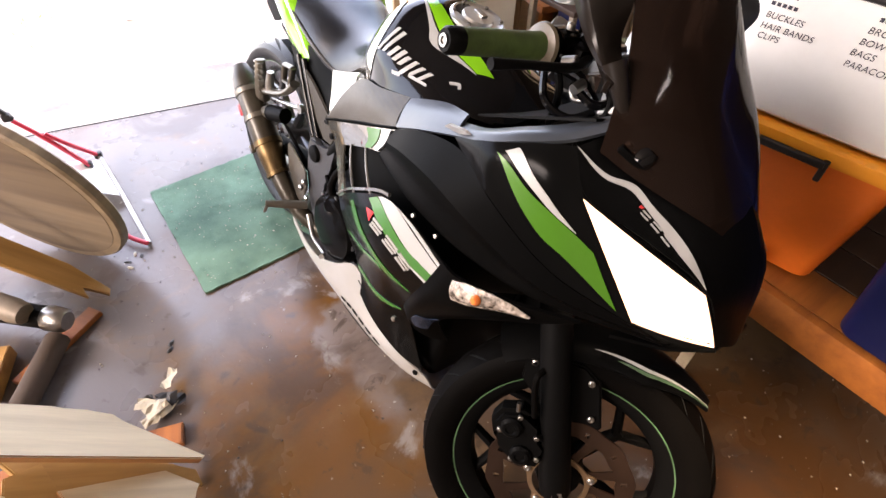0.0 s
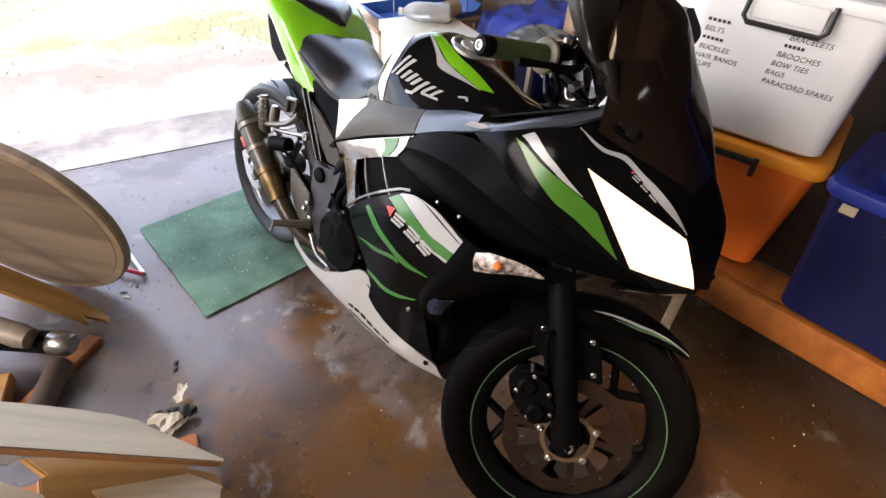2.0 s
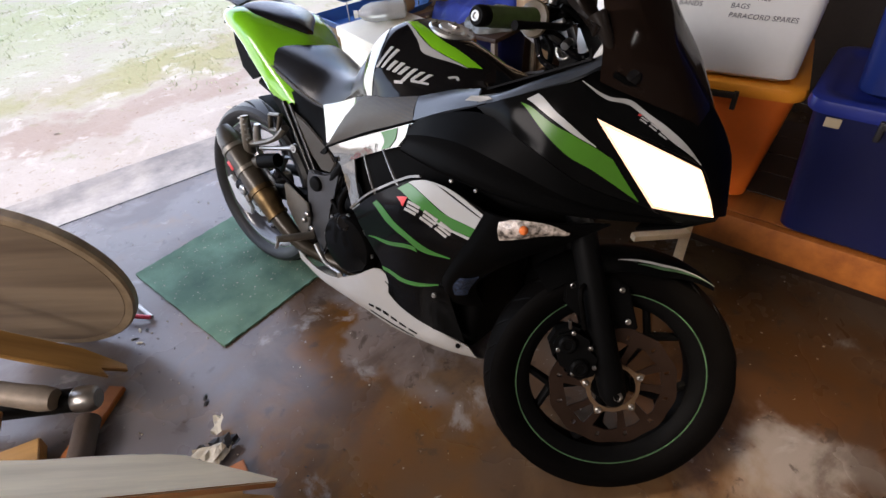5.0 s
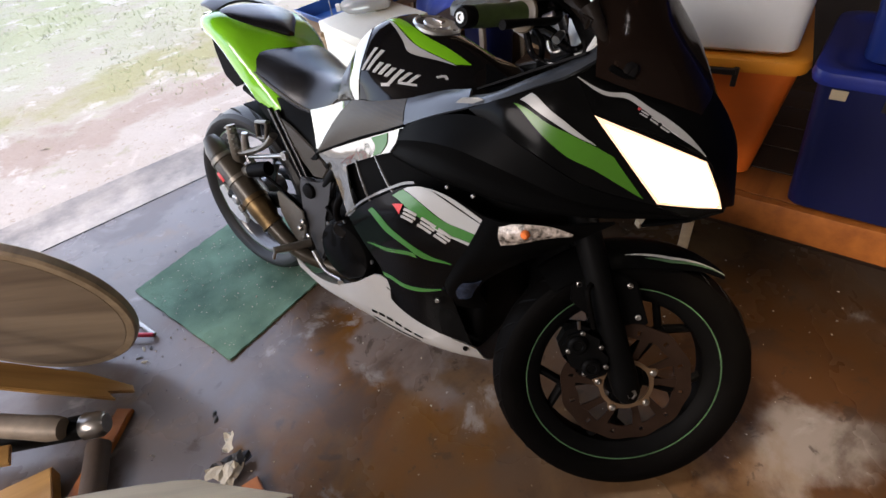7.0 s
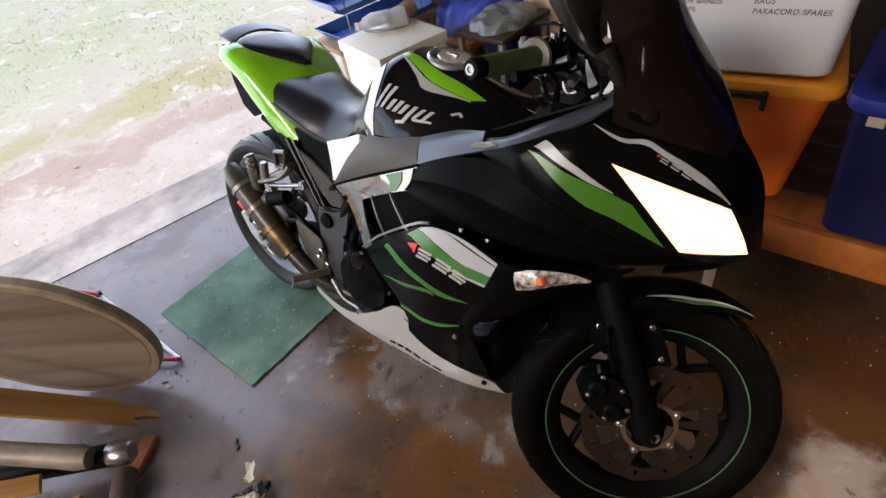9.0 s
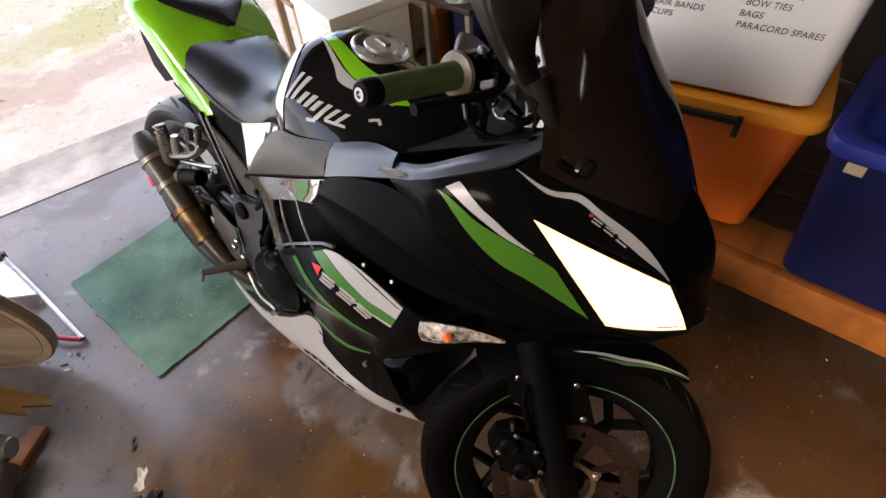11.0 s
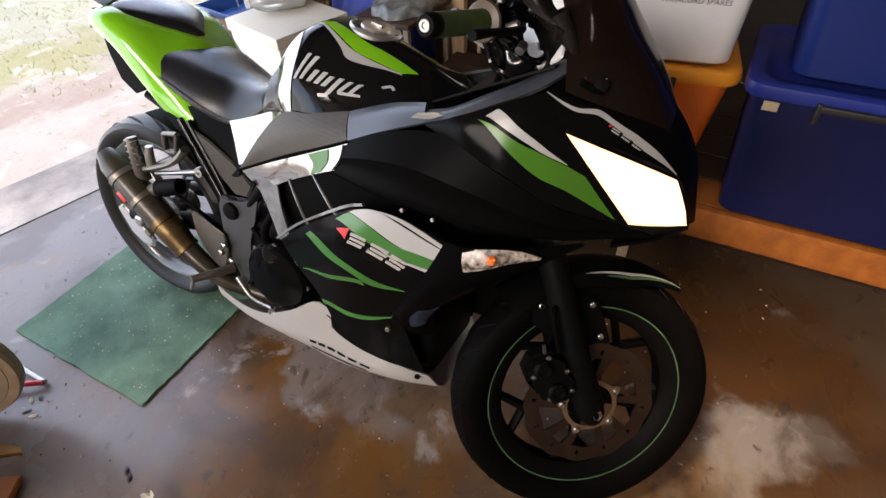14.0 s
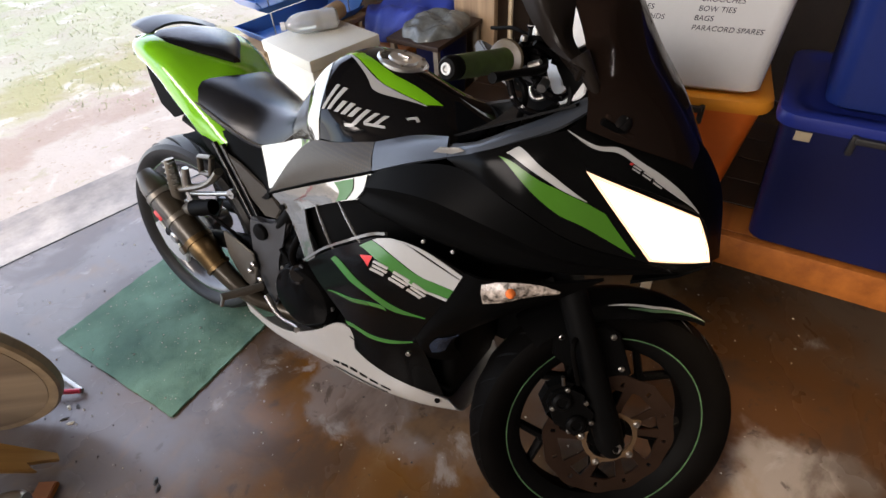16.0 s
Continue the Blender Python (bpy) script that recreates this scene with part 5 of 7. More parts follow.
# inner liner behind the openings
both("inner_liner", [
    [(0.56, 0.15, 0.62), (0.72, 0.185, 0.70), (0.90, 0.20, 0.75), (1.10, 0.20, 0.72), (1.30, 0.12, 0.70)],
    [(0.60, 0.155, 0.54), (0.74, 0.175, 0.58), (0.90, 0.185, 0.60), (1.06, 0.175, 0.60), (1.2, 0.10, 0.62)],
    [(0.66, 0.145, 0.40), (0.76, 0.15, 0.42), (0.86, 0.155, 0.42), (0.96, 0.15, 0.44), (1.05, 0.09, 0.5)]], matt_black, "", 14, 8)

both("side_silver_panel", [
    [(0.468, 0.146, 0.604), (0.56, 0.170, 0.652), (0.67, 0.194, 0.706), (0.77, 0.209, 0.753), (0.828, 0.215, 0.780)],
    [(0.50, 0.152, 0.588), (0.58, 0.176, 0.635), (0.68, 0.197, 0.682), (0.765, 0.212, 0.724), (0.82, 0.222, 0.748)],
    [(0.532, 0.158, 0.572), (0.605, 0.180, 0.618), (0.68, 0.197, 0.660), (0.75, 0.212, 0.696), (0.80, 0.224, 0.72)]], pearl, "glossy white fairing side with green stripe", 18, 5)
both("side_silver_leg", [
    [(0.528, 0.157, 0.576), (0.565, 0.168, 0.597), (0.607, 0.181, 0.620)],
    [(0.56, 0.165, 0.525), (0.585, 0.174, 0.545), (0.615, 0.184, 0.565)],
    [(0.595, 0.178, 0.468), (0.615, 0.183, 0.48), (0.637, 0.188, 0.497)]], pearl)
c_sil = cage([[(0.468, 0.146, 0.604), (0.56, 0.170, 0.652), (0.67, 0.194, 0.706), (0.77, 0.209, 0.753), (0.828, 0.215, 0.780)],
              [(0.50, 0.152, 0.588), (0.58, 0.176, 0.635), (0.68, 0.197, 0.682), (0.765, 0.212, 0.724), (0.82, 0.222, 0.748)],
              [(0.532, 0.158, 0.572), (0.605, 0.180, 0.618), (0.68, 0.197, 0.660), (0.75, 0.212, 0.696), (0.80, 0.224, 0.72)]])
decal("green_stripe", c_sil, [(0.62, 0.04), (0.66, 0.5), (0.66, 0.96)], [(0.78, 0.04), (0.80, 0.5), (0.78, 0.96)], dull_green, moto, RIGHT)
decal("black_stripe", c_sil, [(0.95, 0.02), (0.965, 0.5), (0.965, 0.98)], [(0.98, 0.02), (1.0, 0.5), (1.0, 0.98)], satin_black, moto, RIGHT)
part("fairing_screw", bm_lathe([(0.008, 0), (0.008, 0.004), (0.004, 0.005), (0.0001, 0.003)], axis_matrix(bike(0.513, 0.1575, 0.586), (0, -1, 0)), 14, closed=False), matt_black, moto)
for pts in ([(0.655, 0.194, 0.650), (0.69, 0.212, 0.615), (0.715, 0.217, 0.575), (0.735, 0.22, 0.565)], [(0.735, 0.211, 0.690), (0.775, 0.230, 0.665), (0.81, 0.240, 0.635), (0.835, 0.243, 0.635)]):
    for s in (1, -1):
        part("duct_fin", bm_tube([bike(f, r * s, u) for f, r, u in pts], [0.002, 0.0035, 0.0035, 0.002], 8, 12), clear_film, moto, "pale moulded duct fin")

LOW_ROWS = [
    [(0.60, 0.180, 0.470), (0.69, 0.212, 0.548), (0.78, 0.236, 0.612), (0.87, 0.252, 0.668), (0.97, 0.268, 0.690), (1.085, 0.263, 0.662)],
    [(0.635, 0.188, 0.440), (0.71, 0.218, 0.510), (0.79, 0.246, 0.566), (0.87, 0.266, 0.604), (0.96, 0.264, 0.604), (1.045, 0.256, 0.590)],
    [(0.67, 0.185, 0.395), (0.735, 0.212, 0.452), (0.80, 0.238, 0.500), (0.87, 0.252, 0.525), (0.94, 0.248, 0.520), (1.0, 0.240, 0.510)],
    [(0.71, 0.180, 0.345), (0.765, 0.198, 0.385), (0.82, 0.214, 0.420), (0.87, 0.222, 0.438), (0.92, 0.218, 0.432), (0.955, 0.212, 0.425)],
    [(0.735, 0.180, 0.300), (0.78, 0.187, 0.306), (0.82, 0.195, 0.320), (0.87, 0.200, 0.330), (0.92, 0.195, 0.330), (0.965, 0.185, 0.325)],
    [(0.745, 0.186, 0.264), (0.775, 0.187, 0.248), (0.82, 0.190, 0.238), (0.87, 0.192, 0.234), (0.94, 0.190, 0.234), (1.0, 0.166, 0.222)]]
lower, LOW = both("fairing_lower", LOW_ROWS, nose_black, "gloss black lower fairing with green and white stripes", 24, 20)
for side, out in ((LOW, RIGHT), (mirror(LOW), LEFT)):
    decal("white_stripe", side, [(0.592, 0.007), (0.706, 0.001), (0.831, 0.035), (0.927, 0.048), (0.994, 0.052)], [(0.566, 0.016), (0.695, 0.095), (0.826, 0.147), (0.911, 0.142), (0.992, 0.130)], silver_film, lower, out, 18, across=5)
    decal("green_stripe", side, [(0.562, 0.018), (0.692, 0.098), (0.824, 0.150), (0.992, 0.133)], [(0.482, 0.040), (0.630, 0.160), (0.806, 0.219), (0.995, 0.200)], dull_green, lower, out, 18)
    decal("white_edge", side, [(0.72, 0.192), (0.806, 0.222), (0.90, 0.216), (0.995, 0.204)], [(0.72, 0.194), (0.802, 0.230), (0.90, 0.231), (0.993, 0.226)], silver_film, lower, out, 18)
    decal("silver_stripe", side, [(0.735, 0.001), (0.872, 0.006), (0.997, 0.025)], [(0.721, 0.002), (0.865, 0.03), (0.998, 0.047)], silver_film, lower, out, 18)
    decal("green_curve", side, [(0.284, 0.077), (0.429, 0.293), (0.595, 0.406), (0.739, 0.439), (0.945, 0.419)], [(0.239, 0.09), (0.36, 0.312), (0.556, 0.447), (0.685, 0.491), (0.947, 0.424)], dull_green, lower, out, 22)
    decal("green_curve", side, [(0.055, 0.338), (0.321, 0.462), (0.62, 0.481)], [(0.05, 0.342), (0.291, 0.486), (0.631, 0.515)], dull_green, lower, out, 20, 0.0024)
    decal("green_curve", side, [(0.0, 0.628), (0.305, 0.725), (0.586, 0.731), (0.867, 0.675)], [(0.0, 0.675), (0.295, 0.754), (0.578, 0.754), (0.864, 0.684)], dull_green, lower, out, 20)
    # race badge: a red wedge and plain strokes
    decal("badge_wedge", side, [(0.494, 0.116), (0.586, 0.126)], [(0.535, 0.165), (0.558, 0.198)], red_paint, lower, out, 4, 0.003)

    def badge_at(x, y):
        return (0.598 + 0.307 * x - 0.03 * y, 0.150 + 0.072 * x + 0.07 * y)
    for x0 in (0.0, 0.36, 0.68):
        for quad in (((0.0, 0.0), (0.27, 0.0), (0.0, 0.26), (0.27, 0.26)), ((0.02, 0.38), (0.29, 0.38), (0.02, 0.62), (0.29, 0.62)), ((0.0, 0.74), (0.27, 0.74), (0.0, 1.0), (0.27, 1.0))):
            q = [badge_at(x0 + a, b) for a, b in quad]
            decal("badge_stroke", side, q[:2], q[2:], white_paint, lower, out, 3, 0.003, across=1)
both("duct_lip", [
    [(0.585, 0.178, 0.472), (0.68, 0.211, 0.555), (0.77, 0.236, 0.620), (0.845, 0.248, 0.668), (0.885, 0.254, 0.685)],
    [(0.589, 0.180, 0.4685), (0.684, 0.213, 0.5515), (0.774, 0.238, 0.616), (0.849, 0.250, 0.6635), (0.889, 0.256, 0.6805)]], clear_film, "pale clear plastic duct lip", 16, 2, 0.006)

# scoop round the radiator, with the indicators
scoop, SCOOP = both("scoop", [
    [(1.072, 0.266, 0.668), (1.035, 0.258, 0.585), (0.99, 0.242, 0.505), (0.945, 0.214, 0.42), (0.92, 0.178, 0.35)],
    [(1.12, 0.270, 0.672), (1.075, 0.264, 0.588), (1.02, 0.250, 0.505), (0.97, 0.222, 0.42), (0.95, 0.182, 0.34)],
    [(1.20, 0.235, 0.676), (1.14, 0.245, 0.60), (1.06, 0.235, 0.51), (1.0, 0.21, 0.42), (0.99, 0.165, 0.335)],
    [(1.30, 0.175, 0.69), (1.23, 0.19, 0.63), (1.10, 0.20, 0.52), (1.02, 0.175, 0.42), (1.02, 0.13, 0.33)]], satin_black, "black scoop round the radiator", 18, 12, 0.006)
for s, out in ((1, RIGHT), (-1, LEFT)):
    c = [[Vector((p.x, p.y * s, p.z)) for p in row] for row in cage([
        [(1.108, 0.268, 0.664), (1.15, 0.262, 0.676), (1.20, 0.236, 0.676), (1.238, 0.212, 0.662)],
        [(1.112, 0.276, 0.642), (1.152, 0.270, 0.655), (1.198, 0.243, 0.662), (1.237, 0.214, 0.659)],
        [(1.115, 0.268, 0.618), (1.15, 0.262, 0.632), (1.195, 0.236, 0.648), (1.236, 0.212, 0.656)]])]
    ind = panel("indicator", c, clear_lens, moto, out, 10, 6, 0.006, "clear faceted indicator lens")
    p = surf(c, 0.42, 0.45) + out * 0.002
    part("bulb", bm_lathe([(0.009, -0.004), (0.009, 0.002), (0.006, 0.006), (0.0001, 0.007)], axis_matrix(p, out), 14, closed=False), amber, ind, "amber indicator bulb")

# blue film on the scoop stands in for the radiator reflecting the sky
decal("radiator_side", SCOOP, [(0.63, 0.50), (0.74, 0.47), (0.86, 0.52)], [(0.62, 0.86), (0.72, 0.90), (0.84, 0.80)], radiator_mat, scoop, RIGHT, 8, 0.003, "radiator side as a film on the scoop, blue with the sky's reflection", across=4)
part("scoop_screw", bm_lathe([(0.006, -0.004), (0.006, 0.004), (0.003, 0.005), (0.0001, 0.004)], axis_matrix(bike(0.928, 0.219, 0.364), Vector((0.2, -1, 0.1))), 12, closed=False), steel, scoop, "small bright screw")
# radiator
radiator = part("radiator", bm_box((0.03, 0.27, 0.20), Matrix.Translation((0.99, 0, 0.50)) @ Matrix.Rotation(radians(18), 4, "Y"), 0.004), matt_black, moto, "dark radiator behind the front wheel")
# added dark block, in place of the fairing's shaded inside
part("dark_filler", bm_box((0.16, 0.27, 0.26), Matrix.Translation((0.925, 0, 0.30)), 0.03, 3), matt_black, moto, "matt black block filling the dark space under the radiator")
for k in range(16):
    part("radiator_fin", bm_box((0.006, 0.26, 0.003), Matrix.Translation((1.006, 0, 0.41 + k * 0.012)) @ Matrix.Rotation(radians(18), 4, "Y"), 0.0), radiator_mat, radiator)

# added dark plate, keeps the floor from showing through the far side
part("gap_plate", side_plate([(0.93, 0.20), (1.05, 0.20), (1.09, 0.33), (1.11, 0.45), (1.0, 0.46), (0.93, 0.40)], -0.135, 0.006), matt_black, moto, "matt black plate closing the gap behind the front wheel")
# belly pan
_, BELLY = both("belly_pan", [
    [(0.33, 0.166, 0.222), (0.42, 0.172, 0.196), (0.52, 0.184, 0.212), (0.62, 0.188, 0.268), (0.705, 0.180, 0.322), (0.80, 0.179, 0.266), (0.93, 0.188, 0.234), (1.01, 0.160, 0.207)],
    [(0.345, 0.160, 0.18), (0.45, 0.175, 0.165), (0.56, 0.186, 0.170), (0.66, 0.193, 0.180), (0.74, 0.193, 0.176), (0.83, 0.190, 0.172), (0.94, 0.176, 0.170), (1.035, 0.137, 0.163)],
    [(0.37, 0.11, 0.145), (0.47, 0.13, 0.134), (0.58, 0.14, 0.130), (0.67, 0.145, 0.132), (0.75, 0.145, 0.134), (0.84, 0.14, 0.137), (0.95, 0.12, 0.142), (1.04, 0.09, 0.15)],
    [(0.38, 0.0, 0.14), (0.48, 0.0, 0.13), (0.59, 0.0, 0.125), (0.68, 0.0, 0.128), (0.76, 0.0, 0.13), (0.85, 0.0, 0.135), (0.95, 0.0, 0.14), (1.045, 0.0, 0.148)]], white_paint, "glossy white belly pan", 28, 14)
for k in range(6):
    u0 = 0.475 + k * 0.050
    decal("sponsor_lettering", BELLY, [(u0, 0.255), (u0 + 0.036, 0.255)], [(u0 - 0.003, 0.276), (u0 + 0.033, 0.276)], matt_black, moto, RIGHT, 3, across=1)
decal("underline", BELLY, [(0.47, 0.335), (0.62, 0.335), (0.74, 0.335)], [(0.47, 0.35), (0.62, 0.35), (0.74, 0.35)], matt_black, moto, RIGHT, 10, across=1)
decal("black_line", BELLY, [(0.60, 0.050), (0.66, 0.045), (0.72, 0.038), (0.84, 0.03)], [(0.60, 0.054), (0.66, 0.062), (0.72, 0.056), (0.84, 0.036)], satin_black, moto, RIGHT)
part("belly_screw", bm_lathe([(0.007, 0), (0.007, 0.003), (0.0001, 0.003)], axis_matrix(bike(0.985, 0.170, 0.203), Vector((0.2, -1, 0.2))), 12, closed=False), matt_black, moto)

# --- nose, headlamps, screen ---
HL_L = [Vector((1.236, 0.198, 0.889)).lerp(Vector((1.360, 0.157, 0.742)), k / 3) for k in range(4)]
HL_R = [Vector(p) for p in ((1.413, 0.108, 0.823), (1.428, 0.092, 0.790), (1.441, 0.072, 0.755), (1.449, 0.052, 0.721))]
HL = []
for k in range(4):
    row = []
    for q, swell in ((0.0, 0), (0.33, 1.0), (0.67, 1.0), (1.0, 0)):
        p = HL_L[k].lerp(HL_R[k], q) + Vector((0.7, 0.6, 0.1)) * (0.006 * swell - 0.005)
        row.append(bike(*p))
    HL.append(row)
for side, mat, txt, out in ((HL, lamp_glow, "lit headlamp lens", RIGHT), (mirror(HL), lamp_dark, "unlit dark headlamp lens", LEFT)):
    lampo = panel("headlamp", side, mat, moto, out + Vector((1, 0, 0)), 12, 12, 0.004, txt)
    if mat is lamp_glow:
        for a, b in (([(0.0, 0.0), (0.5, 0.0), (1.0, 0.0)], [(0.05, 0.065), (0.5, 0.055), (0.96, 0.05)]), ([(0.0, 0.0), (0.0, 0.5), (0.0, 1.0)], [(0.06, 0.06), (0.05, 0.5), (0.07, 0.96)]),
                     ([(1.0, 0.0), (1.0, 0.5), (1.0, 1.0)], [(0.975, 0.03), (0.975, 0.5), (0.96, 0.97)]), ([(0.0, 1.0), (0.5, 1.0), (1.0, 1.0)], [(0.07, 0.955), (0.5, 0.965), (0.95, 0.955)])):
            decal("glow_edge", side, a, b, lamp_edge, lampo, out + Vector((1, 0, 0)), 10, 0.006, "warm fall-off of the lamp's glow along the lens edge", across=2)
    rim_pts = [surf(side, q / 10, 0) for q in range(11)] + [surf(side, 1, q / 10) for q in range(1, 11)] + [surf(side, 1 - q / 10, 1) for q in range(1, 11)] + [surf(side, 0, 1 - q / 10) for q in range(1, 11)]
    part("bezel", bm_tube(rim_pts, 0.004, 6), satin_black, lampo, "thin black lamp bezel")
TOP = cage([
    [(1.19, 0.19, 0.943), (1.238, 0.197, 0.892), (1.32, 0.153, 0.864), (1.413, 0.108, 0.825), (1.450, 0.052, 0.722)],
    [(1.21, 0.14, 0.965), (1.275, 0.14, 0.918), (1.345, 0.105, 0.888), (1.424, 0.066, 0.828), (1.458, 0.028, 0.716)],
    [(1.24, 0.06, 0.985), (1.31, 0.06, 0.945), (1.375, 0.05, 0.895), (1.430, 0.03, 0.828), (1.462, 0.012, 0.712)],
    [(1.25, 0.0, 0.99), (1.32, 0.0, 0.95), (1.385, 0.0, 0.90), (1.432, 0.0, 0.828), (1.463, 0.0, 0.71)]])
nose_top = panel("nose_top", TOP, satin_black, moto, UP, 18, 8, 0.004, "gloss black nose between the headlamps")
panel("nose_top", mirror(TOP), satin_black, moto, UP, 18, 8, 0.004)
for side in (TOP, mirror(TOP)):
    decal("white_line", side, [(0.0, 0.004), (0.158, 0.178), (0.247, 0.317), (0.432, 0.252), (0.587, 0.182), (0.731, 0.0)], [(0.0, 0.0), (0.169, 0.149), (0.267, 0.272), (0.444, 0.184), (0.6, 0.077), (0.726, 0.0)], silver_film, nose_top, UP, 26)
    decal("badge_wedge", side, [(0.338, 0.235), (0.357, 0.232)], [(0.345, 0.212), (0.358, 0.210)], red_paint, nose_top, UP, 3, 0.003)
    for k in range(3):
        a, b = 0.03 + k * 0.33, 0.27 + k * 0.33
        up = [(0.360 + 0.2 * q, 0.218 - 0.10 * q) for q in (a, b)]
        lo = [(0.372 + 0.19 * q, 0.175 - 0.105 * q) for q in (a, b)]
        mid = [((x0 + x1) / 2, (y0 + y1) / 2) for (x0, y0), (x1, y1) in zip(up, lo)]
        q1 = [(x0 * 0.7 + x1 * 0.3, y0 * 0.7 + y1 * 0.3) for (x0, y0), (x1, y1) in zip(up, lo)]
        q3 = [(x0 * 0.3 + x1 * 0.7, y0 * 0.3 + y1 * 0.7) for (x0, y0), (x1, y1) in zip(up, lo)]
        decal("badge_stroke", side, up, q1, silver_film, nose_top, UP, 3, 0.003, across=1)
        decal("badge_stroke", side, q3, lo, silver_film, nose_top, UP, 3, 0.003, across=1)


def mirrored_row(half, k):
    """Points from the right edge to the centre, continued to the left edge."""
    return [bike(*p) for p in half] + [bike(p[0], -p[1] * k, p[2]) for p in reversed(half[:-1])]


SCREEN = [mirrored_row(h, k) for h, k in zip((
    [(1.215, 0.172, 0.945), (1.27, 0.150, 0.928), (1.36, 0.085, 0.895), (1.408, 0.0, 0.853)],
    [(1.205, 0.165, 1.00), (1.255, 0.140, 0.995), (1.315, 0.075, 0.985), (1.350, 0.0, 0.945)],
    [(1.185, 0.145, 1.06), (1.22, 0.118, 1.065), (1.25, 0.065, 1.065), (1.272, 0.0, 1.05)],
    [(1.15, 0.122, 1.115), (1.175, 0.09, 1.13), (1.20, 0.045, 1.14), (1.210, 0.0, 1.135)],
    [(1.118, 0.095, 1.138), (1.145, 0.06, 1.155), (1.16, 0.03, 1.163), (1.166, 0.0, 1.165)]), (0.62, 0.68, 0.74, 0.77, 0.78))]
panel("windscreen", SCREEN, smoke, moto, Vector((1, 0, 0.5)), 24, 16, 0.004, "dark smoked double-bubble windscreen")

stalk = part("mirror", bm_tube([bike(1.228, 0.140, 0.955), bike(1.216, 0.148, 0.990), bike(1.202, 0.158, 1.020), bike(1.178, 0.160, 1.050)], [0.007, 0.009, 0.012, 0.018], 14, 14), mirror_plastic, moto, "dark pointed mirror on a short stalk")
mc = cage([[(1.190, 0.180, 1.035), (1.124, 0.160, 1.060), (1.075, 0.168, 1.122), (1.04, 0.175, 1.20)],
           [(1.197, 0.176, 1.032), (1.150, 0.168, 1.064), (1.115, 0.178, 1.124), (1.09, 0.178, 1.20)],
           [(1.192, 0.150, 1.04), (1.154, 0.125, 1.07), (1.148, 0.120, 1.12), (1.13, 0.125, 1.20)]])
panel("mirror_housing", mc, mirror_plastic, stalk, Vector((1, 0, 0)), 12, 8, 0.02)

far_mc = cage([[(1.165, 0.20, 1.05), (1.165, 0.262, 1.10), (1.16, 0.314, 1.15), (1.15, 0.30, 1.21)],
           [(1.19, 0.185, 1.05), (1.20, 0.235, 1.115), (1.20, 0.275, 1.165), (1.165, 0.285, 1.225)],
           [(1.165, 0.165, 1.06), (1.17, 0.138, 1.11), (1.17, 0.178, 1.17), (1.16, 0.25, 1.22)]])
far_stalk = part("mirror", bm_tube([bike(1.205, -0.09, 0.985), bike(1.195, -0.105, 1.01), bike(1.18, -0.115, 1.045)], [0.014, 0.013, 0.016], 10, 10), satin_black, moto, "dark mirror on the far side")
panel("mirror_housing", [[Vector((p.x, -p.y * 0.48, 1.04 + (p.z - 1.05) * 0.62)) for p in row] for row in far_mc], blue_grey, far_stalk, Vector((1, 0, 0)), 12, 8, 0.02)

foot_m = Matrix.Translation(bike(1.252, 0.140, 0.948)) @ Matrix.Rotation(radians(35), 4, "Z") @ Matrix.Rotation(radians(25), 4, "Y")
mirror_foot = part("mirror_foot", bm_box((0.062, 0.030, 0.012), foot_m, 0.004, 2), satin_black, moto, "black mirror foot bolted to the nose")
part("foot_collar", bm_lathe([(0.019, 0.0), (0.018, 0.012), (0.013, 0.020), (0.008, 0.021), (0.0001, 0.019)], foot_m @ Matrix.Translation((0.004, 0, 0.004)) @ Matrix.Rotation(radians(-90), 4, "Y"), 18, closed=False), gloss_black, mirror_foot)
for dx in (-0.022, 0.024):
    part("foot_bolt", bm_lathe([(0.007, 0), (0.007, 0.006), (0.004, 0.008), (0.0001, 0.006)], foot_m @ Matrix.Translation((dx, 0, 0.006)) @ Matrix.Rotation(radians(-90), 4, "Y"), 12, closed=False), steel, mirror_foot, "bright foot bolt")

# small bright screws along the fairing seam
for p in ((0.985, 0.272, 0.708), (1.045, 0.268, 0.705)):
    part("fairing_screw", bm_lathe([(0.004, -0.004), (0.004, 0.002), (0.002, 0.003), (0.0001, 0.002)], axis_matrix(bike(*p), Vector((0.1, -1, 0.1))), 12, closed=False), steel, moto, "small bright fairing screw")

# --- wheels ---
RAKE, STEER = radians(27), radians(36)
AXLE = Vector((1.36, 0.0, 0.292))
FORK_UP = Vector((-math.sin(RAKE), 0, math.cos(RAKE)))
TURN_FORK = Matrix.Translation(bike(1.348, 0.066, 0.262)) @ Matrix.Rotation(STEER, 4, FORK_UP) @ Matrix.Translation(-AXLE)


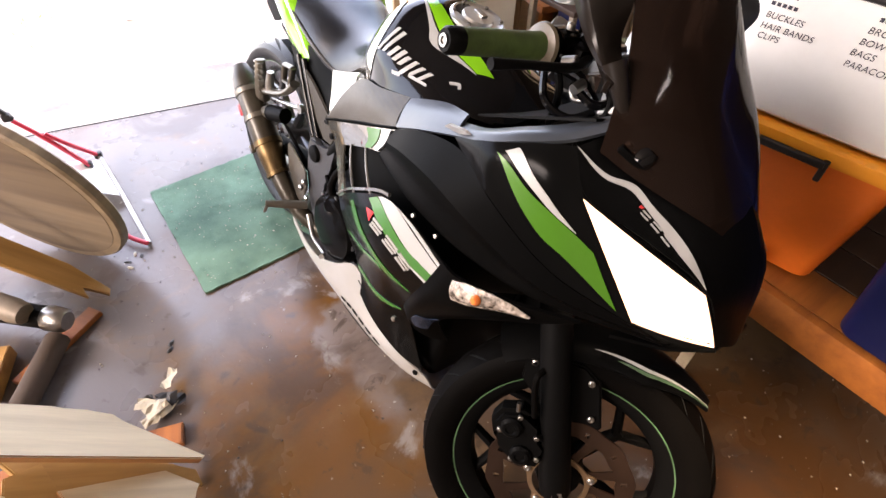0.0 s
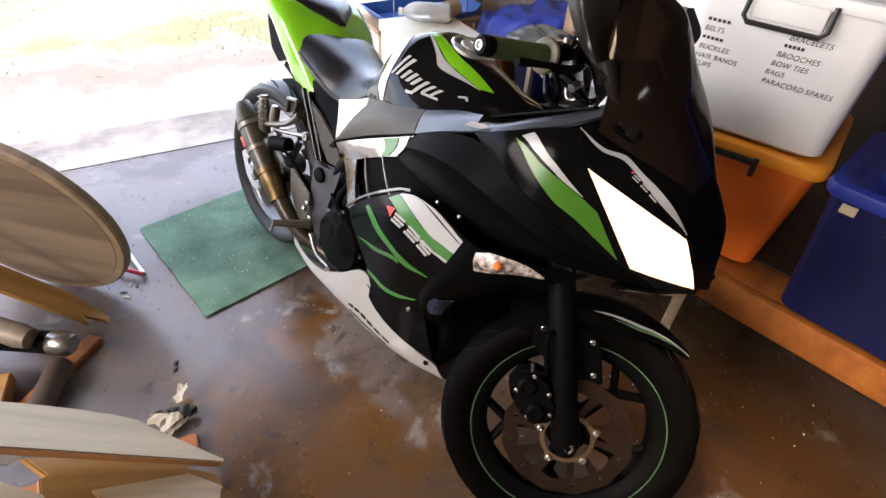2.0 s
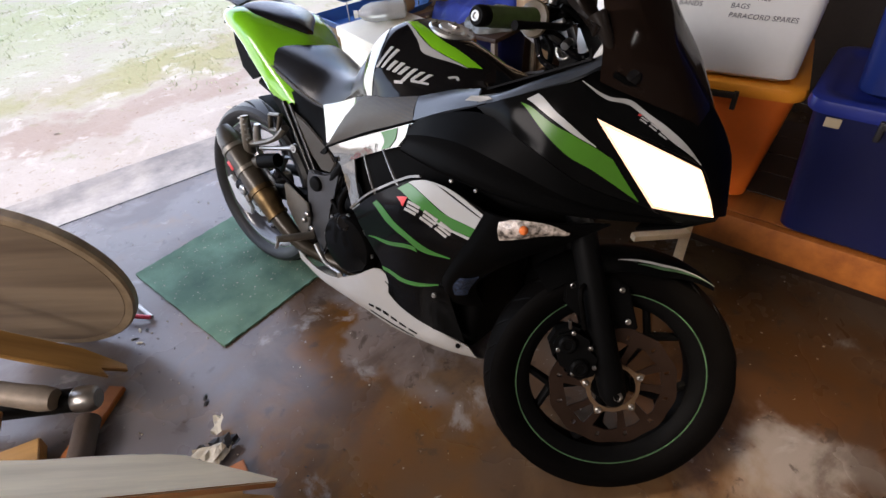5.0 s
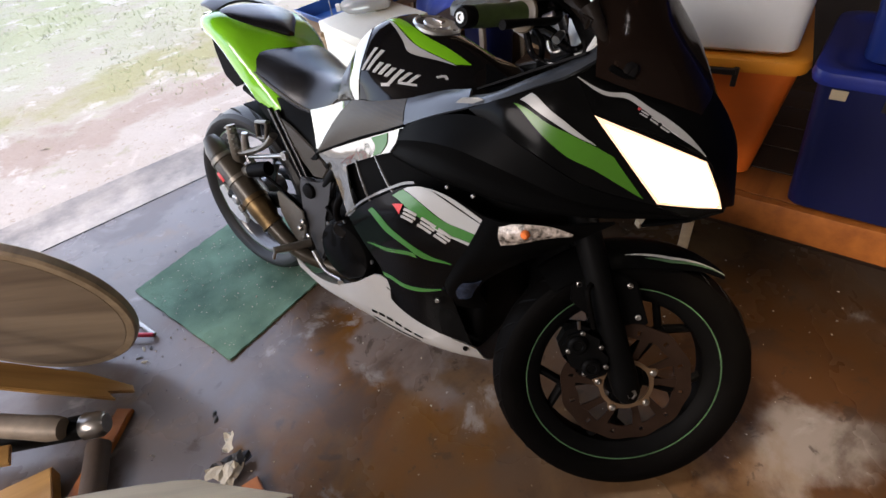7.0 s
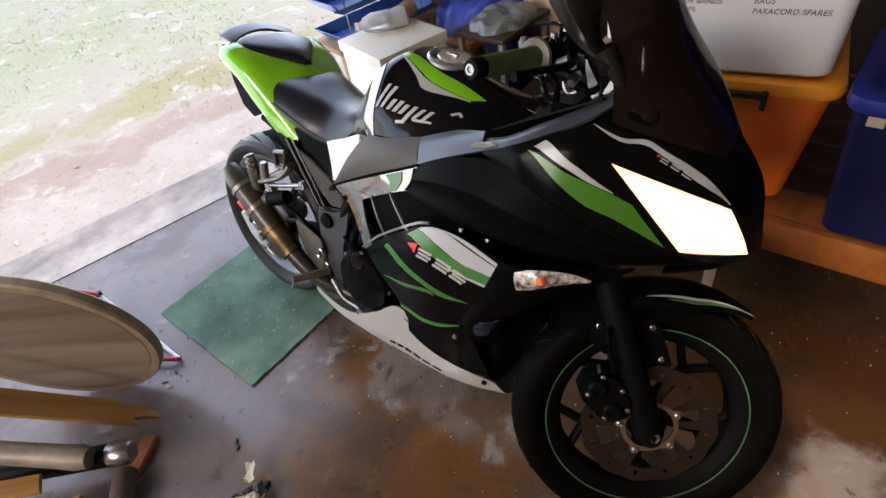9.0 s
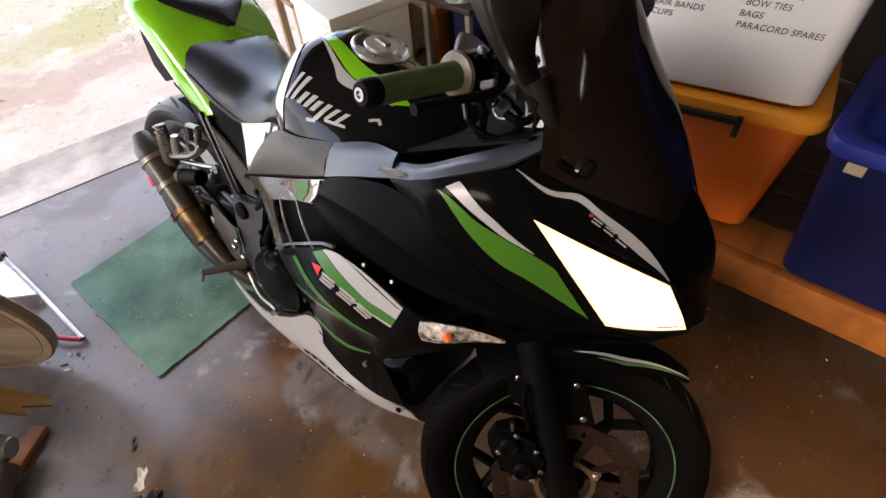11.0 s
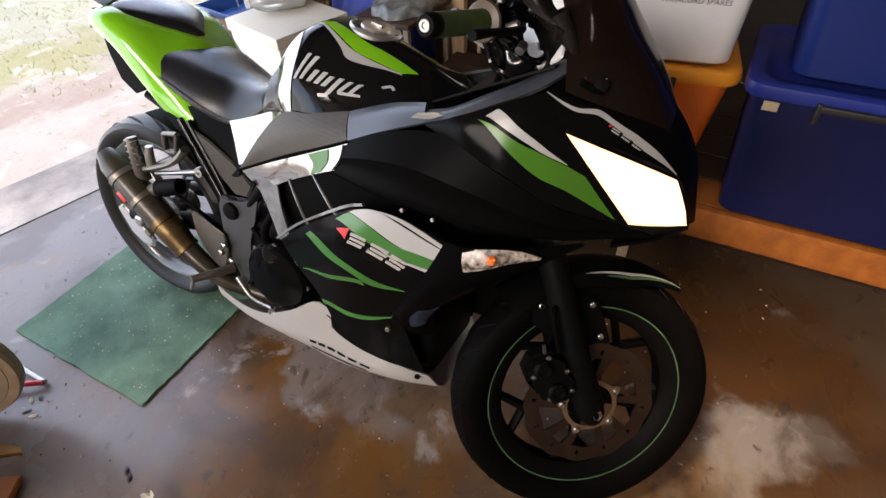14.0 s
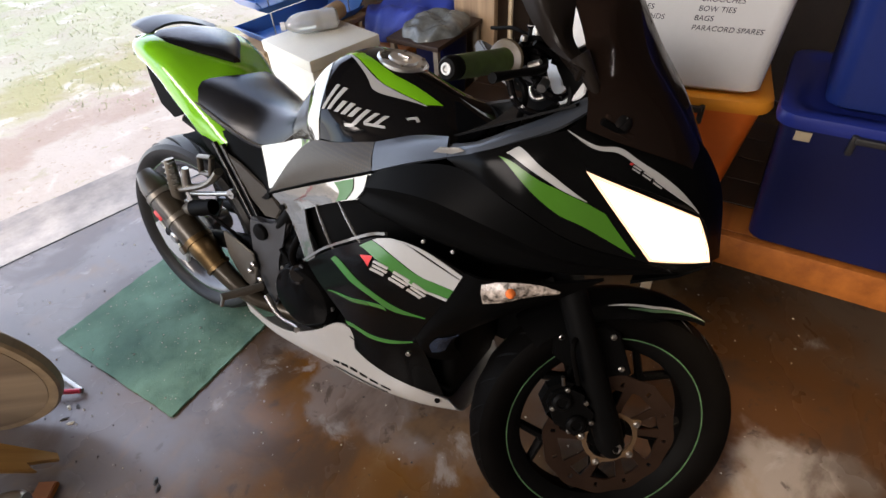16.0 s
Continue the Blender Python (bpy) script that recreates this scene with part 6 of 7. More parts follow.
def wheel(name, centre, radius, width, rim_r, turn, label, disc_r, disc_y, spoke_mat, rotor=None, tyre_mat=None, cuts=26, sweep=0.16, cut_r=0.003):
    """A wheel whose axle runs along y; turn: the steering turn in which it stands."""
    w = thing(name, Matrix.Identity(4), "", "")
    for key in list(w.keys()):
        del w[key]
    w.parent = moto
    w["label"] = label
    base = turn @ Matrix.Translation(centre) @ Matrix.Rotation(radians(90), 4, "Z")   # local x: along the axle
    h = width / 2
    prof = [(rim_r - 0.004, -h * 0.66), (rim_r + 0.012, -h * 0.84), (rim_r + (radius - rim_r) * 0.35, -h * 0.98), (rim_r + (radius - rim_r) * 0.6, -h),
            (rim_r + (radius - rim_r) * 0.80, -h * 0.86), (radius - 0.008, -h * 0.55), (radius - 0.002, -h * 0.27), (radius, 0)]
    prof = prof + [(r, -x) for r, x in reversed(prof[:-1])] + [(rim_r - 0.01, h * 0.5), (rim_r - 0.01, -h * 0.5)]
    tyre = part("tyre", bm_lathe(prof, base, 96), tyre_mat or rubber, w, "black road tyre with cut tread")
    # tread grooves: short curved cuts on both shoulders
    for k in range(cuts):
        for s in (-1, 1):
            pts = []
            for i in range(6):
                t = i / 5
                a = 2 * math.pi * (k + 0.5 * (s > 0)) / cuts + sweep * t
                x = s * h * (0.12 + 0.70 * t)
                fr = abs(x) / h
                rr = radius - 0.0005 - (0.002 * (fr / 0.27) if fr < 0.27 else 0.002 + 0.006 * (fr - 0.27) / 0.28 if fr < 0.55 else 0.008 + ((radius - rim_r) * 0.2 - 0.008) * (fr - 0.55) / 0.31)
                pts.append(base @ Vector((x, rr * math.cos(a), rr * math.sin(a))))
            part("tread_groove", bm_tube(pts, [0.0005, cut_r * 0.75, cut_r, cut_r, cut_r * 0.75, 0.0005], 5), matt_black, tyre)
    rim = part("rim", bm_lathe([(rim_r + 0.006, -h * 0.70), (rim_r + 0.006, -h * 0.62), (rim_r - 0.008, -h * 0.55), (rim_r - 0.022, -h * 0.3), (rim_r - 0.024, 0), (rim_r - 0.022, h * 0.3), (rim_r - 0.008, h * 0.55), (rim_r + 0.006, h * 0.62), (rim_r + 0.006, h * 0.70),
                                (rim_r - 0.014, h * 0.66), (rim_r - 0.034, h * 0.34), (rim_r - 0.036, 0), (rim_r - 0.034, -h * 0.34), (rim_r - 0.014, -h * 0.66)], base, 96), spoke_mat, w, "black cast wheel rim")
    for s in (1, -1):
        part("rim_tape", bm_lathe([(rim_r - 0.002, s * h * 0.71), (rim_r + 0.0055, s * h * 0.72), (rim_r + 0.0055, s * h * 0.70), (rim_r - 0.002, s * h * 0.69)], base, 96), pinstripe, rim, "pale green rim tape")
    part("hub", bm_lathe([(0.018, -0.055), (0.042, -0.055), (0.05, -0.03), (0.046, 0), (0.05, 0.03), (0.042, 0.055), (0.018, 0.055)], base, 40), spoke_mat, w)
    for k in range(5):
        a = 2 * math.pi * k / 5 + 0.855
        m = base @ Matrix.Rotation(a, 4, "X")
        bm = bmesh.new()
        fork_r = rim_r * 0.66
        bm_tube([m @ Vector((0, 0.04, 0)), m @ Vector((0, fork_r, 0))], [0.017, 0.011], 8, bm=bm, flat=1.2)
        for s in (-1, 1):
            end = Vector((0, (rim_r - 0.028) * math.cos(s * 0.30), (rim_r - 0.028) * math.sin(s * 0.30)))
            bm_tube([m @ Vector((0, fork_r - 0.012, 0)), m @ end], [0.010, 0.009], 8, bm=bm, flat=1.2)
        part("spoke", bm, spoke_mat, w)
    # petal brake disc with slots
    if disc_r:
        bm = bmesh.new()
        n = 96
        rad = [disc_r * 0.76, disc_r * 0.82, disc_r * 0.90, disc_r]
        layer = []
        for x in (disc_y - 0.0022, disc_y + 0.0022):
            rings = []
            for j, r in enumerate(rad):
                ring = []
                for k in range(n):
                    a = 2 * math.pi * k / n
                    rr = r + (0.0022 * math.cos(12 * a) if j == 3 else 0.0022 * math.cos(12 * a + 1.5) if j == 0 else 0)
                    ring.append(bm.verts.new(base @ Vector((x, rr * math.cos(a), rr * math.sin(a)))))
                rings.append(ring)
            layer.append(rings)
        hole = lambda j, k: j == 1 and k % 8 == 0
        for j in range(3):
            for k in range(n):
                if hole(j, k):
                    continue
                for L, flip in ((layer[0], 0), (layer[1], 1)):
                    q = (L[j][k], L[j][(k + 1) % n], L[j + 1][(k + 1) % n], L[j + 1][k])
                    bm.faces.new(q[::-1] if flip else q)
        for k in range(n):
            for j in (0, 3):
                bm.faces.new((layer[0][j][k], layer[1][j][k], layer[1][j][(k + 1) % n], layer[0][j][(k + 1) % n]))
            if hole(1, k):
                k1 = (k + 1) % n
                for (ja, ka), (jb, kb) in (((1, k), (1, k1)), ((2, k), (2, k1)), ((1, k), (2, k)), ((1, k1), (2, k1))):
                    bm.faces.new((layer[0][ja][ka], layer[0][jb][kb], layer[1][jb][kb], layer[1][ja][ka]))
        disc_ob = part("brake_disc", bm, rotor or disc_metal, w, "bright petal brake disc" if rotor else "brown petal brake disc", smooth=False)
        out = math.copysign(1, disc_y)
        star = []
        for k in range(60):
            a = 2 * math.pi * k / 60
            star.append((0.0605 + 0.016 * max(0, math.cos(5 * a)) ** 3 if disc_r > 0.12 else 0.05, a))
        bm = bmesh.new()
        lay = []
        for x in (disc_y + out * 0.0035, disc_y + out * 0.0075):
            lay.append(([bm.verts.new(base @ Vector((x, r * math.cos(a), r * math.sin(a)))) for r, a in star],
                        [bm.verts.new(base @ Vector((x, 0.051 * math.cos(a), 0.051 * math.sin(a)))) for r, a in star]))
        for k in range(60):
            k1 = (k + 1) % 60
            bm.faces.new((lay[0][0][k], lay[0][0][k1], lay[0][1][k1], lay[0][1][k]))
            bm.faces.new((lay[1][0][k], lay[1][1][k], lay[1][1][k1], lay[1][0][k1]))
            bm.faces.new((lay[0][0][k], lay[1][0][k], lay[1][0][k1], lay[0][0][k1]))
            bm.faces.new((lay[0][1][k], lay[0][1][k1], lay[1][1][k1], lay[1][1][k]))
        part("disc_carrier", bm, carrier_gold, disc_ob, "tan disc carrier", smooth=False)
        for k in range(10):
            a = 2 * math.pi * (k // 2) / 5 + (0.42 if k % 2 else -0.10)
            am = base @ Matrix.Rotation(a, 4, "X")
            bm = bmesh.new()
            arm = [(0.058, -0.009), (0.074, -0.006), (disc_r * 0.785, -0.002), (disc_r * 0.785, 0.020), (0.074, 0.009), (0.058, 0.009)]
            bm_plate(arm, 0.004, am @ Matrix.Translation((disc_y, 0, 0)) @ Matrix.Rotation(radians(90), 4, "Y") @ Matrix.Rotation(radians(90), 4, "Z"), bm=bm)
            part("disc_arm", bm, disc_metal, disc_ob, smooth=False)
            if k % 2:
                continue
            p = base @ Matrix.Rotation(2 * math.pi * (k // 2) / 5, 4, "X") @ Vector((disc_y + out * 0.007, 0.064, 0))
            part("disc_bolt", bm_lathe([(0.0075, 0), (0.0075, 0.004), (0.004, 0.006), (0.0001, 0.004)], axis_matrix(p, base.to_3x3() @ Vector((out, 0, 0))), 12, closed=False), steel, disc_ob)
    return w, base


# the axle's local x runs along +y (left) after the quarter turn, so the right side is negative
front, FB = wheel("front_wheel", AXLE, 0.296, 0.112, 0.220, TURN_FORK, "black five-spoke front wheel with green rim tape", 0.145, -0.062, matt_black)
rear, RB = wheel("rear_wheel", Vector((0.004, 0, 0.302)), 0.300, 0.136, 0.236, Matrix.Identity(4), "dark five-spoke rear wheel with green rim tape", 0.11, -0.07, wheel_gloss, bright_alloy, daylit_rubber, 17, 0.5, 0.0048)

# --- fork, fender, caliper ---
fork = new("front_fork")
fork.parent = moto
fork["label"] = "black telescopic fork turned to the left"


def F(p):
    return TURN_FORK @ Vector(p)


LEG_UP = (FORK_UP + Vector((0.06, 0, 0))).normalized()
for s in (-1, 1):
    foot = AXLE + Vector((-0.005, s * 0.082, 0))
    leg = part("fork_leg", bm_tube([F(foot - LEG_UP * 0.03), F(foot - LEG_UP * 0.01), F(foot + LEG_UP * 0.03), F(foot + LEG_UP * 0.10), F(foot + LEG_UP * 0.44), F(foot + LEG_UP * 0.45)], [0.02, 0.030, 0.032, 0.029, 0.029, 0.025], 18), matt_black, fork)
    part("fork_tube", bm_tube([F(foot + LEG_UP * 0.44), F(foot + LEG_UP * 0.68)], 0.0205, 16), matt_black, leg, "black fork tube")
    part("axle_nut", bm_lathe([(0.013, 0), (0.013, 0.012), (0.009, 0.014), (0.0001, 0.010)], axis_matrix(F(AXLE + Vector((0, s * 0.098, 0))), (TURN_FORK.to_3x3() @ Vector((0, s, 0)))), 6, closed=False), steel, leg, "bright axle nut")
    # fender stay, with its screws
    mid = AXLE + FORK_UP * 0.21 + Vector((0.02, s * 0.052, 0))
    stay = [(-0.075, 0.03), (-0.06, 0.075), (-0.02, 0.08), (0.045, 0.055), (0.07, 0.02), (0.068, -0.075), (0.045, -0.09), (0.02, -0.06), (-0.02, -0.05), (-0.06, 0.0)]
    m = TURN_FORK @ Matrix.Translation(mid) @ Matrix.Rotation(RAKE, 4, "Y").inverted() @ Matrix.Rotation(radians(90), 4, "X")
    part("fender_stay", bm_plate(stay, 0.022, m, 0.004), matt_black, leg)
    FORK_FWD = Vector((math.cos(RAKE), 0, math.sin(RAKE)))
    for fwd, side_y, up in ((-0.029, 0.060, 0.262), (0.071, 0.064, 0.224), (0.067, 0.066, 0.149), (-0.035, 0.066, 0.150), (-0.030, 0.070, 0.095)):
        p = AXLE + FORK_FWD * fwd + FORK_UP * up + Vector((0, s * side_y, 0))
        part("stay_screw", bm_lathe([(0.0065, 0), (0.0065, 0.003), (0.004, 0.0045), (0.0035, 0.0025), (0.0001, 0.0025)], axis_matrix(F(p), TURN_FORK.to_3x3() @ Vector((0, s, 0))), 12, closed=False), steel, leg)
# triple clamps and steering stem
for h in (0.46, 0.63):
    part("triple_clamp", bm_box((0.07, 0.25, 0.03), TURN_FORK @ Matrix.Translation(AXLE + FORK_UP * h + Vector((-0.015, 0, 0))) @ Matrix.Rotation(-RAKE, 4, "Y"), 0.01), alloy, fork)
# caliper behind the right leg
cal = AXLE + Vector((-0.108, -0.085, 0.082))
cal_m = TURN_FORK @ Matrix.Translation(cal) @ Matrix.Rotation(radians(-38), 4, "Y") @ Matrix.Rotation(radians(90), 4, "X")
caliper = part("brake_caliper", bm_plate([(-0.046, 0.050), (-0.02, 0.068), (0.018, 0.062), (0.030, 0.046), (0.026, 0.016), (0.038, 0.004), (0.036, -0.016), (0.024, -0.024), (0.026, -0.052), (0.008, -0.068), (-0.026, -0.062), (-0.044, -0.030), (-0.038, -0.004), (-0.052, 0.018)], 0.045, cal_m, 0.009), matt_black, fork, "black two-piston brake caliper")
for dz in (0.032, -0.030):
    part("piston_housing", bm_lathe([(0.021, 0), (0.021, 0.007), (0.016, 0.012), (0.011, 0.012), (0.009, 0.009), (0.0001, 0.009)], cal_m @ Matrix.Translation((-0.010, dz, 0.021)) @ Matrix.Rotation(radians(-90), 4, "Y"), 20, closed=False), matt_black, caliper)
for dx, dz in ((0.012, 0.050), (0.018, -0.044), (0.030, 0.002), (-0.034, 0.030), (-0.030, -0.036)):
    part("caliper_bolt", bm_lathe([(0.0052, 0), (0.0052, 0.005), (0.003, 0.006), (0.0024, 0.004), (0.0001, 0.004)], cal_m @ Matrix.Translation((dx, dz, 0.022)) @ Matrix.Rotation(radians(-90), 4, "Y"), 10, closed=False), steel, caliper)
part("bleed_nipple", bm_tube([F(cal + Vector((-0.03, -0.02, 0.055))), F(cal + Vector((-0.036, -0.024, 0.075)))], 0.004, 8), steel, caliper)
part("brake_hose", bm_tube([F(cal + Vector((0, -0.02, 0.06))), F(cal + Vector((-0.03, -0.03, 0.14))), F(AXLE + Vector((-0.13, -0.09, 0.26))), F(AXLE + Vector((-0.19, -0.07, 0.42))), F(AXLE + Vector((-0.26, -0.06, 0.60)))], 0.006, 8, 24), rubber, fork)

# fender: a hood over the tyre
grid = []
for j in range(25):
    a = radians(57 + 78 * j / 24)
    row = []
    taper = min(1.0, 0.12 + (j / 24) * 2.6)
    for i in range(13):
        s = (i / 6 - 1)
        y = s * 0.070 * (0.35 + 0.65 * taper)
        r = 0.318 - 0.040 * abs(s) ** 3 * taper + (0.004 if abs(s) < 0.2 else 0)
        row.append(F(AXLE + Vector((r * math.cos(a), y, r * math.sin(a)))))
    grid.append(row)
fender = part("fender", bm_sheet(grid, 0.004, None), satin_black, fork, "black front fender with green and white edge flash")


def fender_flash(name, a0, a1, r0, r1, mat, s):
    g = []
    for j in range(17):
        t = j / 16
        a = radians(a0 + (a1 - a0) * t)
        w = math.sin(math.pi * min(1, t * 0.98 + 0.02)) ** 0.6
        taper = min(1.0, 0.12 + ((a0 + (a1 - a0) * t - 57) / 78) * 2.6)
        row = []
        for k in range(3):
            q = r0 + (r1 - r0) * (0.5 + (k / 2 - 0.5) * w)
            y = q * 0.070 * (0.35 + 0.65 * taper)
            r = 0.3205 - 0.040 * q ** 3 * taper
            row.append(F(AXLE + Vector((r * math.cos(a), s * (y + 0.0025), r * math.sin(a)))))
        g.append(row)
    part(name, bm_sheet(g, 0.001, None), mat, fender)


for s in (-1, 1):
    fender_flash("white_flash", 58, 102, 0.74, 0.80, silver_film, s)
    fender_flash("green_flash", 58, 94, 0.81, 0.875, pinstripe, s)

# --- handlebars ---
bars = new("handlebar")
bars.parent = moto
bars["label"] = "clip-on handlebar with worn green grips"
for s in (-1, 1):
    root, tip = (bike(1.068, 0.09, 1.020), bike(1.045, 0.318, 1.037)) if s < 0 else (bike(1.0, -0.10, 0.955), bike(0.90, -0.31, 0.93))
    d = (tip - root)
    part("bar_tube", bm_tube([(root), (root + d * 0.97)], 0.011, 12), matt_black, bars)
    part("clamp", bm_tube([(root - FORK_UP * 0.02), (root + FORK_UP * 0.02)], 0.03, 16), alloy, bars)
    grip = part("grip", bm_tube([(root + d * q) for q in (0.30, 0.315, 0.33, 0.345, 0.50, 0.65, 0.80, 0.94)], [0.020, 0.0205, 0.0205, 0.020, 0.0185, 0.0185, 0.018, 0.0175], 18), grip_green, bars, "worn olive green rubber grip")
    part("grip_flange", bm_lathe([(0.019, 0), (0.030, 0.001), (0.033, 0.004), (0.031, 0.009), (0.019, 0.012)], axis_matrix(root + d * 0.30, d), 24), flange_brown, grip, "brown worn grip flange")
    part("bar_end", bm_lathe([(0.0165, 0), (0.0175, 0.004), (0.0175, 0.020), (0.014, 0.025), (0.007, 0.025), (0.006, 0.021), (0.0001, 0.021)], axis_matrix((root + d * 0.94), d), 20, closed=False), matt_black, bars, "dark bar end weight")
    part("bar_end_bolt", bm_lathe([(0.0085, 0), (0.0085, 0.003), (0.005, 0.003), (0.004, 0.0005), (0.0001, 0.0005)], axis_matrix((root + d * 0.94) + (d).normalized() * 0.024, d), 14, closed=False), steel, bars)
    part("switch_box", bm_box((0.045, 0.05, 0.05), axis_matrix(root + d * 0.16, d), 0.01), satin_black, bars)
    perch = root + d * 0.12 + Vector((0.03, 0, 0.0))
    part("lever_perch", bm_box((0.03, 0.03, 0.025), axis_matrix(perch, d), 0.006), satin_black, bars)
    part("lever", bm_tube([(perch + Vector((0.015, 0, 0))), (perch + d * 0.22 + Vector((0.035, 0, -0.004))), (perch + d * 0.55 + Vector((0.03, 0, -0.004))), (root + d * 0.92 + Vector((0.055, 0, -0.006)))], [0.008, 0.007, 0.006, 0.008], 10, 16), matt_black, bars, "dark metal lever")
# brake fluid reservoir on the right
reservoir = part("fluid_reservoir", bm_box((0.042, 0.056, 0.034), Matrix.Translation(bike(1.082, 0.075, 1.052)) @ Matrix.Rotation(radians(20), 4, "Z"), 0.006), satin_black, bars, "black square brake fluid reservoir")
part("lid", bm_box((0.046, 0.060, 0.007), Matrix.Translation(bike(1.082, 0.075, 1.072)) @ Matrix.Rotation(radians(20), 4, "Z"), 0.002), gloss_black, reservoir, "glossy black lid")
part("cable_elbow", bm_tube([bike(1.083, 0.09, 0.972), bike(1.087, 0.092, 0.962), bike(1.096, 0.094, 0.954), bike(1.108, 0.092, 0.957), bike(1.114, 0.085, 0.968)], 0.0055, 10, 14), steel, bars, "bright throttle cable elbow")
part("cable_bracket", side_plate([(1.098, 0.990), (1.107, 0.992), (1.116, 0.976), (1.108, 0.970), (1.100, 0.976)], 0.08, 0.004), steel, bars, "bright cable bracket")
for p, d in (((1.085, 0.10, 0.995), (0.2, -0.6, 0.5)), ((1.07, 0.11, 0.98), (-0.2, -0.8, 0.3))):
    part("housing_screw", bm_lathe([(0.0045, 0), (0.0045, 0.004), (0.0001, 0.004)], axis_matrix(bike(*p), Vector(d)), 10, closed=False), steel, bars)
for dx in (-0.02, 0.02):
    part("lid_screw", bm_lathe([(0.0035, 0), (0.0035, 0.002), (0.0001, 0.002)], Matrix.Translation(bike(1.082, 0.075 + dx, 1.0755)) @ Matrix.Rotation(radians(-90), 4, "Y"), 8, closed=False), steel, reservoir)
part("master_cylinder", bm_tube([bike(1.10, 0.045, 1.028), bike(1.098, 0.085, 1.030), bike(1.095, 0.125, 1.032)], [0.012, 0.014, 0.011], 14), gloss_black, bars, "black brake master cylinder")
part("banjo_bolt", bm_lathe([(0.008, 0), (0.008, 0.010), (0.005, 0.012), (0.0001, 0.012)], axis_matrix(bike(1.105, 0.040, 1.028), Vector((0.3, 0.9, 0.2))), 6, closed=False), steel, bars)
part("throttle_housing", bm_tube([bike(1.066, 0.105, 1.022), bike(1.064, 0.128, 1.024), bike(1.062, 0.150, 1.026)], [0.026, 0.030, 0.027], 18), gloss_black, bars, "black round throttle housing")
part("ignition_lock", bm_lathe([(0.024, 0), (0.024, 0.03), (0.020, 0.034), (0.012, 0.034), (0.011, 0.030), (0.0001, 0.030)], axis_matrix(bike(1.045, 0.015, 0.965), Vector((-0.45, 0, 0.9))), 24, closed=False), steel, bars, "bright metal ignition lock")
part("wiring_loop", bm_tube([bike(1.10, 0.12, 0.985), bike(1.135, 0.105, 0.965), bike(1.15, 0.075, 0.975), bike(1.14, 0.06, 1.005), bike(1.11, 0.075, 1.02)], 0.007, 8, 22), gloss_black, bars)
part("wiring_loop", bm_tube([bike(1.06, 0.14, 0.99), bike(1.085, 0.15, 0.955), bike(1.12, 0.13, 0.94), bike(1.14, 0.10, 0.955)], 0.006, 8, 22), gloss_black, bars)
part("clutch_cable", bm_tube([bike(0.90, -0.12, 1.02), bike(1.0, -0.06, 1.03), bike(1.12, -0.02, 0.95), bike(1.02, 0.04, 0.86)], 0.004, 8, 20), rubber, bars)
part("throttle_cable", bm_tube([bike(1.06, 0.13, 1.01), bike(1.10, 0.09, 0.985), bike(1.12, 0.05, 0.92), bike(1.0, 0.05, 0.84)], 0.004, 8, 20), rubber, bars)
for pts, rad in (([(1.09, 0.12, 1.05), (1.13, 0.09, 1.02), (1.16, 0.10, 0.96), (1.10, 0.11, 0.90)], 0.005), ([(1.05, 0.11, 1.0), (1.09, 0.13, 0.97), (1.07, 0.10, 0.90)], 0.006), ([(1.12, 0.10, 1.03), (1.17, 0.05, 1.01), (1.14, 0.08, 0.93)], 0.004)):
    part("cable", bm_tube([bike(*p) for p in pts], rad, 8, 18), satin_black, bars)
for p, d3, rad, ln in (((1.085, 0.10, 1.06), (0, 0, 1), 0.009, 0.014), ((1.10, 0.155, 1.02), (0.9, 0, 0.4), 0.007, 0.02), ((1.075, 0.13, 1.052), (0, 0, 1), 0.006, 0.008), ((1.12, 0.14, 0.985), (0, -1, 0.4), 0.008, 0.02), ((1.06, 0.07, 1.00), (-1, 0, 0.5), 0.009, 0.01)):
    part("bolt", bm_lathe([(rad, 0), (rad, ln), (rad * 0.6, ln + 0.002), (0.0001, ln + 0.001)], axis_matrix(bike(*p), Vector((d3[0], -d3[1], d3[2]))), 12, closed=False), steel, bars)
part("top_yoke", bm_plate([(-0.05, -0.11), (-0.02, -0.13), (0.03, -0.10), (0.045, 0), (0.03, 0.10), (-0.02, 0.13), (-0.05, 0.11), (-0.055, 0)], 0.022, Matrix.Translation((1.0, -0.01, 0.975)) @ Matrix.Rotation(radians(36), 4, "Z") @ Matrix.Rotation(radians(27), 4, "Y"), 0.004), alloy, bars, "cast grey top yoke")
# dark tray and inner panels of the cockpit
part("cockpit_tray", bm_sheet([[bike(0.98 + 0.03 * k, r, 0.865 + 0.014 * k + 0.25 * abs(r) ** 1.5) for r in (-0.17, -0.12, -0.06, 0.0, 0.06, 0.12, 0.17)] for k in range(8)], 0.004, Vector((0, 0, -1))), matt_black, moto, "black inner panel under the handlebar")
part("inner_fairing", bm_sheet([[bike(0.98 + 0.035 * k, -0.145 + 0.012 * max(0, k - 3), u + 0.014 * k) for u in (0.86, 0.90, 0.94)] for k in range(7)], 0.004, LEFT), matt_black, moto, "black inner fairing on the far side")
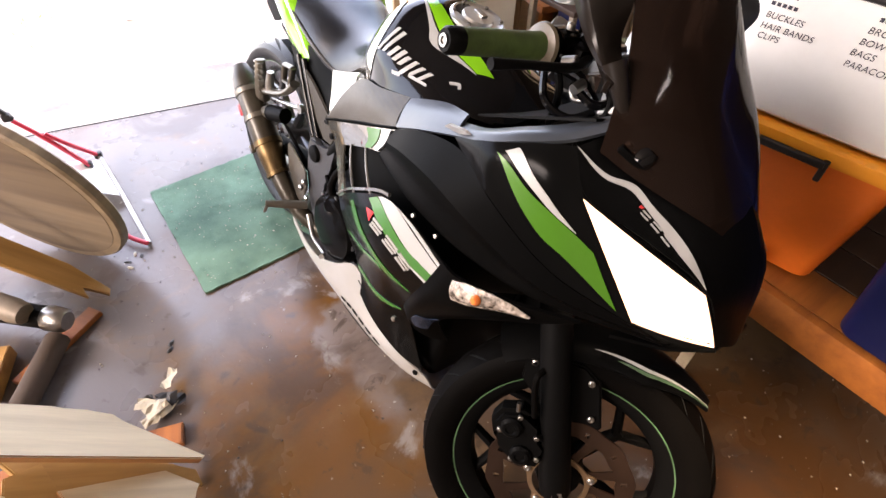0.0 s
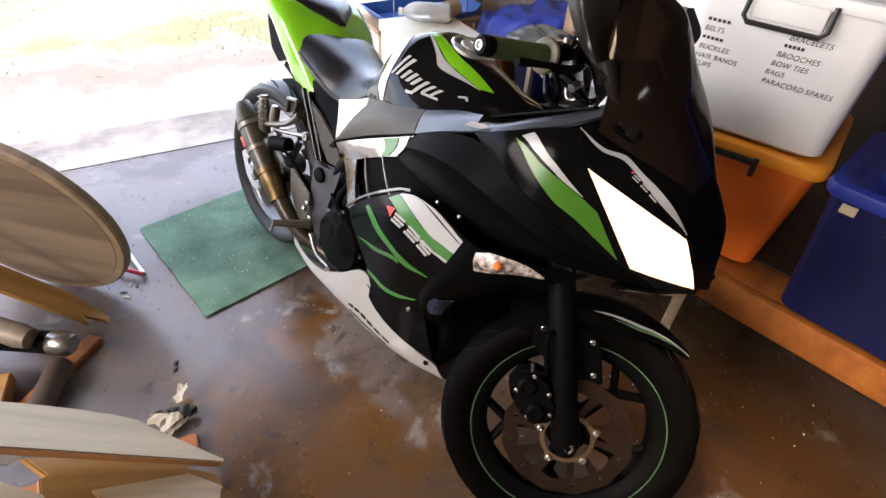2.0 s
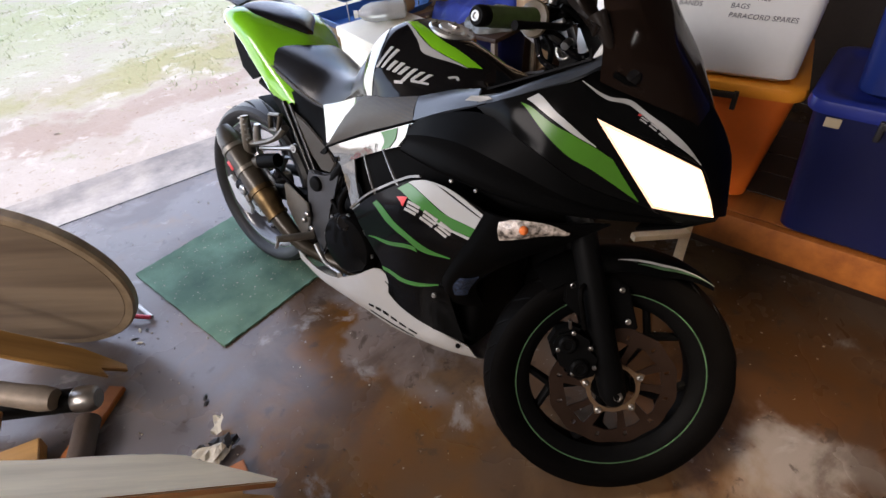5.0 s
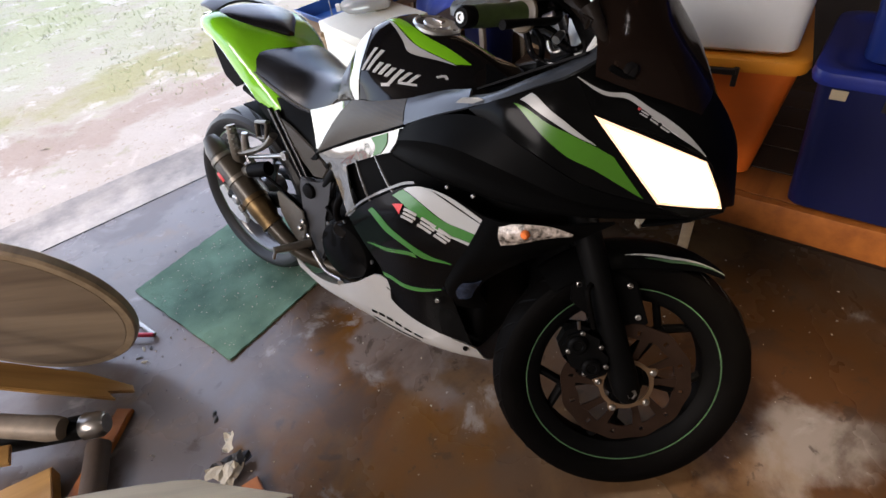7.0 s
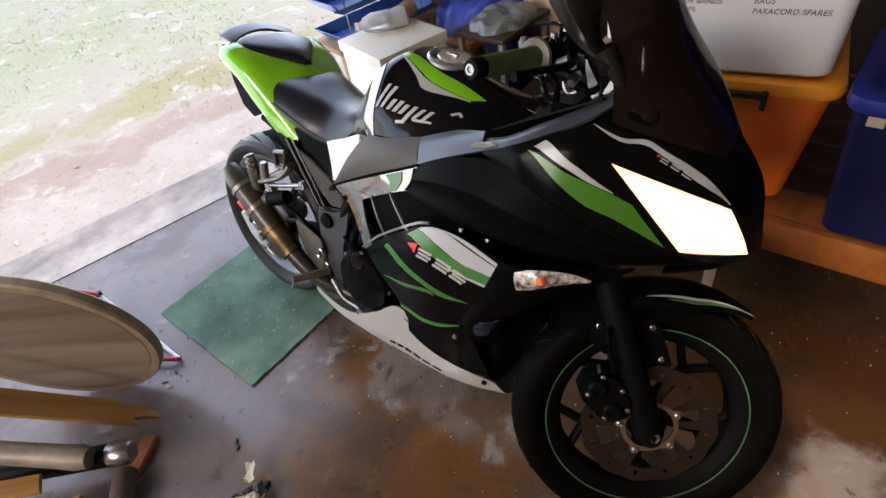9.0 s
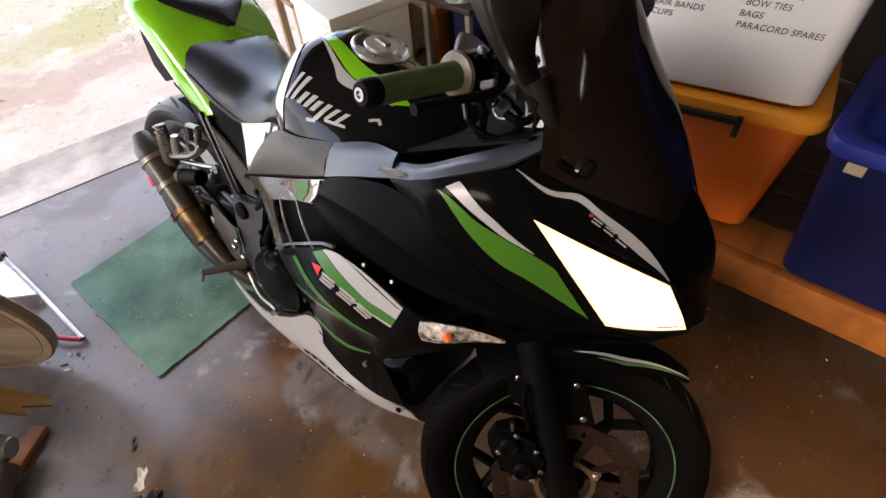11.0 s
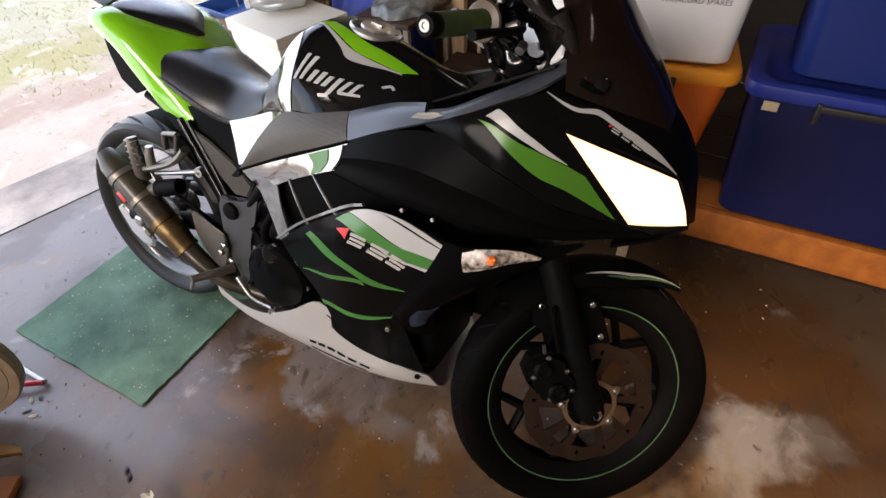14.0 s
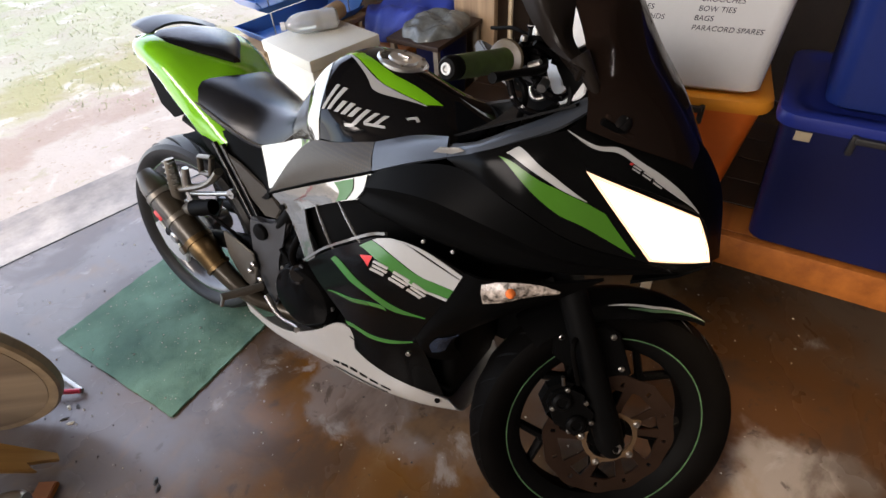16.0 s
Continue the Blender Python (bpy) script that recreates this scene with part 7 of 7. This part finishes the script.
# instrument cluster behind the screen
dash = part("instrument_panel", bm_box((0.05, 0.20, 0.10), Matrix.Translation((1.165, 0, 0.995)) @ Matrix.Rotation(radians(-35), 4, "Y"), 0.015), satin_black, moto, "black instrument panel")
part("dial", bm_lathe([(0.042, 0), (0.042, 0.004), (0.038, 0.005), (0.0001, 0.004)], axis_matrix(Vector((1.14, 0.03, 1.01)), Vector((-0.82, 0, 0.57))), 28, closed=False), lamp_dark, dash)
hole_plate = bmesh.new()
outer = [(1.03, -0.10, 1.021), (1.057, -0.063, 1.02), (1.14, 0.048, 1.008), (1.183, 0.108, 0.997), (1.185, 0.118, 0.985), (1.176, 0.113, 0.974), (1.129, 0.072, 0.943), (1.08, 0.0, 0.975)]
inner = [(1.116, 0.033, 0.983), (1.122, 0.040, 0.985), (1.130, 0.048, 0.987), (1.138, 0.057, 0.989), (1.142, 0.064, 0.985), (1.146, 0.072, 0.979), (1.125, 0.050, 0.973), (1.120, 0.042, 0.978)]
rings = []
for depth in (0.0, 0.004):
    rings.append([[hole_plate.verts.new(bike(a + 0.75 * depth, b - 0.6 * depth, c - 0.35 * depth)) for a, b, c in ring] for ring in (outer, inner)])
for k in range(8):
    k1 = (k + 1) % 8
    for (o, i) in rings:
        hole_plate.faces.new((o[k], o[k1], i[k1], i[k]))
    for q in (0, 1):
        hole_plate.faces.new((rings[0][q][k], rings[0][q][k1], rings[1][q][k1], rings[1][q][k]))
part("stay_plate", hole_plate, white_plastic, moto, "white stay plate with a square hole")
part("cluster_stay", bm_tube([bike(1.06, 0.0, 0.86), bike(1.17, 0.0, 0.95)], 0.012, 10), matt_black, moto)
for s in (1, -1):
    part("screen_stay", bm_tube([bike(1.17, s * 0.09, 0.96), bike(1.27, s * 0.10, 0.965), bike(1.30, s * 0.09, 0.95)], 0.007, 8, 12), satin_black, moto)

# --- frame, engine, swingarm ---
frame_parts = new("frame")
frame_parts.parent = moto
frame_parts["label"] = "dark grey steel frame and engine hangers"
for s in (1, -1):
    part("pivot_plate", side_plate([(0.352, 0.47), (0.36, 0.498), (0.377, 0.503), (0.404, 0.492), (0.444, 0.501), (0.490, 0.537), (0.502, 0.525), (0.473, 0.465), (0.455, 0.40), (0.446, 0.34), (0.436, 0.26), (0.418, 0.225), (0.398, 0.25), (0.375, 0.315), (0.353, 0.381)], s * 0.124, 0.026, 0.006), alloy, frame_parts, "cast grey swingarm pivot plate")
    part("pivot_cap", bm_lathe([(0.024, 0), (0.024, 0.006), (0.021, 0.010), (0.012, 0.012), (0.0001, 0.0125)], axis_matrix(bike(0.402, s * 0.138, 0.470), Vector((0, -s, 0))), 28, closed=False), matt_black, frame_parts, "black round pivot cap")
    part("frame_cover", side_plate([(0.285, 0.655), (0.330, 0.640), (0.419, 0.590), (0.462, 0.545), (0.440, 0.510), (0.398, 0.506), (0.346, 0.552)], s * 0.112, 0.008, 0.003), graphite, frame_parts, "grey plastic frame cover under the seat")
    for df in (0.0, 0.030):
        part("frame_tube", bm_tube([bike(0.352 + df, s * 0.118, 0.490 - df * 0.2), bike(0.296 + df, s * 0.114, 0.580), bike(0.232 + df, s * 0.106, 0.672)], 0.0085, 10, 12), gloss_black, frame_parts)
    part("seat_rail", bm_tube([bike(0.47, s * 0.095, 0.56), bike(0.34, s * 0.085, 0.625), bike(0.20, s * 0.080, 0.665), bike(0.09, s * 0.075, 0.70)], 0.014, 12, 18), matt_black, frame_parts)
    part("main_tube", bm_tube([bike(0.46, s * 0.12, 0.50), bike(0.60, s * 0.13, 0.66), bike(0.80, s * 0.10, 0.78), bike(0.98, s * 0.04, 0.84)], 0.018, 12, 18), matt_black, frame_parts)
    # pillion peg hanger: an open alloy bracket
    hanger = part("pillion_hanger", bm_tube([bike(0.262, s * 0.132, 0.604), bike(0.240, s * 0.136, 0.578), bike(0.205, s * 0.140, 0.553), bike(0.150, s * 0.142, 0.530), bike(0.098, s * 0.142, 0.514)], [0.011, 0.010, 0.009, 0.010, 0.012], 10, 16, flat=1.5), dull_alloy, frame_parts, "bare alloy pillion peg hanger")
    part("hanger_rod", bm_tube([bike(0.140, s * 0.140, 0.508), bike(0.220, s * 0.138, 0.529), bike(0.300, s * 0.130, 0.550)], 0.0065, 10, 8), steel, hanger, "bright lower hanger arm")
    part("hanger_eye", bm_lathe([(0.006, -0.006), (0.013, -0.006), (0.013, 0.006), (0.006, 0.006)], axis_matrix(bike(0.300, s * 0.132, 0.550), Vector((0, -s, 0))), 16), steel, hanger)
    for a, c in (((0.177, 0.623), (0.227, 0.632)), ((0.227, 0.632), (0.213, 0.579)), ((0.213, 0.579), (0.174, 0.575)), ((0.174, 0.575), (0.177, 0.623))):
        part("hanger_bracket", bm_tube([bike(a[0], s * 0.120, a[1]), bike(c[0], s * 0.120, c[1])], 0.006, 8, flat=1.6), dull_alloy, frame_parts)
    peg = part("pillion_peg", bm_tube([bike(0.096, s * 0.146, 0.478), bike(0.093, s * 0.150, 0.505), bike(0.090, s * 0.152, 0.560), bike(0.086, s * 0.152, 0.602)], [0.013, 0.014, 0.0125, 0.010], 10, 10, flat=1.5), dull_alloy, frame_parts, "folded ribbed pillion footpeg")
    for q in range(6):
        p = bike(0.092, s * 0.156, 0.515).lerp(bike(0.087, s * 0.157, 0.594), q / 5)
        part("peg_rib", bm_box((0.034, 0.018, 0.004), axis_matrix(p, Vector((-0.06, 0, 0.99))) @ Matrix.Rotation(radians(90), 4, "Y"), 0.001), dull_alloy, peg)
    part("peg_stop", bm_tube([bike(0.130, s * 0.142, 0.520), bike(0.136, s * 0.146, 0.555), bike(0.142, s * 0.146, 0.588)], [0.011, 0.010, 0.008], 10, 8, flat=1.3), bright_alloy, hanger, "bright peg stop")
    for f, u in ((0.372, 0.362), (0.392, 0.320), (0.356, 0.335)):
        part("guard_bolt", bm_lathe([(0.009, 0), (0.009, 0.005), (0.005, 0.008), (0.004, 0.005), (0.0001, 0.005)], axis_matrix(bike(f, s * 0.154, u), Vector((0, -s, 0))), 12, closed=False), steel, frame_parts)
    # rider's peg, heel guard
    part("heel_guard", side_plate([(0.261, 0.425), (0.268, 0.433), (0.282, 0.431), (0.345, 0.404), (0.371, 0.395), (0.380, 0.350), (0.366, 0.300), (0.345, 0.275), (0.322, 0.283), (0.290, 0.325), (0.267, 0.362)], s * 0.148, 0.006, 0.002), dull_alloy, frame_parts, "bare alloy heel guard")
    rp = part("rider_peg", bm_tube([bike(0.395, s * 0.155, 0.298), bike(0.376, s * 0.21, 0.303), bike(0.356, s * 0.262, 0.308)], [0.013, 0.012, 0.010], 10, 8), dull_alloy, frame_parts, "steel rider footpeg")
    part("peg_feeler", bm_tube([bike(0.357, s * 0.256, 0.306), bike(0.350, s * 0.262, 0.276)], 0.005, 8), steel, rp)
    # swingarm
    part("swingarm", bm_tube([bike(0.42, s * 0.10, 0.40), bike(0.25, s * 0.108, 0.375), bike(0.06, s * 0.108, 0.33), bike(-0.05, s * 0.108, 0.31)], [0.028, 0.026, 0.024, 0.02], 12, 16), matt_black, frame_parts)
    part("axle_end", bm_lathe([(0.02, 0), (0.02, 0.01), (0.012, 0.014), (0.0001, 0.012)], axis_matrix(bike(0.0, s * 0.125, 0.31), Vector((0, -s, 0))), 6, closed=False), steel, frame_parts)
part("brake_pedal", bm_tube([bike(0.40, 0.15, 0.265), bike(0.46, 0.165, 0.23), bike(0.53, 0.17, 0.225), bike(0.545, 0.185, 0.228)], [0.008, 0.007, 0.006, 0.009], 10, 14), steel, frame_parts, "steel rear brake pedal")
part("rear_caliper", bm_box((0.085, 0.05, 0.06), Matrix.Translation(bike(0.03, 0.108, 0.405)) @ Matrix.Rotation(radians(20), 4, "Y"), 0.012), bright_alloy, frame_parts, "bare alloy rear caliper")
part("axle_plate", side_plate([(-0.115, 0.318), (-0.09, 0.335), (-0.035, 0.292), (0.02, 0.240), (0.012, 0.214), (-0.03, 0.213), (-0.075, 0.243)], 0.110, 0.016, 0.004), bright_alloy, frame_parts, "bare alloy axle plate")
part("rear_brake_hose", bm_tube([bike(0.05, 0.12, 0.43), bike(0.14, 0.125, 0.46), bike(0.25, 0.128, 0.43), bike(0.33, 0.13, 0.40)], 0.005, 8, 20), rubber, frame_parts)
part("shock_spring", bm_tube([bike(0.33 + 0.022 * math.cos(k * 0.7), 0.0 + 0.022 * math.sin(k * 0.7), 0.42 + 0.0028 * k) for k in range(64)], 0.005, 6), matt_black, frame_parts)
part("chain_guard", bm_box((0.30, 0.02, 0.03), Matrix.Translation(bike(0.22, -0.10, 0.43)) @ Matrix.Rotation(radians(8), 4, "Y"), 0.006), satin_black, frame_parts)
part("hugger", bm_sheet([[Vector((0.335 * math.cos(radians(a)), y, 0.31 + 0.335 * math.sin(radians(a)))) for y in (-0.07, -0.035, 0, 0.035, 0.07)] for a in range(15, 82, 6)], 0.004, None), satin_black, frame_parts)

engine = new("engine")
engine.parent = moto
engine["label"] = "black twin-cylinder engine block"
part("crankcase", bm_box((0.36, 0.26, 0.24), Matrix.Translation((0.60, 0, 0.35)), 0.04, 3), matt_black, engine)
part("cylinder_block", bm_box((0.20, 0.24, 0.26), Matrix.Translation((0.76, 0, 0.53)) @ Matrix.Rotation(radians(20), 4, "Y"), 0.025, 3), matt_black, engine)
part("clutch_cover", bm_lathe([(0.10, -0.03), (0.10, 0.02), (0.088, 0.038), (0.05, 0.045), (0.0001, 0.045)], axis_matrix(bike(0.56, 0.135, 0.335), Vector((0, -1, 0))), 40, closed=False), nose_black, engine, "round black clutch cover")
for k in range(8):
    a = k * math.pi / 4
    part("cover_bolt", bm_lathe([(0.007, 0), (0.007, 0.006), (0.0001, 0.006)], axis_matrix(bike(0.56 + 0.094 * math.cos(a), 0.158, 0.335 + 0.094 * math.sin(a)), Vector((0, -1, 0))), 8, closed=False), steel, engine)
part("oil_filler", bm_lathe([(0.028, -0.02), (0.028, 0.012), (0.022, 0.018), (0.0001, 0.018)], axis_matrix(bike(0.555, 0.160, 0.405), Vector((0.15, -0.75, 0.6))), 20, closed=False), gloss_black, engine, "black oil filler cap")
part("hose", bm_tube([bike(0.55, 0.15, 0.40), bike(0.53, 0.16, 0.45), bike(0.56, 0.15, 0.52), bike(0.62, 0.12, 0.58)], 0.010, 10, 18), rubber, engine)
part("hose", bm_tube([bike(0.47, 0.14, 0.44), bike(0.51, 0.15, 0.42), bike(0.535, 0.15, 0.37)], 0.006, 8, 14), rubber, engine)

# --- exhaust ---
exhaust = new("exhaust")
exhaust.parent = moto
exhaust["label"] = "short dark muffler with bronze heat-tinted link pipe"
E0, E1 = bike(0.010, 0.168, 0.512), bike(0.178, 0.170, 0.374)
ED = (E1 - E0).normalized()
LEN_E = (E1 - E0).length


def along(prof, m0=E0, d=ED, n=32, closed=False):
    return bm_lathe(prof, axis_matrix(m0, d), n, closed)


muff = part("muffler", along([(0.034, 0.02), (0.039, 0.03), (0.041, 0.06), (0.041, LEN_E - 0.02), (0.038, LEN_E)]), carbon, exhaust, "dark sleeved muffler can")
part("end_cap", along([(0.018, -0.040), (0.023, -0.040), (0.038, 0.0), (0.040, 0.03), (0.036, 0.032), (0.018, 0.0)], closed=True), carbon, muff, "dark tapered end cap")
for q in (0.045, 0.128):
    part("band", along([(0.0415, q - 0.008), (0.044, q - 0.007), (0.044, q + 0.007), (0.0415, q + 0.008)], closed=True), dull_alloy, muff, "dull metal clamp band")
part("band", along([(0.038, LEN_E - 0.018), (0.043, LEN_E - 0.016), (0.043, LEN_E), (0.036, LEN_E + 0.002)], closed=True), bronze, muff, "bronze clamp band")
bad = E0 + ED * 0.08 + Vector((0.0, -0.0385, -0.014))
part("badge", bm_box((0.034, 0.003, 0.022), Matrix.Translation(bad) @ Matrix.Rotation(math.atan2(-ED.z, ED.x), 4, "Y") @ Matrix.Rotation(radians(-16), 4, "X"), 0.001), red_paint, muff, "small red and white badge")
bush = part("hanger_bush", bm_tube([bike(0.150, 0.152, 0.468), bike(0.185, 0.148, 0.480), bike(0.225, 0.140, 0.492)], [0.022, 0.024, 0.022], 16), matt_black, exhaust, "black rubber hanger bush")
part("bush_clamp", bm_tube([bike(0.108, 0.162, 0.452), bike(0.130, 0.158, 0.462), bike(0.152, 0.152, 0.469)], [0.010, 0.016, 0.0235], 14), dull_alloy, bush, "bare metal clamp lug")
part("band_lug", bm_box((0.024, 0.014, 0.018), axis_matrix(E1 - ED * 0.010 + Vector((-0.018, -0.040, -0.022)), ED), 0.004), dull_alloy, muff)
part("inlet_cone", bm_tube([E1, E1 + ED * 0.022, bike(0.215, 0.170, 0.338), bike(0.238, 0.168, 0.314)], [0.040, 0.040, 0.036, 0.033], 22, 12), bronze, exhaust, "bronze heat-tinted inlet cone")
part("pipe_clamp", bm_lathe([(0.033, -0.006), (0.037, -0.005), (0.037, 0.005), (0.033, 0.006)], axis_matrix(bike(0.238, 0.168, 0.314), Vector((0.62, 0.08, -0.55))), 24), bronze, exhaust)
part("link_pipe", bm_tube([bike(0.232, 0.168, 0.320), bike(0.29, 0.160, 0.270), bike(0.34, 0.145, 0.232), bike(0.42, 0.11, 0.20), bike(0.55, 0.09, 0.19)], [0.030, 0.027, 0.024, 0.023, 0.023], 20, 26), carbon, exhaust, "dark browned link pipe")
for s in (-0.05, 0.05):
    part("header_pipe", bm_tube([bike(0.86, s, 0.52), bike(0.93, s, 0.44), bike(0.92, s, 0.30), bike(0.82, s, 0.21), bike(0.6, s + 0.04, 0.19)], 0.02, 14, 26), bronze, exhaust)

# --- side stand on the far side ---
stand = part("side_stand", bm_tube([bike(0.52, -0.13, 0.25), bike(0.56, -0.22, 0.12), bike(0.58, -0.295, -0.055)], 0.012, 10, 10), satin_black, moto, "black side stand, down")
part("stand_foot", bm_box((0.06, 0.04, 0.012), Matrix.Translation(bike(0.58, -0.297, -0.058)) @ Matrix.Rotation(radians(12.5), 4, "X"), 0.003), satin_black, stand)
